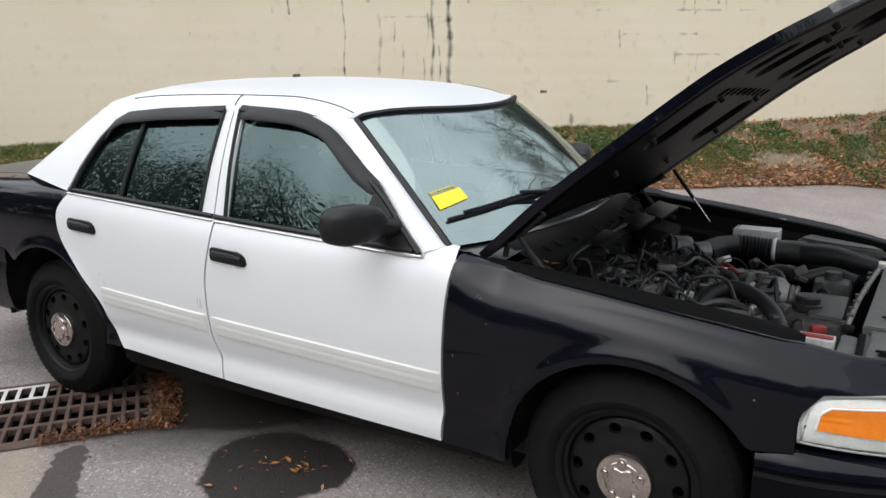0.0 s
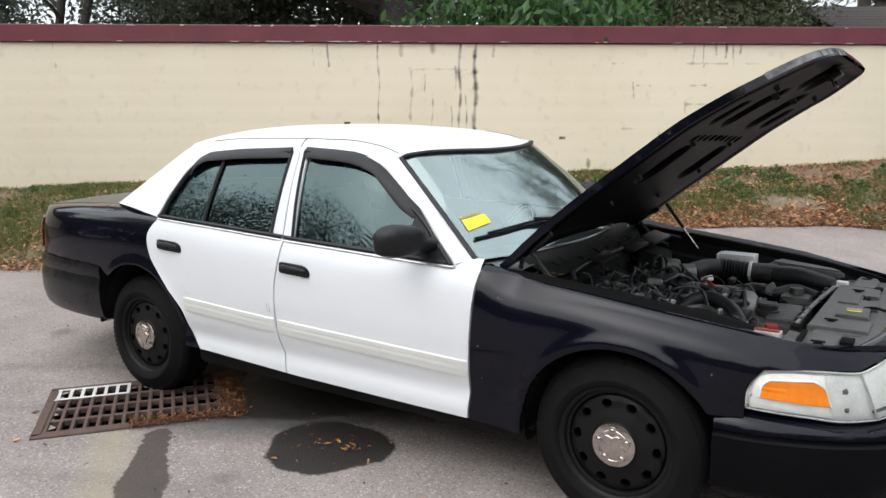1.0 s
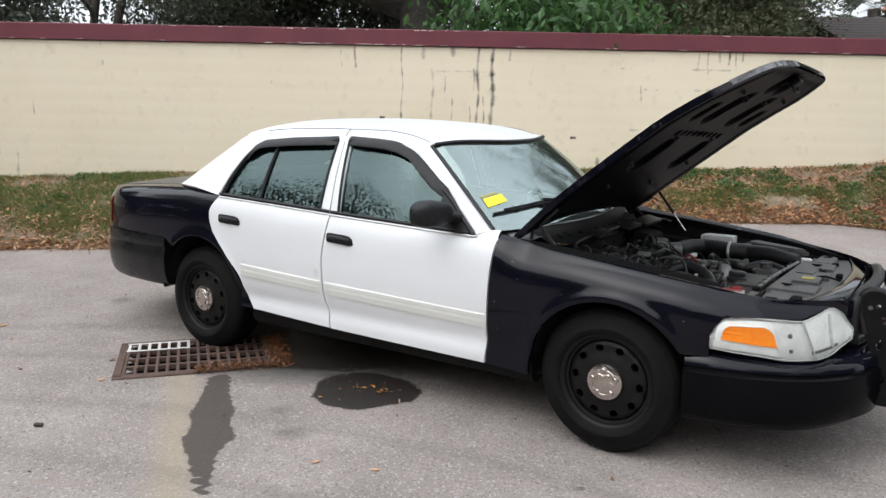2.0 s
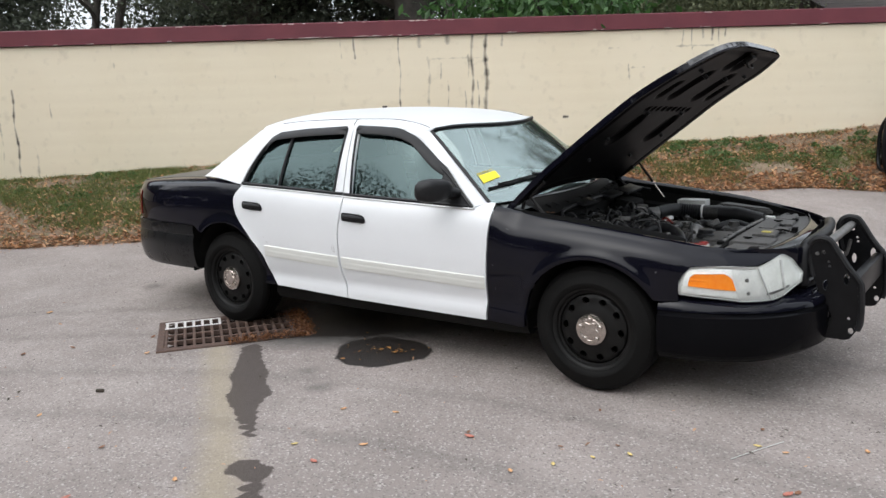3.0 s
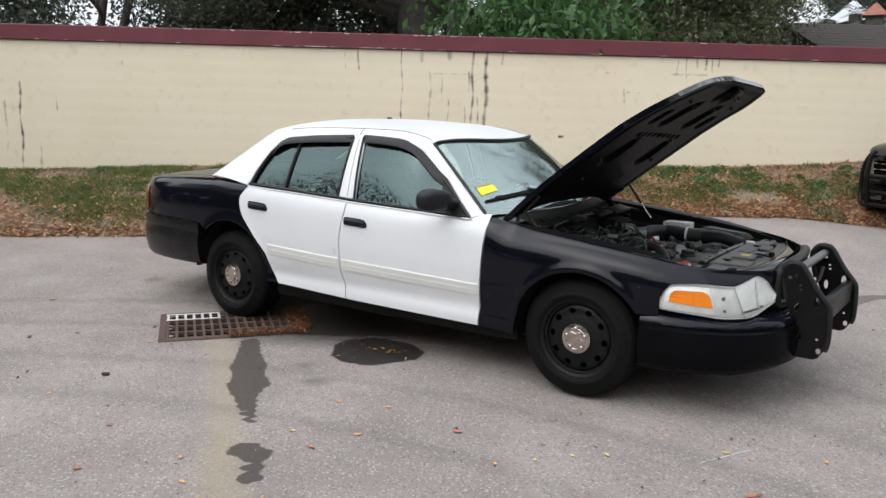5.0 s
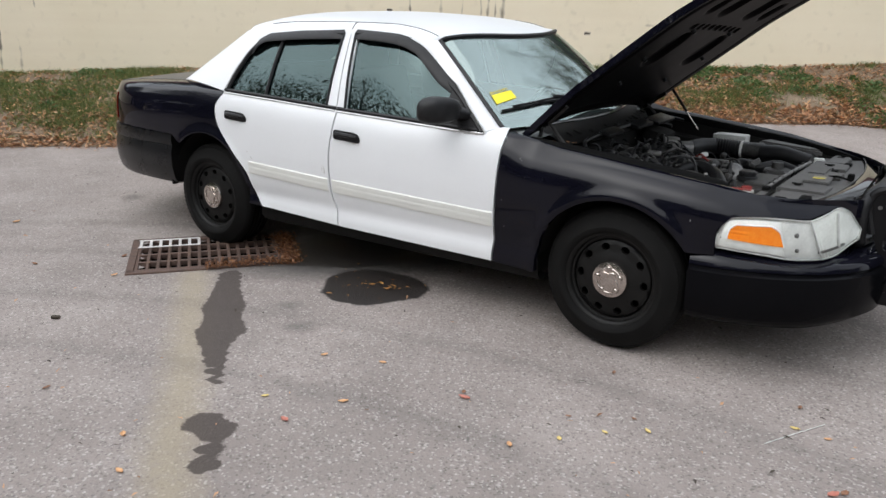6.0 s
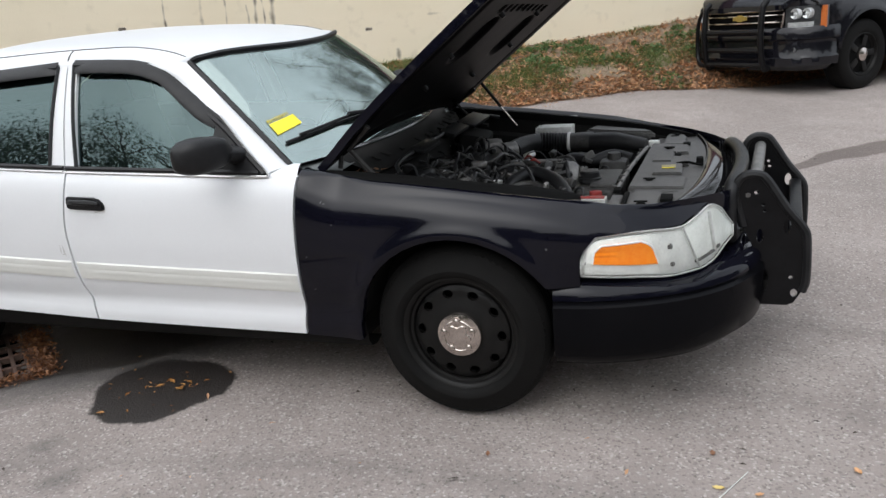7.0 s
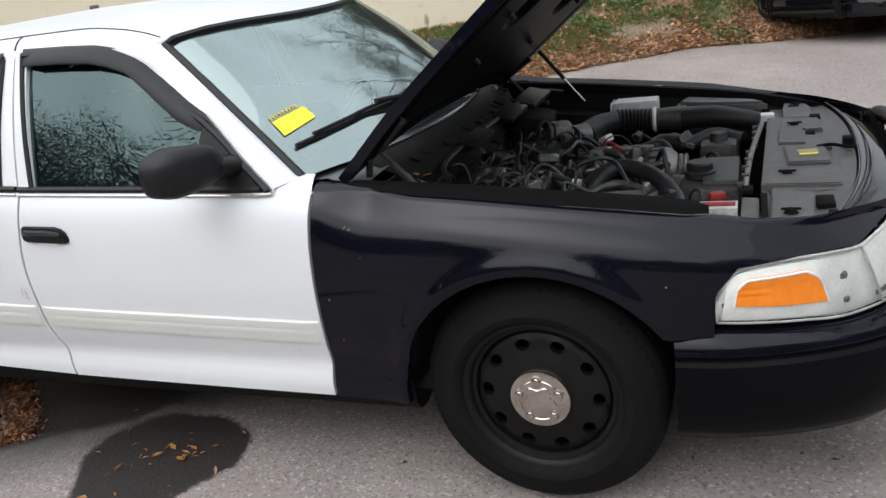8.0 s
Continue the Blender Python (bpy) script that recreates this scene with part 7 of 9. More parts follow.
    slab([(0.61, -0.40), (0.78, -0.40), (0.78, -0.365), (0.60, -0.355)], 0.764, 0.020)
    slab([(0.527, -0.68), (0.575, -0.68), (0.575, -0.46), (0.53, -0.45)], 0.768, 0.040)
    # solid near-black boxes stand for the shade inside the slots
    for x, y, sx, sy in ((0.775, 0.44, 0.035, 0.045), (0.748, -0.085, 0.026, 0.10), (0.745, 0.20, 0.03, 0.05), (0.74, -0.52, 0.045, 0.075), (0.588, -0.56, 0.018, 0.22), (0.755, -0.625, 0.03, 0.05), (0.70, 0.245, 0.07, 0.012), (0.71, 0.62, 0.04, 0.018), (0.545, -0.40, 0.03, 0.05)):
        part("dark_slot", box(bmesh.new(), (x, y, 0.772), (sx, sy, 0.014), 0.003), M_SHADEBLACK, rc)
    for x, y in ((0.652, -0.60), (0.655, -0.26), (0.72, 0.655), (0.70, 0.33)):
        bm = bmesh.new()
        lathe(bm, [(0.001, 0.012), (0.012, 0.011), (0.014, 0.005), (0.019, 0.0)], (x, y, 0.772), "z", 14)
        box(bm, (x, y, 0.782), (0.05, 0.008, 0.006), 0.002)
        part("push_clip", bm, M_SHADEBLACK, rc)
    bm = tube(bmesh.new(), [(0.75, -0.02, 0.785), (0.79, -0.02, 0.79), (0.83, -0.03, 0.785), (0.86, -0.03, 0.78)], 0.006, 6)
    box(bm, (0.845, 0.03, 0.785), (0.03, 0.045, 0.03), 0.006)
    part("hood_latch", bm, M_SHADEBLACK, rc, "black hood latch")
    part("yellow_label", box(bmesh.new(), (0.722, -0.09, 0.7885), (0.058, 0.062, 0.003), 0.001, (0, 0, 4)), mat("faded_yellow_label", (0.22, 0.20, 0.12), (0.34, 0.29, 0.14), 60, 0.6), rc, "faded yellow warning label")
    part("label_stripe", box(bmesh.new(), (0.722, -0.118, 0.7912), (0.05, 0.007, 0.002), 0.0005, (0, 0, 4)), M_YELLOW, rc)
    bm = tube(bmesh.new(), [(0.537, -0.36, 0.762), (0.555, 0.0, 0.768), (0.592, 0.40, 0.770)], 0.009, 7)
    p("radiator_seam", bm, M_ALU, "pale worn radiator seam")
    crnd = random.Random(31)
    for k in range(9):
        y = lerp(-0.34, 0.34, k / 8)
        part("seam_clip", box(bmesh.new(), (0.556 + 0.06 * y + crnd.uniform(-0.01, 0.01), y, 0.768), (0.022, crnd.uniform(0.012, 0.03), 0.016), 0.003), M_ENGINE, rc)
    # white stickers on far apron
    bm = box(bmesh.new(), (0.17, 0.735, 0.872), (0.055, 0.006, 0.02), 0.001, (-10, 2, -3))
    p("paper_label", bm, M_REDWHITE)
    bm = box(bmesh.new(), (-0.42, 0.50, 0.955), (0.09, 0.02, 0.02), 0.005, (10, 20, -50))
    p("bright_bracket", bm, M_CHROME)


push_bumper()
engine_bay()


def lean_car(rise):
    """The lane falls towards the near side, so the car's far side stands higher; the hood hangs level on its one strut."""
    tilt = Matrix(((1, 0, 0, 0), (0, 1, 0, 0), (0, rise, 1, rise * 0.9), (0, 0, 0, 1)))

    def shift(ob):
        if ob.type == "MESH":
            ob.data.transform(tilt)
        for sub in ob.children:
            shift(sub)

    for ob in car.children:
        kind = ob.name.split(".")[0]
        if kind == "wheel":
            ob.matrix_basis = Matrix.Translation((0, 0, rise * (ob.matrix_basis.translation.y + 0.9))) @ ob.matrix_basis
        elif kind == "engine_bay":
            for sub in ob.children:
                if sub.name.split(".")[0] in ("inner_apron", "cowl", "cowl_louvre", "cowl_seal", "vent_strip", "cover_plate", "leaf_debris", "fender_ledge", "radiator_cover", "radiator_seam", "paper_label"):
                    shift(sub)
        elif kind != "hood":
            shift(ob)


lean_car(0.03)


# ---------------------------------------------------------------- drain grate
def drain_grate():
    m = Matrix(((GRATE_U[0], GRATE_V[0], 0, GRATE_O[0]), (GRATE_U[1], GRATE_V[1], 0, GRATE_O[1]), (0, 0, 1, 0.006), (0, 0, 0, 1)))
    g = thing("drain_grate", "rusty iron drain grate with a white-painted corner", "drain grate", m)
    cols, rows_ = 14, 4
    bw = 0.021
    for k in range(cols + 1):
        u = lerp(0.035, GRATE_L - 0.035, k / cols)
        bm = box(bmesh.new(), (u, GRATE_W / 2, -0.016), (bw, GRATE_W - 0.05, 0.036), 0.004, (0, 0, 0), 1)
        part("bar", bm, M_GRATE, g)
    for k in range(rows_ + 1):
        v = lerp(0.035, GRATE_W - 0.035, k / rows_)
        bm = box(bmesh.new(), (GRATE_L / 2, v, -0.014), (GRATE_L - 0.05, 0.026, 0.034), 0.004, (0, 0, 0), 1)
        part("cross_bar", bm, M_GRATE, g)
    # worn white paint on the back left bars
    for k in range(7):
        u = lerp(0.035, GRATE_L - 0.035, k / cols)
        bm = box(bmesh.new(), (u, lerp(0.035, GRATE_W - 0.035, 0.875), 0.0045), (bw * 0.9, 0.16, 0.003), 0.001, (0, 0, 0), 1)
        part("white_paint", bm, M_GRATEW, g, "worn white paint")
    for v in (3, 4):
        bm = box(bmesh.new(), (0.22, lerp(0.035, GRATE_W - 0.035, v / 4), 0.006), (0.40, 0.024, 0.003), 0.001, (0, 0, 0), 1)
        part("white_paint", bm, M_GRATEW, g, "worn white paint")
    for a, b, c, d in ((GRATE_L / 2, 0.0, GRATE_L + 0.05, 0.05), (GRATE_L / 2, GRATE_W, GRATE_L + 0.05, 0.05), (0.0, GRATE_W / 2, 0.05, GRATE_W), (GRATE_L, GRATE_W / 2, 0.05, GRATE_W)):
        bm = box(bmesh.new(), (a, b, -0.012), (c, d, 0.032), 0.005, (0, 0, 0), 1)
        part("frame", bm, M_GRATE, g)
    bm = bmesh.new()
    rws = [[(0.02, 0.02, -0.02), (GRATE_L - 0.02, 0.02, -0.02), (GRATE_L - 0.02, GRATE_W - 0.02, -0.02), (0.02, GRATE_W - 0.02, -0.02)], [(0.02, 0.02, -0.6), (GRATE_L - 0.02, 0.02, -0.6), (GRATE_L - 0.02, GRATE_W - 0.02, -0.6), (0.02, GRATE_W - 0.02, -0.6)]]
    sheet(bm, rws, close=True)
    bm.verts.ensure_lookup_table()
    bm.faces.new(bm.verts[4:8])
    part("catch_pit", bm, M_UNDER, g, "dark brick catch pit")


drain_grate()


# ---------------------------------------------------------------- parked patrol truck
M_SUV_BLACK = mat("dusty_black_paint", (0.004, 0.004, 0.006), (0.010, 0.010, 0.013), 4, 0.07, bump=0.03, fine=9, spec=0.40)
M_SUV_BOWL = mat("dim_lamp_reflector", (0.45, 0.46, 0.46), (0.80, 0.82, 0.82), 30, 0.2, metal=0.5)
M_SUV_FOG = mat("dull_fog_lens", (0.05, 0.05, 0.052), (0.14, 0.14, 0.14), 40, 0.3)


def patrol_suv():
    at = pose(1.84, 7.56, 0.24, 0, 0, 225.3)
    suv = thing("police_suv", "black and white four-wheel-drive patrol wagon with a push guard", "car", at)
    hw = curve((1.0, 0.9, 0.7, 0.45, 0.0, -0.8, -3.9, -4.15), (0.70, 0.84, 0.94, 0.97, 0.98, 0.98, 0.92, 0.84))

    def sy(x, z):
        t = smooth((z - 0.85) / 0.35)
        y = hw(x) - 0.05 * t * t - 0.03 * smooth((z - 1.1) / 0.15) - 0.04 * smooth((0.5 - z) / 0.3)
        for cx in (0.0, -2.95):
            r = math.hypot(x - cx, z - 0.42)
            if z > 0.4:
                y += 0.025 * math.exp(-((r - 0.50) / 0.07) ** 2)
        return y

    def side(name, low, high, sg, material, label, nv=14, caps=()):
        rows = [[(lerp(a[0], b[0], v), sg * sy(lerp(a[0], b[0], v), lerp(a[1], b[1], v)), lerp(a[1], b[1], v)) for a, b in zip(low, high)] for v in np.linspace(0, 1, nv)]
        for f, rise in caps:
            rows.append([(b[0], sg * sy(b[0], b[1]) * (1 - f), b[1] + rise) for b in high])
        return part(name, sheet(bmesh.new(), rows, flange=(0, -sg * 0.03, 0)), material, suv, label)

    hood_z = curve((1.0, 0.93, 0.8, 0.6, 0.2, -0.35, -0.75), (1.045, 1.12, 1.175, 1.225, 1.30, 1.385, 1.42))
    for sg in (-1, 1):
        low = [(-0.62, 0.42), (-0.57, 0.42), (-0.50, 0.42)] + arch(0, 0.42, 0.49, 180, 10, 20) + [(0.52, 0.62), (0.70, 0.72), (0.72, 0.80), (0.73, 0.98)]
        high = resample([(-0.62, hood_z(-0.62) - 0.05), (0.60, hood_z(0.6) - 0.05), (0.76, 1.03)], len(low))
        side("front_fender", low, high, sg, M_SUV_BLACK, "glossy black front fender", caps=((0.02, 0.02), (0.06, 0.038), (0.12, 0.046)))
        lowd = [(x, 0.40) for x in np.linspace(-1.65, -0.63, 14)]
        highd = [(x, 1.32) for x in np.linspace(-1.65, -0.63, 14)]
        dr = side("front_door", lowd, highd, sg, M_WHITE, "white front door with an agency mark")
        side("rear_door", [(x, 0.40) for x in np.linspace(-2.46, -1.66, 12)], [(x, 1.32) for x in np.linspace(-2.62, -1.66, 12)], sg, M_WHITE, "white rear door")
        lq = [(-2.47, 0.42)] + arch(-2.95, 0.42, 0.49, 8, 172, 16) + [(-3.5, 0.42), (-4.1, 0.42)]
        hq = resample([(-2.63, 1.32), (-4.1, 1.32)], len(lq))
        side("rear_quarter", lq, hq, sg, M_SUV_BLACK, "black rear quarter")
        # glasshouse side and running board
        rows = [[(lerp(a, b, v), sg * lerp(0.94, 0.78, v), lerp(1.32, 1.95, v)) for a, b in ((-0.65, -1.30), (-1.65, -1.70), (-2.6, -2.6), (-4.05, -3.85))] for v in np.linspace(0, 1, 6)]
        part("side_glass", sheet(bmesh.new(), rows), M_GLASS_S, suv, "tinted side glass", facing=(0, sg, 0))
        part("running_board", box(bmesh.new(), (-1.48, sg * 1.0, 0.37), (1.9, 0.14, 0.05), 0.02), M_PLASTIC, suv, "black running board")
        bm = box(bmesh.new(), (-0.92, sg * 1.03, 1.52), (0.12, 0.17, 0.16), 0.05, (0, 0, 0), 3)
        part("door_mirror", bm, M_PLASTIC, suv)
        # headlamp
        rows = [[(lerp(0.93, 0.69, u), sg * lerp(0.60, 0.955, u), z) for u in np.linspace(0, 1, 10)] for z in np.linspace(0.765, 1.015, 6)]
        hl = part("headlamp", sheet(bmesh.new(), rows, flange=(-0.03, 0, 0)), mat("smoked_lamp_lens", (0.03, 0.033, 0.035), (0.06, 0.06, 0.06), 18, 0.12, coat=1.0), suv, "clear headlamp in a dark housing")
        for u, z, r in ((0.26, 0.935, 0.056), (0.55, 0.935, 0.056)):
            c = (lerp(0.93, 0.69, u) + 0.004, sg * lerp(0.60, 0.955, u), z)
            bm = lathe(bmesh.new(), [(0.001, 0.030), (0.016, 0.026), (0.018, 0.008), (0.036, 0.013), (r - 0.006, 0.027), (r, 0.029), (r + 0.003, 0.02), (r + 0.003, -0.03)], c, "x", 20)
            part("lamp_bowl", bm, M_SUV_BOWL, hl)
        rows = [[(lerp(0.93, 0.69, u) + 0.012, sg * lerp(0.60, 0.955, u), z) for u in np.linspace(0.08, 0.70, 8)] for z in (0.79, 0.842)]
        part("lower_reflector", sheet(bmesh.new(), rows, flange=(-0.01, 0, 0)), M_SUV_BOWL, hl)
        rows = [[(lerp(0.93, 0.69, u) + 0.012, sg * (lerp(0.60, 0.955, u) + 0.014), z) for u in np.linspace(0.85, 0.985, 4)] for z in np.linspace(0.775, 1.01, 4)]
        part("marker_lens", sheet(bmesh.new(), rows, flange=(-0.01, 0, 0)), mat("orange_marker", (0.40, 0.10, 0.02), (0.52, 0.15, 0.04), 30, 0.25, coat=0.5), hl, "orange side marker")
        rows = []
        for f in np.linspace(0, 1, 6):
            row = []
            for u in np.linspace(0, 1, 12):
                x = lerp(0.985, 0.52, u)
                inner = Vector((x, sg * (min(0.90, sy(x, hood_z(x)) - 0.085) - 0.03), hood_z(x) - 0.012))
                outer = Vector((lerp(0.935, 0.62, u), sg * lerp(0.60, 0.955, u), 1.018 + 0.14 * max(0.0, u - 0.55)))
                row.append(inner.lerp(outer, f) + Vector((0, 0, 0.02 * math.sin(math.pi * f))))
            rows.append(row)
        part("lamp_brow", sheet(bmesh.new(), rows, flange=(0, 0, -0.02)), M_SUV_BLACK, suv, "black bodywork over the headlamp")
        bm = lathe(bmesh.new(), [(0.001, 0.006), (0.03, 0.01), (0.036, 0.0)], (0.925, sg * 0.72, 0.54), "x", 18)
        part("fog_lamp", bm, M_SUV_FOG, suv)
        for wx in (0.0, -2.95):
            R = 0.405
            w = part("wheel", lathe(bmesh.new(), [(0.225, 0.03), (0.24, 0.0), (0.25, 0.005), (0.25, 0.03), (0.21, 0.05), (0.205, 0.2)], (0, 0, 0), "y", 40), M_STEEL, suv, "black steel wheel")
            pr = [(0.24, 0.01), (0.27, -0.012), (0.32, -0.014), (0.37, -0.002), (R - 0.012, 0.012), (R, 0.035), (R, 0.23), (R - 0.02, 0.25), (0.30, 0.27), (0.24, 0.25)]
            part("tyre", lathe(bmesh.new(), pr, (0, 0, 0), "y", 48), M_RUBBER, w)
            # disc in near-black, so the gaps between spokes carry painted shade
            bm = bmesh.new()
            lathe(bm, [(0.0, 0.03), (0.10, 0.028), (0.14, 0.05), (0.225, 0.06)], (0, 0, 0), "y", 40)
            part("wheel_disc", bm, M_SHADEBLACK, w)
            for k in range(5):
                a = 360 * k / 5
                m = pose(0, 0, 0, 0, a, 0)
                bm = bmesh.new()
                box(bm, (0, 0, 0), (0.075, 0.03, 0.13), 0.015)
                bmesh.ops.transform(bm, matrix=m @ Matrix.Translation((0, 0.035, 0.155)), verts=bm.verts)
                part("spoke", bm, M_STEEL, w)
            bm = lathe(bmesh.new(), [(0.001, -0.012), (0.03, -0.012), (0.055, 0.0), (0.075, 0.005), (0.08, 0.03)], (0, 0, 0), "y", 26)
            part("centre_cap", bm, M_CHROME, w, "chrome centre cap")
            w.matrix_basis = pose(wx, sg * 0.93, R, 0, 14, 0 if sg < 0 else 180)
            rows = [[(wx + 0.50 * math.cos(radians(a)), sg * y, 0.42 + 0.50 * math.sin(radians(a))) for a in np.linspace(0, 180, 20)] for y in (0.985, 0.6)]
            part("wheel_well", sheet(bmesh.new(), rows), M_UNDER, suv)
    # agency mark on the door that shows: a round seal and the two letters in view
    y0 = sy(-0.95, 1.0) + 0.006
    bm = bmesh.new()
    lathe(bm, [(0.001, 0.004), (0.085, 0.004), (0.085, 0.0)], (-0.75, y0, 1.0), "y", 28)
    part("agency_seal", bm, mat("olive_seal", (0.16, 0.13, 0.03), (0.26, 0.2, 0.06), 50, 0.5), suv, "round olive agency seal")
    bm = bmesh.new()
    lathe(bm, [(0.001, 0.007), (0.05, 0.007), (0.05, 0.004)], (-0.75, y0, 1.0), "y", 24)
    part("seal_centre", bm, mat("grey_seal", (0.2, 0.22, 0.2), (0.3, 0.3, 0.25), 60, 0.5), suv)
    txt = bpy.data.curves.new("lettering", "FONT")
    txt.body, txt.size, txt.extrude, txt.shear, txt.offset = "DA", 0.215, 0.003, 0.15, 0.006
    lo = new("door_lettering", txt)
    lo.parent = suv
    lo.matrix_basis = Matrix(((-1, 0, 0, -0.86), (0, 0, 1, y0 + 0.001), (0, 1, 0, 0.92), (0, 0, 0, 1)))
    dg = bpy.context.evaluated_depsgraph_get()
    lm = bpy.data.meshes.new_from_object(lo.evaluated_get(dg))
    lm.materials.clear()
    lm.materials.append(mat("brown_lettering", (0.03, 0.018, 0.012), (0.05, 0.03, 0.02), 40, 0.5))
    lob = new("lettering", lm)
    lob.parent, lob.matrix_basis = suv, lo.matrix_basis.copy()
    tagged(lob, "dark italic door lettering")
    bpy.data.objects.remove(lo)
    # hood, grille, bumper, guard
    rows = []
    for x in np.linspace(0.995, -0.60, 26):
        w_ = min(0.90, sy(x, hood_z(x)) - 0.085)
        rows.append([(x, y, hood_z(x) - 0.004 + 0.03 * (1 - (y / w_) ** 2) * smooth((1.0 - x) / 0.25) + 0.018 * (smooth((abs(y) - 0.32) / 0.08) - smooth((abs(y) - 0.62) / 0.1)) * smooth((0.9 - x) / 0.3)) for y in np.linspace(-w_, w_, 25)])
    part("hood", sheet(bmesh.new(), rows, flange=(0, 0, -0.06)), M_SUV_BLACK, suv, "glossy black hood")
    rows = [[(0.97 - 0.06 * (y / 0.6) ** 2 - dx, y, z) for y in np.linspace(-0.62, 0.62, 12)] for dx, z in ((0.05, 1.0), (0.0, 0.965), (0.03, 0.60))]
    gr = part("grille", sheet(bmesh.new(), rows), M_SHADEBLACK, suv, "black grille with chrome bars")
    for z in (0.985, 0.935, 0.855, 0.70):
        bm = tube(bmesh.new(), [(0.99 - 0.06 * (y / 0.6) ** 2, y, z) for y in (-0.58, -0.3, 0, 0.3, 0.58)], 0.012, 8)
        part("chrome_bar", bm, M_CHROME, gr)
    for y in (-0.58, 0.58):
        bm = tube(bmesh.new(), [(0.935, y, 0.96), (0.94, y * 0.97, 0.80), (0.94, y * 0.9, 0.73)], 0.012, 8)
        part("chrome_bar", bm, M_CHROME, gr)
    bm = prism(bmesh.new(), [(-0.11, -0.022), (-0.035, -0.022), (-0.035, -0.04), (0.035, -0.04), (0.035, -0.022), (0.11, -0.022), (0.10, 0.022), (0.035, 0.022), (0.035, 0.04), (-0.035, 0.04), (-0.035, 0.022), (-0.10, 0.022)], 0.015, Matrix(((0, 0, 1, 1.0), (1, 0, 0, 0), (0, 1, 0, 0.915), (0, 0, 0, 1))), 0.004)
    part("gold_emblem", bm, mat("gold_emblem_metal", (0.34, 0.24, 0.06), (0.5, 0.36, 0.10), 40, 0.3, metal=0.6), gr, "gold emblem plate")
    path = mirror_path([(0.50, -0.985), (0.66, -0.97), (0.82, -0.90), (0.95, -0.74), (1.0, -0.5), (1.03, 0)])
    sec = [(-0.08, 0.80), (-0.01, 0.79), (0.008, 0.76), (0.008, 0.66), (-0.015, 0.64), (-0.02, 0.48), (0.0, 0.45), (-0.01, 0.36), (-0.10, 0.30)]
    part("front_bumper", sheet(bmesh.new(), plan_loft(path, sec)), M_SUV_BLACK, suv, "glossy black front bumper")
    gd = new("push_guard")
    gd.parent = suv
    tagged(gd, "black tubular push guard")
    for y in (-0.44, 0.44):
        bm = tube(bmesh.new(), [(1.0, y, 0.34), (1.08, y, 0.36), (1.14, y, 0.66), (1.12, y, 1.0), (1.10, y, 1.06), (1.05, y, 1.10)], 0.035, 10)
        part("upright", bm, M_GUARD, gd)
    for z, x in ((0.76, 1.12), (0.55, 1.10), (0.38, 1.09)):
        bm = tube(bmesh.new(), [(x, -0.44, z), (x + 0.01, 0, z), (x, 0.44, z)], 0.028, 8)
        part("cross_tube", bm, M_GUARD, gd)
    bm = tube(bmesh.new(), [(1.09, -0.44, 0.36), (1.07, -0.56, 0.37), (1.04, -0.645, 0.43), (1.02, -0.68, 0.55), (1.02, -0.68, 0.78), (1.02, -0.65, 0.92), (1.03, -0.58, 1.02), (1.07, -0.47, 1.07)], 0.026, 8)
    part("wing_tube", bm, M_GUARD, gd)
    # body fill, windscreen, roof
    bm = bmesh.new()
    box(bm, (-2.35, 0, 0.72), (3.3, 1.80, 0.8), 0.06)
    box(bm, (0.1, 0, 0.72), (1.5, 1.12, 0.66), 0.05)
    box(bm, (-1.5, 0, 0.42), (4.8, 1.2, 0.25), 0.05)
    part("body_shell", bm, M_UNDER, suv)
    rows = [[(lerp(-0.55, -1.26, v) - 0.12 * (y / 0.8) ** 2, y * lerp(1.12, 0.95, v), lerp(1.385, 1.95, v)) for y in np.linspace(-0.80, 0.80, 12)] for v in np.linspace(0, 1, 6)]
    part("windscreen", sheet(bmesh.new(), rows), M_GLASS_W, suv, "clear windscreen", facing=(1, 0, 1))
    rows = [[(x, y, 1.97 + 0.05 * (1 - (y / 0.78) ** 2)) for y in np.linspace(-0.78, 0.78, 10)] for x in np.linspace(-1.25, -3.9, 10)]
    part("roof", sheet(bmesh.new(), rows, flange=(0, 0, -0.04)), M_WHITE, suv, "white roof panel")
    part("roof_header", tube(bmesh.new(), [(-1.22 - 0.12 * (y / 0.8) ** 2, y * 0.97, 1.965 + 0.03 * (1 - (y / 0.8) ** 2)) for y in np.linspace(-0.80, 0.80, 10)], 0.035, 8, 2), M_SUV_BLACK, suv, "black roof header")
    for y in (-0.05, 0.62):
        bm = tube(bmesh.new(), [(-0.54, y, 1.405), (-0.61, y - 0.3, 1.455), (-0.65, y - 0.5, 1.465)], 0.012, 6)
        part("wiper", bm, M_PLASTIC, suv)
    part("cowl", box(bmesh.new(), (-0.57, 0, 1.37), (0.14, 1.6, 0.05), 0.02), M_PLASTIC, suv)
    return suv


patrol_suv()


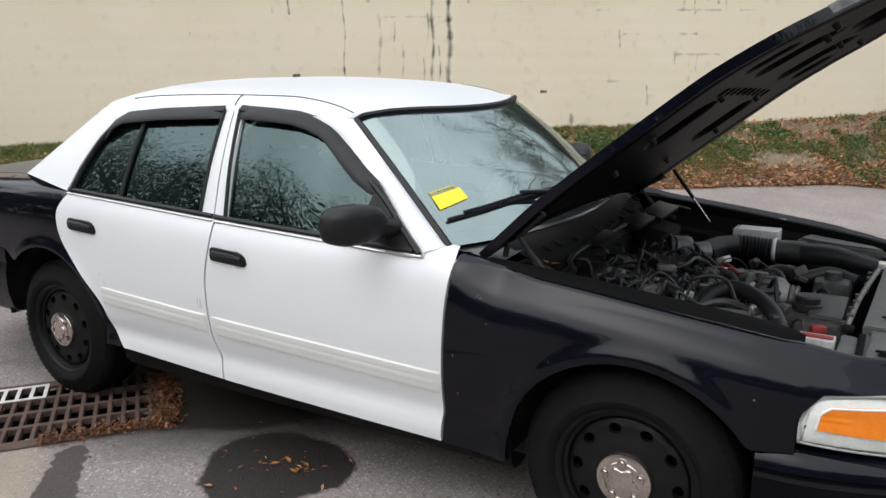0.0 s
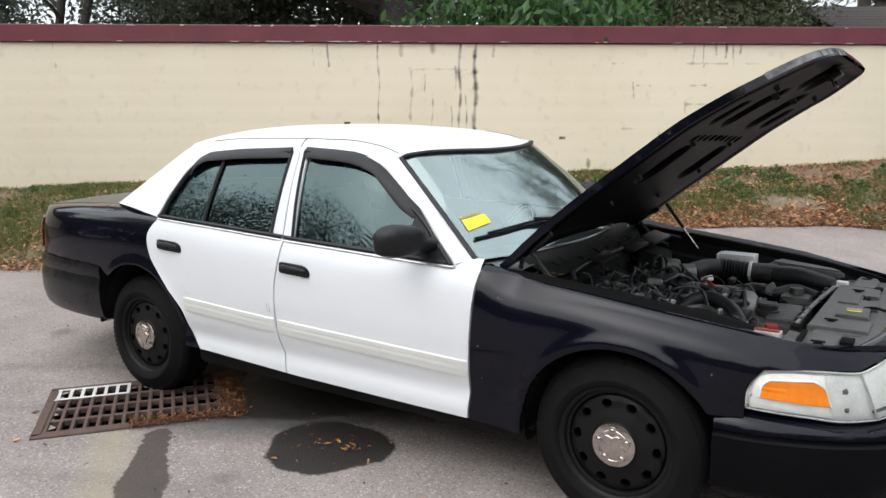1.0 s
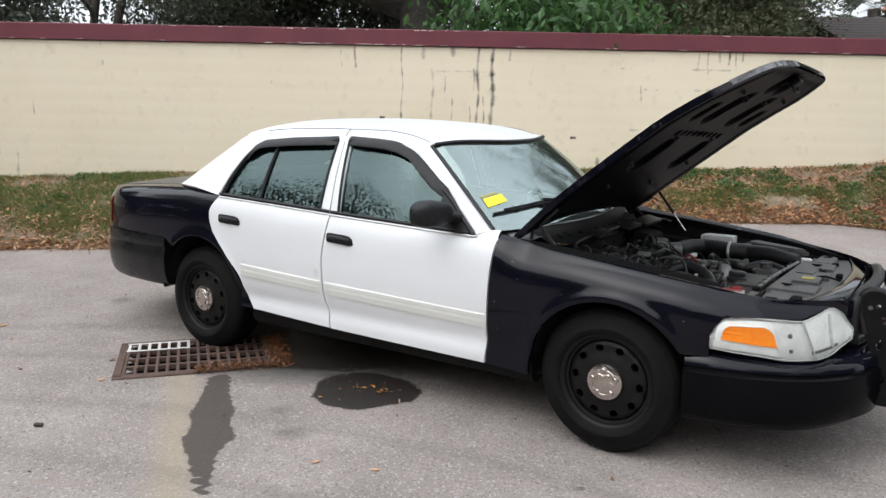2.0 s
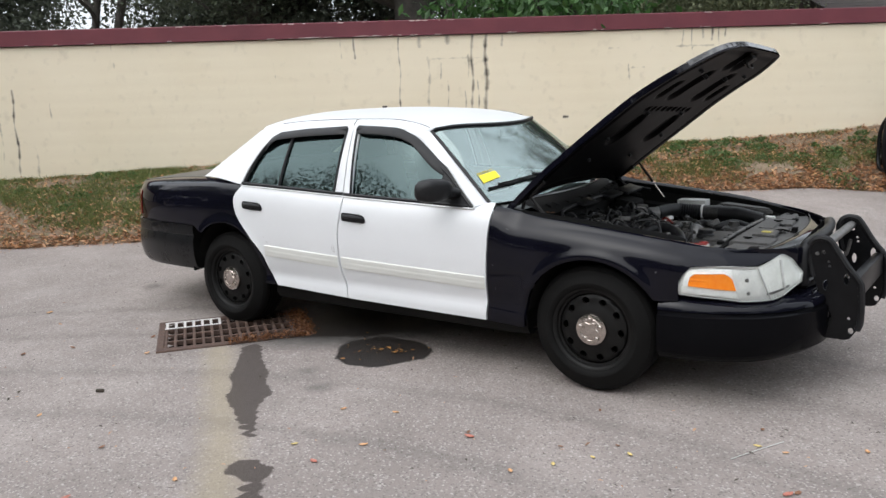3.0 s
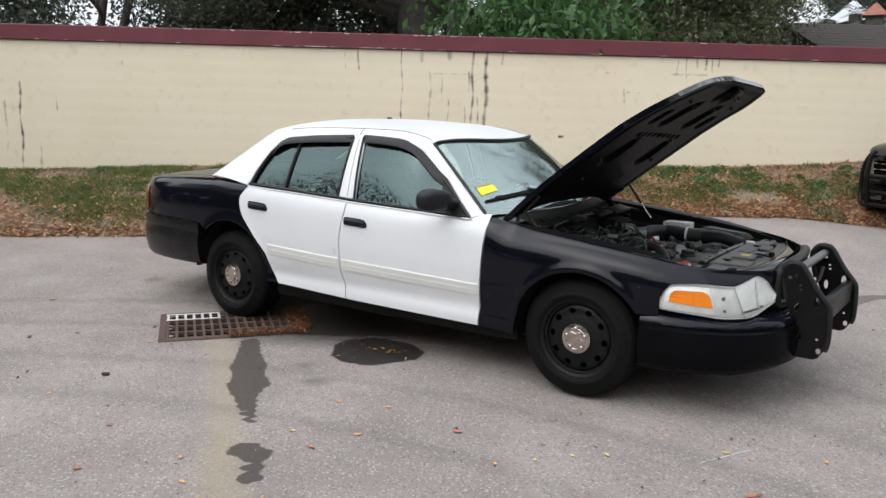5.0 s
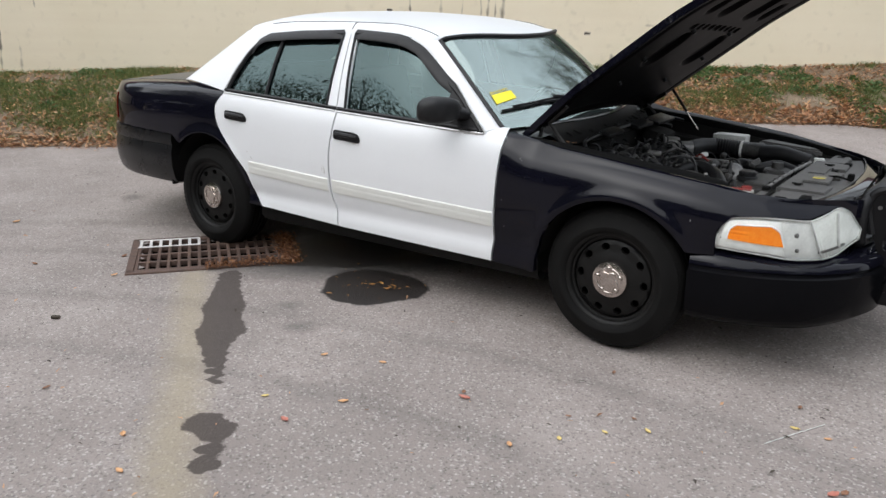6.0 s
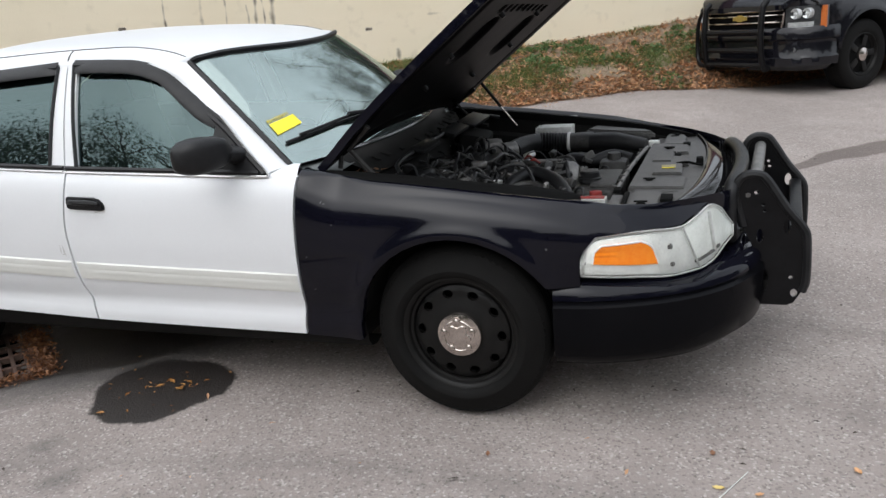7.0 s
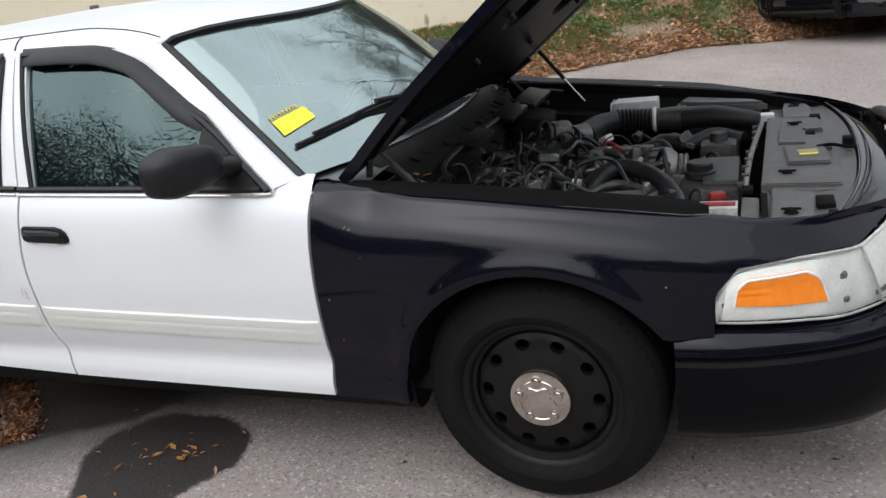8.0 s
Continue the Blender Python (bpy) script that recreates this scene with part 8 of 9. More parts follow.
# ---------------------------------------------------------------- trees, house and far things
def leaf_mesh(name, spots, size, count, spread, material, parent, seed, long=1.8, droop=0.0, label=""):
    """A crown of many single leaves scattered in clumps about the spots."""
    rs = np.random.RandomState(seed)
    per = max(1, count // len(spots))
    c = np.repeat(np.array(spots), per, axis=0)
    n = len(c)
    off = rs.normal(0, 1, (n, 3)) * np.array([spread, spread, spread * 0.7])
    c = c + off
    d = rs.normal(0, 1, (n, 3))
    d[:, 2] -= droop
    d /= np.linalg.norm(d, axis=1)[:, None]
    e = np.cross(d, rs.normal(0, 1, (n, 3)))
    e /= np.linalg.norm(e, axis=1)[:, None]
    s = size * rs.uniform(0.6, 1.3, n)[:, None]
    nrm = np.cross(d, e)
    v = np.stack([c - d * s * long * 0.5, c + e * s * 0.42 + nrm * s * 0.1, c + d * s * long * 0.5, c - e * s * 0.42 + nrm * s * 0.1], axis=1).reshape(-1, 3)
    f = np.arange(n * 4).reshape(-1, 4)
    me = bpy.data.meshes.new(name)
    me.from_pydata(v.tolist(), [], f.tolist())
    me.materials.append(material)
    ob = new(name, me)
    ob.parent = parent
    tagged(ob, label, kind="stuff")
    return ob


def tree(name, label, base, height, fork, spread, seed, leaves, leaf_size, bark=None, leaf=None, trunk_r=0.28, lean=(0, 0), low=0.35, droop=0.3, clump=0.5, reach=1.0):
    rnd = random.Random(seed)
    t = thing(name, label, "tree", Matrix.Translation(base))
    bm = bmesh.new()
    top = Vector((lean[0], lean[1], fork))
    tube(bm, [(0, 0, -0.5), (lean[0] * 0.3, lean[1] * 0.3, fork * 0.45), tuple(top)], [trunk_r * 1.25, trunk_r, trunk_r * 0.85], 12)
    spots = []

    def limb(p, d, length, r, depth):
        pts, q = [p], p
        steps = 4
        for k in range(steps):
            d = (d + Vector((rnd.uniform(-1, 1), rnd.uniform(-1, 1), rnd.uniform(-0.6, 0.8))) * 0.28).normalized()
            q = q + d * (length / steps)
            pts.append(q)
        tube(bm, [tuple(a) for a in pts], [r, r * 0.75, r * 0.45], 7 if depth < 2 else 5, 3)
        if depth >= 2:
            spots.extend((tuple(pts[2]), tuple(pts[3]), tuple(pts[4])))
            return
        for k in range(4 if depth == 0 else 4):
            b = pts[rnd.choice((2, 3, 4))]
            side = Vector((rnd.uniform(-1, 1), rnd.uniform(-1, 1), rnd.uniform(-0.45, 0.75)))
            limb(b, (d * 0.6 + side).normalized(), length * rnd.uniform(0.5, 0.72), r * 0.45, depth + 1)

    n = 7
    for k in range(n):
        a = 2 * math.pi * (k + rnd.uniform(-0.3, 0.3)) / n
        up = rnd.uniform(low, 1.2)
        d = Vector((math.cos(a) * reach, math.sin(a) * reach, up)).normalized()
        start = Vector((0, 0, 0)).lerp(top, rnd.uniform(0.72, 1.0))
        limb(start, d, rnd.uniform(0.8, 1.1) * 0.56 * min(spread, (height - fork)), trunk_r * rnd.uniform(0.38, 0.6), 0)
    part("trunk", bm, bark or M_BARK, t, "rough bark trunk with spreading limbs", sharp=60)
    leaf_mesh("crown", spots, leaf_size, leaves, clump, leaf or M_OAKLEAF, t, seed, droop=droop, label="crown of many small leaves")
    return t


OAK = "spreading live oak with dark dense foliage"
tree("oak_tree", OAK, (-9.7, 10.9, 0.5), 12, 4.6, 8.0, 3, 80000, 0.048, trunk_r=0.50, low=0.15, clump=0.55)
tree("oak_tree", OAK, (-9.5, 19.5, 0.5), 12, 3.4, 8.0, 8, 52000, 0.055, trunk_r=0.40, low=-0.1, clump=0.6)
tree("oak_tree", OAK, (-17.65, 7.15, 0.5), 9, 4.6, 4.0, 12, 5000, 0.06, trunk_r=0.11, low=0.5, lean=(0.42, 0.32), clump=0.45)
tree("oak_tree", OAK, (-17.35, 7.40, 0.5), 10, 4.8, 4.5, 13, 5000, 0.06, trunk_r=0.12, low=0.5, lean=(0.72, 0.50), clump=0.45)
tree("oak_tree", OAK, (-14.8, 10.4, 0.5), 12, 4.8, 8.0, 14, 80000, 0.050, trunk_r=0.62, low=0.0, clump=0.6)
tree("oak_tree", "oak with slender trunk beside a larger one", (-8.6, 10.9, 0.5), 10, 5.0, 5.0, 21, 9000, 0.062, trunk_r=0.16, low=0.2)
tree("broadleaf_tree", "bright green broad-leaved tree behind the wall", (-4.8, 8.6, 0.5), 6.5, 2.4, 2.5, 31, 9000, 0.10, M_BARK, M_GREENLEAF, trunk_r=0.11, low=-0.3, droop=1.2, clump=0.42)
tree("pale_trunk_tree", "tree with pale slender trunks and sparse olive leaves", (-4.6, 11.6, 0.5), 7.2, 3.6, 3.4, 37, 12000, 0.055, M_BARKPALE, M_OAKLEAF, trunk_r=0.15, lean=(0.3, 0.2), low=-0.15, droop=0.6)
tree("pale_trunk_tree", "tree with pale slender trunks and sparse olive leaves", (-4.2, 13.4, 0.5), 6.6, 3.2, 3.2, 41, 12000, 0.055, M_BARKPALE, M_OAKLEAF, trunk_r=0.12, lean=(-0.3, 0.2), low=-0.25, droop=0.6)
tree("bare_limbed_tree", "tall pale-limbed tree beside the bungalow", (1.72, 10.4, 0.5), 12, 3.5, 7.5, 44, 24000, 0.052, M_BARKMID, M_OAKLEAF, trunk_r=0.14, lean=(0.0, 0.0), low=0.9, clump=0.4, reach=0.75)
# trees of the yard behind the camera, seen in the windows
for k, (bx, by, h) in enumerate(((-14.0, -12.5, 6.2), (-8.0, -18.0, 6.8), (1.5, -20.5, 7.0), (11.5, -17.0, 7.0), (-19.5, -5.5, 6.5), (18.0, -6.0, 7.0))):
    tree("oak_tree", "spreading oak across the yard", (bx, by, 0.0), h + 4.5, 2.9, 8.0, 60 + k, 60000, 0.068, trunk_r=0.3, low=-0.1, clump=0.6)


M_OLIVELEAF = leaf_mat("olive_leaves", (0.075, 0.09, 0.048), (0.18, 0.195, 0.105))
M_DARKLEAF = leaf_mat("shaded_leaves", (0.075, 0.09, 0.068), (0.14, 0.16, 0.115))


def far_hedge():
    """Thickets that close the view behind the wall and across the yard, with a few gaps of sky."""
    rs = random.Random(9)
    stands = (
        ("thicket", "dark tall thicket behind the oaks", [xy(s, 19 + rs.uniform(-2.0, 2.0)) for s in np.arange(-24, 3.6, 0.34) if not (-12.6 < s < -9.3 or -1.3 < s < 1.2)], (1.8, 3.0, 4.0, 4.9, 5.8, 6.6), 0.095, 190000, 0.6, M_DARKLEAF),
        ("olive_shrubs", "olive-green shrubs behind the wall", [xy(s, 10.5 + rs.uniform(-0.8, 0.8)) for s in np.arange(1.3, 5.7, 0.22)], (2.2, 2.8, 3.3, 3.8, 4.3, 4.8, 5.3), 0.045, 115000, 0.34, M_OLIVELEAF),
        ("yard_thicket", "dark hedge of shrubs across the yard", [(21 * math.cos(a) - 1, 22 * math.sin(a) - 2) for a in np.linspace(math.radians(170), math.radians(378), 60)], (0.8, 1.9, 3.0, 4.1, 5.0), 0.24, 70000, 0.75, M_OAKLEAF))
    for name, label, pts, heights, size, count, spread, leaf in stands:
        t = thing(name, label, "shrubs", kind="stuff")
        spots = []
        for x, y in pts:
            for z in heights:
                spots.append((x + rs.uniform(-0.6, 0.6), y + rs.uniform(-1, 1), z + rs.uniform(-0.4, 0.5)))
        leaf_mesh("foliage", spots, size, count, spread, leaf, t, 77)


far_hedge()


def house():
    h = thing("bungalow", "low yellow bungalow with a brown shingle roof", "house", pose(0.81, 11.0, 0.0, 0, 0, TURN_WALL))
    wallm = mat("yellow_stucco", (0.42, 0.36, 0.16), (0.5, 0.44, 0.22), 3, 0.9, bump=0.3)
    roofm = mat("brown_shingles", (0.032, 0.024, 0.021), (0.066, 0.05, 0.044), 9, 0.95, bump=0.6, fine=40)
    fascia = mat("brown_fascia", (0.05, 0.035, 0.03), (0.08, 0.06, 0.05), 9, 0.8)
    part("wall", box(bmesh.new(), (3.7, 4.2, 1.45), (7.8, 5.0, 2.7)), wallm, h)
    part("wing_wall", box(bmesh.new(), (3.8, 1.62, 1.45), (7.2, 2.4, 2.7)), wallm, h, "yellow stucco wing wall")

    def slope(name, a, b, label, along):
        """A roof slope with stepped shingle courses from eave line a to ridge line b, each of two points."""
        rows = []
        for i in range(16):
            for f, up in ((i / 16, 0.004), ((i + 1) / 16, 0.0)):
                p, q = [tuple(lerp(a[e][c], b[e][c], f) + (up if c == 2 else 0) for c in range(3)) for e in (0, 1)]
                rows.append([tuple(lerp(p[c], q[c], u) for c in range(3)) for u in np.linspace(0, 1, along)])
        bm = sheet(bmesh.new(), rows, flange=(0, 0, -0.06))
        return part(name, bm, roofm, h, label, sharp=15)

    part("end_gable", prism(bmesh.new(), [(1.2, 2.75), (7.0, 2.75), (4.1, 3.98)], 0.1, Matrix(((0, 0, 1, -0.3), (1, 0, 0, 0), (0, 1, 0, 0), (0, 0, 0, 1)))), fascia, h, "brown gable end")
    slope("roof", ((-0.4, 1.0, 2.78), (3.0, 1.0, 2.78)), ((-0.4, 4.1, 4.03), (8.2, 4.1, 4.03)), "brown shingle roof", 12)
    slope("rear_roof", ((-0.4, 7.2, 2.78), (8.2, 7.2, 2.78)), ((-0.4, 4.1, 4.03), (8.2, 4.1, 4.03)), "", 4)
    slope("wing_roof", ((-0.75, 0.0, 2.79), (-0.75, 2.2, 2.79)), ((3.8, 0.0, 4.56), (3.8, 5.2, 4.56)), "brown shingle gable roof", 5)
    slope("wing_roof", ((8.35, 0.0, 2.79), (8.35, 2.2, 2.79)), ((3.8, 0.0, 4.56), (3.8, 5.2, 4.56)), "brown shingle gable roof", 5)
    for sgn in (-1, 1):
        bm = bmesh.new()
        tube(bm, [(3.8 + sgn * 4.55, 0.0, 2.74), (3.8, 0.0, 4.51)], 0.05, 4, 1)
        part("rake_board", bm, fascia, h, "brown rake board")
    bm = bmesh.new()
    prism(bm, [(0.2, 2.8), (7.4, 2.8), (7.4, 3.05), (3.8, 4.45), (0.2, 3.05)], 0.2, Matrix(((1, 0, 0, 0), (0, 0, 1, 0.40), (0, 1, 0, 0), (0, 0, 0, 1))))
    part("gable", bm, wallm, h, "yellow stucco gable")
    return h


house()


def cupola():
    x, y = -0.95, 24.0
    c = thing("cupola", "small tower with a rust-red pyramid roof", "tower", Matrix.Translation((x, y, 0.3)))
    part("tower", box(bmesh.new(), (0, 0, 2.45), (0.5, 0.5, 5.3), 0.03), M_BARK, c)
    bm = bmesh.new()
    bmesh.ops.create_cone(bm, cap_ends=True, segments=4, radius1=0.54, radius2=0.04, depth=0.42, matrix=Matrix.Translation((0, 0, 5.28)) @ pose(0, 0, 0, 0, 0, 45))
    part("pyramid_roof", bm, mat("rust_red_roof", (0.24, 0.09, 0.06), (0.34, 0.14, 0.1), 8, 0.8), c, "rust-red pyramid roof")


def fan_palm(base, height, seed):
    rnd = random.Random(seed)
    t = thing("fan_palm", "grey-green fan palm behind the house", "palm", Matrix.Translation(base))
    part("trunk", tube(bmesh.new(), [(0, 0, -0.3), (0.1, 0, height * 0.5), (0, 0, height)], [0.22, 0.18, 0.2], 10), M_BARK, t)
    for k in range(46):
        a, el = rnd.uniform(0, 6.28), rnd.uniform(-0.7, 1.2)
        d = Vector((math.cos(a) * math.cos(el), math.sin(a) * math.cos(el), math.sin(el)))
        hub = Vector((0, 0, height)) + d * rnd.uniform(0.7, 1.0)
        u = d.cross(Vector((0, 0, 1))).normalized()
        bm = bmesh.new()
        for j in range(22):
            f = lerp(-1.9, 1.9, j / 21)
            out = (d * math.cos(f) + u * math.sin(f)).normalized()
            tip = hub + out * rnd.uniform(0.6, 0.85) + Vector((0, 0, -0.16 * abs(f)))
            side = out.cross(d.cross(u)).normalized() * 0.05
            mid = hub.lerp(tip, 0.5)
            bm.faces.new([bm.verts.new(p) for p in (hub, mid + side, tip, mid - side)])
        part("frond", bm, M_PALMLEAF, t)
    return t


cupola()
fan_palm((-1.65, 25.0, 0.2), 5.4, 3)
fan_palm((-0.35, 25.8, 0.2), 5.5, 4)


# ---------------------------------------------------------------- grass, fallen leaves, debris
def cards(name, pts, material, label, kind="stuff"):
    """pts: rows of quads or triangles as arrays of corner points."""
    k = pts.shape[1]
    me = bpy.data.meshes.new(name)
    me.from_pydata(pts.reshape(-1, 3).tolist(), [], np.arange(len(pts) * k).reshape(-1, k).tolist())
    me.materials.append(material)
    return tagged(new(name, me), label, name.replace("_", " "), kind=kind)


BARE = sn(-0.68, 6.48)
CLUMPS = [sn(-1.75, 6.25), sn(-1.35, 6.35), sn(-0.75, 6.95), sn(-0.30, 6.95), sn(0.05, 6.85), sn(-1.0, 6.9), sn(0.35, 6.75)]


def verge_cover():
    rs = np.random.RandomState(4)
    blades, litter = [], []
    def bare(s, n):
        """Bare trodden soil on the slope."""
        ds, dn = s - BARE[0], n - BARE[1]
        return max(0.0, min(1.0, 1.5 - math.hypot(ds / 0.42, dn / 0.15) + 0.8 * noise.noise((s * 3, n * 3, 1))))

    # tufts of grass
    for _ in range(14000):
        s = rs.uniform(-9.5, 8.5)
        e = edge_n(s)
        n = lerp(e + 0.10, WALL_N - 0.03, rs.uniform())
        dens = 0.22 + 1.9 * noise.noise((s * 0.75, n * 1.5, 2)) + (0.46 if s < -2.3 else -0.06) + (0.35 if n > WALL_N - 0.3 else 0)
        if rs.uniform() > dens:
            continue
        if n < e + 0.35 and rs.uniform() < 0.8:
            continue
        if bare(s, n) > rs.uniform():
            continue
        big = rs.uniform() < 0.12
        for _ in range(36 if big else 15):
            a, r = rs.uniform(0, 6.28), abs(rs.normal(0, 0.09 if big else 0.07))
            ss, nn = s + r * math.cos(a), min(n + r * math.sin(a), WALL_N - 0.01)
            x, y = xy(ss, nn)
            z = bank_z(ss, nn)
            h = rs.uniform(0.022, 0.06) * (1.3 if big else 0.9)
            w = rs.uniform(0.004, 0.008)
            b = rs.uniform(0, 6.28)
            lx, ly = rs.normal(0, 0.035, 2)
            blades.append(((x - w * math.cos(b), y - w * math.sin(b), z - 0.005), (x + w * math.cos(b), y + w * math.sin(b), z - 0.005), (x + lx, y + ly, z + h)))
    tagged(cards("grass", np.array(blades), M_GRASS, "short patchy green grass on the verge"), category="grass")

    # leafy green weeds in small clumps
    weeds = []
    for k in range(120):
        s = rs.uniform(-9.0, 8.0)
        e = edge_n(s)
        n = lerp(e + 0.3, WALL_N - 0.15, rs.uniform() ** 0.7)
        if k < len(CLUMPS):
            s, n = CLUMPS[k]
        r0 = rs.uniform(0.05, 0.16) if k >= len(CLUMPS) else rs.uniform(0.12, 0.2)
        for _ in range(int(900 * r0)):
            a, r = rs.uniform(0, 6.28), r0 * rs.uniform() ** 0.6
            ss, nn = s + r * math.cos(a) * 1.4, min(n + r * math.sin(a), WALL_N - 0.02)
            c = np.array([*xy(ss, nn), bank_z(ss, nn) + rs.uniform(0.01, 0.075) * (1.2 - r / r0)])
            d = rs.normal(0, 1, 3)
            d[2] = abs(d[2]) * 0.6
            d /= np.linalg.norm(d)
            q = np.cross(d, rs.normal(0, 1, 3))
            q /= np.linalg.norm(q)
            l = rs.uniform(0.015, 0.034)
            weeds.append((c - d * l, c + q * l * 0.5, c + d * l, c - q * l * 0.5))
    tagged(cards("weeds", np.array(weeds), leaf_mat("weed_leaves", (0.05, 0.105, 0.030), (0.145, 0.215, 0.068)), "small bright green weeds among the leaf litter"), category="weeds")

    def leaf(x, y, z, size, tilt):
        a = rs.uniform(0, 6.28)
        d = np.array([math.cos(a), math.sin(a), rs.normal(0, tilt)])
        e = np.array([-math.sin(a), math.cos(a), rs.normal(0, tilt)])
        c = np.array([x, y, z + 0.008 + abs(rs.normal(0, tilt * 0.03))])
        l, w = size * rs.uniform(0.7, 1.3), size * rs.uniform(0.28, 0.5)
        return (c - d * l * 0.5, c - d * l * 0.1 + e * w * 0.5 + (0, 0, 0.003), c + d * l * 0.5, c - d * l * 0.1 - e * w * 0.5 + (0, 0, 0.003))

    for _ in range(36000):
        s = rs.uniform(-9.5, 8.5)
        e = edge_n(s)
        t = abs(rs.normal(0, 0.40)) if rs.uniform() < 0.55 else rs.uniform(0, 1)
        n = lerp(e - 0.05, WALL_N - 0.03, min(1, t))
        if noise.noise((s * 1.3, n * 1.3, 8)) < -0.62 and t > 0.12 or 0.93 * bare(s, n) > rs.uniform() or (s < -2.3 and t > 0.10 and rs.uniform() < 0.42):
            continue
        litter.append(leaf(*xy(s, n), bank_z(s, n), 0.066 if t < 0.35 else 0.056, 0.40))
    tagged(cards("orange_litter", np.array(litter[::4]), M_ORANGELEAF, "rust-orange fallen leaves on the verge"), category="leaves")
    litter = [q for i, q in enumerate(litter) if i % 4]
    tagged(cards("leaf_litter", np.array(litter), M_DEADLEAF, "drift of dry brown fallen leaves on the verge"), category="leaves")
    # thin drift of leaves past the paving edge
    drift = []
    for _ in range(900):
        s = rs.uniform(-9, 8)
        n = edge_n(s) - abs(rs.normal(0, 0.13))
        x, y = xy(s, n)
        drift.append(leaf(x, y, lane_z(x, y), 0.045, 0.2))
    tagged(cards("edge_leaves", np.array(drift), M_DEADLEAF, "dry leaves strewn along the paving edge"), category="leaves")
    # pine needles and leaves packed at the grate's end
    pile = []
    for _ in range(1900):
        u = GRATE_L + rs.normal(0.03, 0.035)
        v = lerp(-0.05, GRATE_W * 0.85, rs.uniform()) + rs.normal(0, 0.03)
        if rs.uniform() < 0.3:
            u, v = lerp(0.45, 1.0, rs.uniform()), rs.normal(-0.01, 0.025)
        x = GRATE_O[0] + u * GRATE_U[0] + v * GRATE_V[0]
        y = GRATE_O[1] + u * GRATE_U[1] + v * GRATE_V[1]
        pile.append(leaf(x, y, abs(rs.normal(0, 0.010)), 0.024, 0.5))
    tagged(cards("leaf_pile", np.array(pile), leaf_mat("rust_brown_leaves", (0.07, 0.026, 0.012), (0.30, 0.13, 0.05)), "rust-brown leaves packed against the drain grate"), category="leaves")
    # leaves in the puddle
    wet = []
    for _ in range(40):
        a, r = rs.uniform(0, 6.28), abs(rs.normal(0, 0.22))
        wet.append(leaf(-1.45 + r * math.cos(a), -0.92 + r * math.sin(a) * 0.8, 0.0, rs.choice((0.015, 0.022, 0.03, 0.05)), 0.15))
    tagged(cards("puddle_leaves", np.array(wet), leaf_mat("wet_leaves", (0.2, 0.07, 0.02), (0.5, 0.26, 0.08)), "small leaves lying in the wet patch"), category="leaves")
    bits = []
    for _ in range(760):
        x, y = rs.uniform(-6.5, 5.0), rs.uniform(-5.5, 4.2)
        if sn(x, y)[1] > edge_n(sn(x, y)[0]):
            continue
        bits.append(leaf(x, y, lane_z(x, y), rs.choice((0.016, 0.024, 0.035)), 0.2))
    crumbs = []
    for _ in range(230):
        x, y = rs.uniform(-5.5, 3.0), rs.uniform(-4.6, -0.9)
        crumbs.append(leaf(x, y, lane_z(x, y), rs.choice((0.014, 0.02, 0.03)), 0.25))
    tagged(cards("leaf_crumbs", np.array(crumbs), M_DEADLEAF, "crumbled brown leaf scraps strewn on the asphalt"), category="leaves")
    tagged(cards("twig_bits", np.array(bits), M_TWIG, "dark bits of twig and bark on the asphalt"), category="debris")


def fallen_leaf(x, y, size, turn, material, label):
    """One curled leaf with a midrib."""
    bm = bmesh.new()
    rows = []
    for i in range(7):
        u = i / 6
        w = size * 0.27 * math.sin(math.pi * min(1, u * 0.96 + 0.03)) ** 0.8 * (1 + 0.22 * math.sin(u * 17 + x * 9))
        lift = size * 0.22 * (u - 0.4) ** 2
        rows.append([((u - 0.5) * size, -w, lift + size * 0.10), ((u - 0.5) * size, -w * 0.5, lift + size * 0.03), ((u - 0.5) * size, 0, lift), ((u - 0.5) * size, w * 0.5, lift + size * 0.03), ((u - 0.5) * size, w, lift + size * 0.10)])
    sheet(bm, rows)
    ob = part("fallen_leaf", bm, material)
    ob.matrix_basis = pose(x, y, lane_z(x, y) + 0.004, 0, 0, turn)
    return tagged(ob, label, "leaf", "fallen leaves on the asphalt")


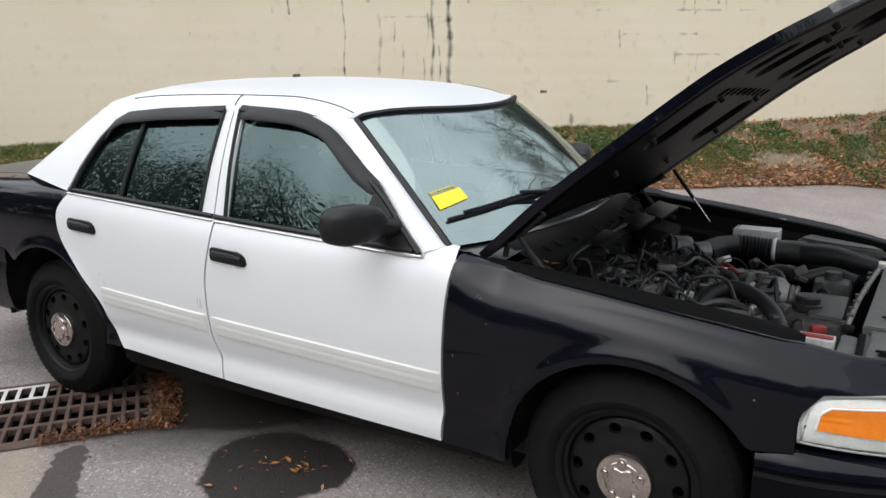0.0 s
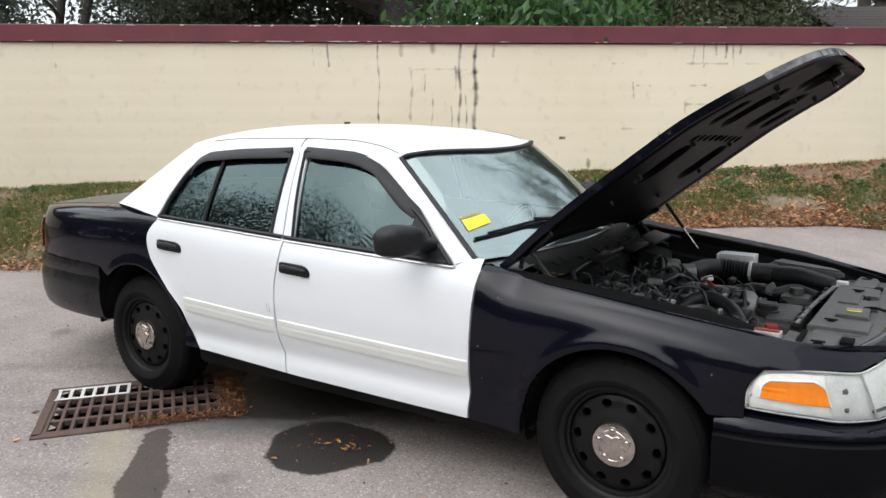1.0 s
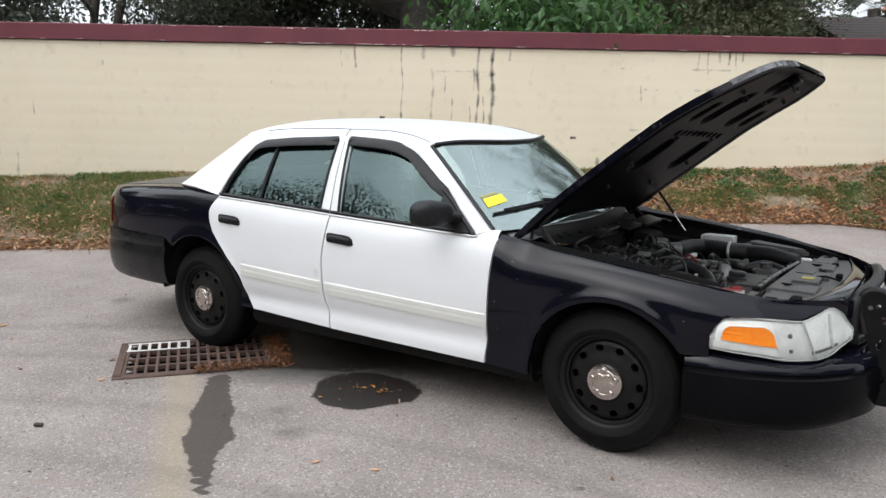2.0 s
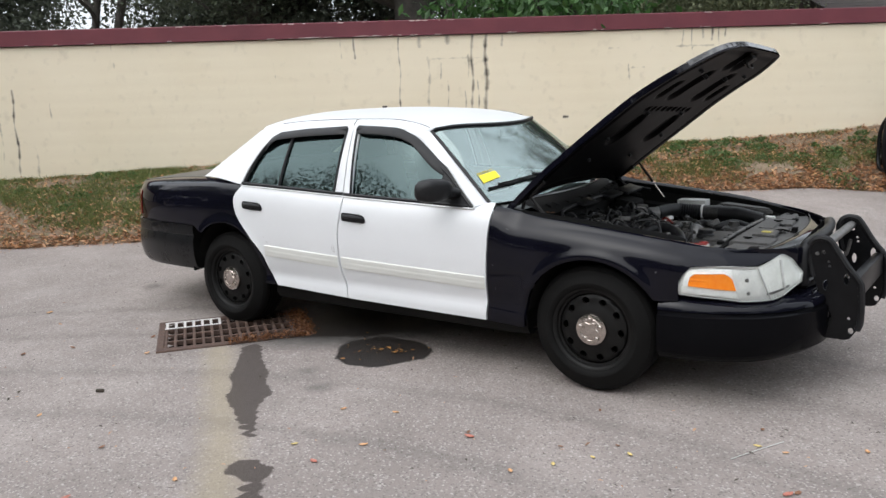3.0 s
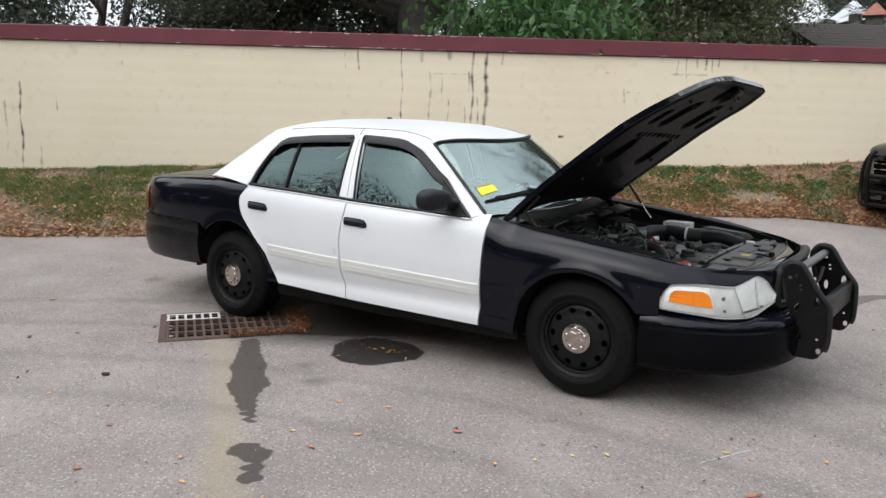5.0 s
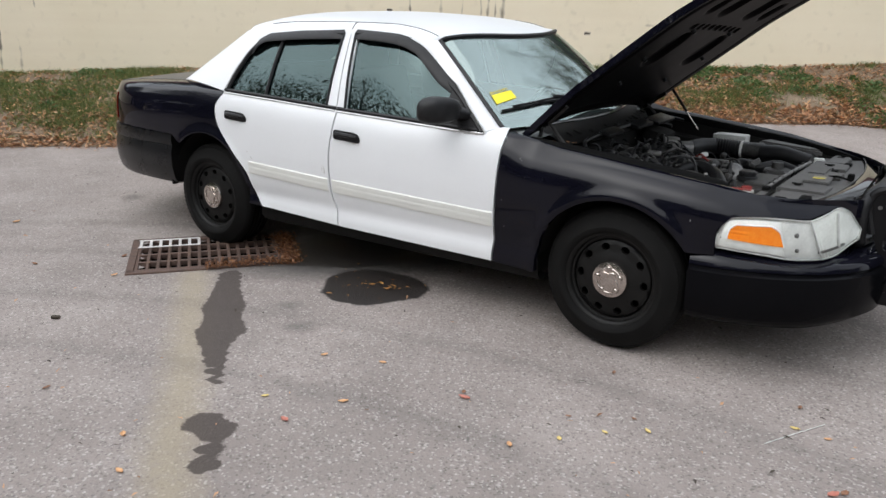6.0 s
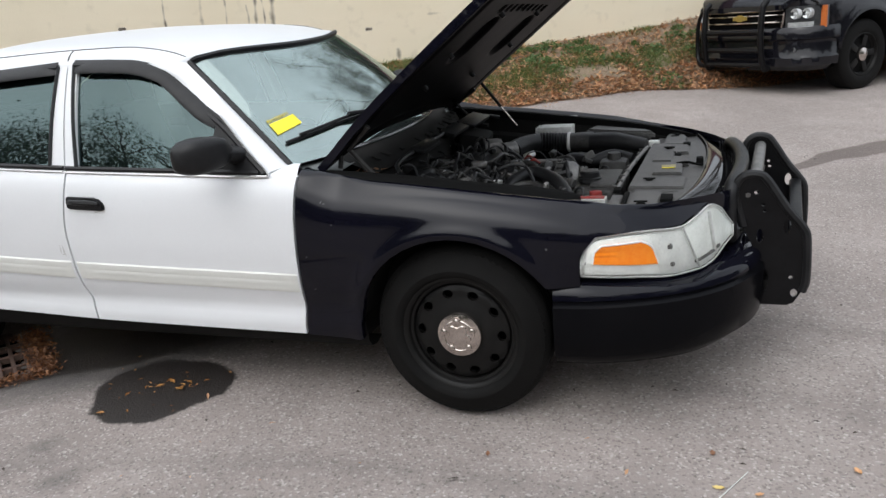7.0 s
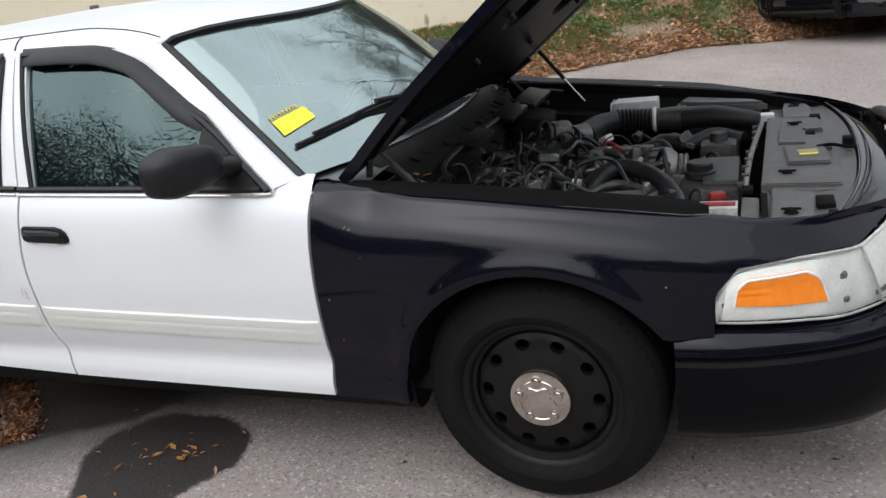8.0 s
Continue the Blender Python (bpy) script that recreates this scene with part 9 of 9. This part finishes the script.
verge_cover()
M_LEAF_RED = mat("red_leaf", (0.36, 0.11, 0.08), (0.46, 0.18, 0.13), 60, 0.6)
M_LEAF_ORANGE = mat("orange_leaf", (0.50, 0.24, 0.11), (0.60, 0.36, 0.18), 60, 0.6)
M_LEAF_YELLOW = mat("yellow_leaf", (0.54, 0.40, 0.12), (0.62, 0.48, 0.20), 60, 0.6)
M_LEAF_BROWN = mat("brown_leaf", (0.16, 0.07, 0.04), (0.26, 0.13, 0.07), 60, 0.7)
leaf_rnd = random.Random(17)
KINDS = ((M_LEAF_RED, "dull red fallen leaf on asphalt"), (M_LEAF_ORANGE, "pale orange fallen leaf on asphalt"), (M_LEAF_YELLOW, "yellow fallen leaf on asphalt"), (M_LEAF_BROWN, "dry brown fallen leaf on asphalt"))
for lx, ly, k, sz in ((-0.24, -1.77, 0, 0.06), (-0.27, -1.73, 3, 0.04), (-0.70, -2.35, 0, 0.055), (0.16, -1.143, 3, 0.035), (0.92, -1.0, 3, 0.04), (-1.0, -1.81, 1, 0.045), (-0.91, -2.26, 2, 0.04), (-0.62, -2.10, 1, 0.05), (-0.73, -1.71, 1, 0.045), (-1.10, -2.79, 1, 0.045), (-1.36, -3.13, 0, 0.05), (-1.69, -2.76, 3, 0.04), (-0.89, -2.94, 1, 0.045), (-2.36, -2.70, 1, 0.045), (0.23, -1.83, 2, 0.04), (0.35, -1.68, 2, 0.035), (0.48, -1.57, 2, 0.04), (0.94, -1.20, 2, 0.045), (1.06, -1.21, 1, 0.035), (1.36, -1.02, 1, 0.045), (0.10, -1.98, 1, 0.045), (1.14, -1.60, 0, 0.06), (1.17, -1.57, 3, 0.05), (0.18, -1.65, 3, 0.03), (0.40, -1.51, 3, 0.03)):
    fallen_leaf(lx, ly, sz * 0.85, leaf_rnd.uniform(0, 360), *KINDS[k])
for _ in range(64):
    lx, ly = leaf_rnd.uniform(-5.0, 4.0), leaf_rnd.uniform(-4.6, 1.2)
    if (-4.4 < lx < 1.3 and ly > -1.0) or (-2.6 < lx < 1.6 and -3.2 < ly):
        continue
    k = leaf_rnd.choice((0, 1, 1, 2, 2, 3, 3))
    fallen_leaf(lx, ly, leaf_rnd.uniform(0.03, 0.06), leaf_rnd.uniform(0, 360), *KINDS[k])
bm = tube(bmesh.new(), [(0.87, -1.39, 0.004), (0.95, -1.24, 0.005), (1.03, -1.09, 0.004)], 0.0018, 5)
tagged(part("white_straw", bm, M_BRIGHT), "thin white straw lying on the asphalt", "straw")
bm = box(bmesh.new(), (-2.41, -2.32, 0.010), (0.045, 0.022, 0.016), 0.006, (10, 0, 30))
tagged(part("dark_clod", bm, M_TWIG), "dark crumpled scrap on the asphalt", "scrap")
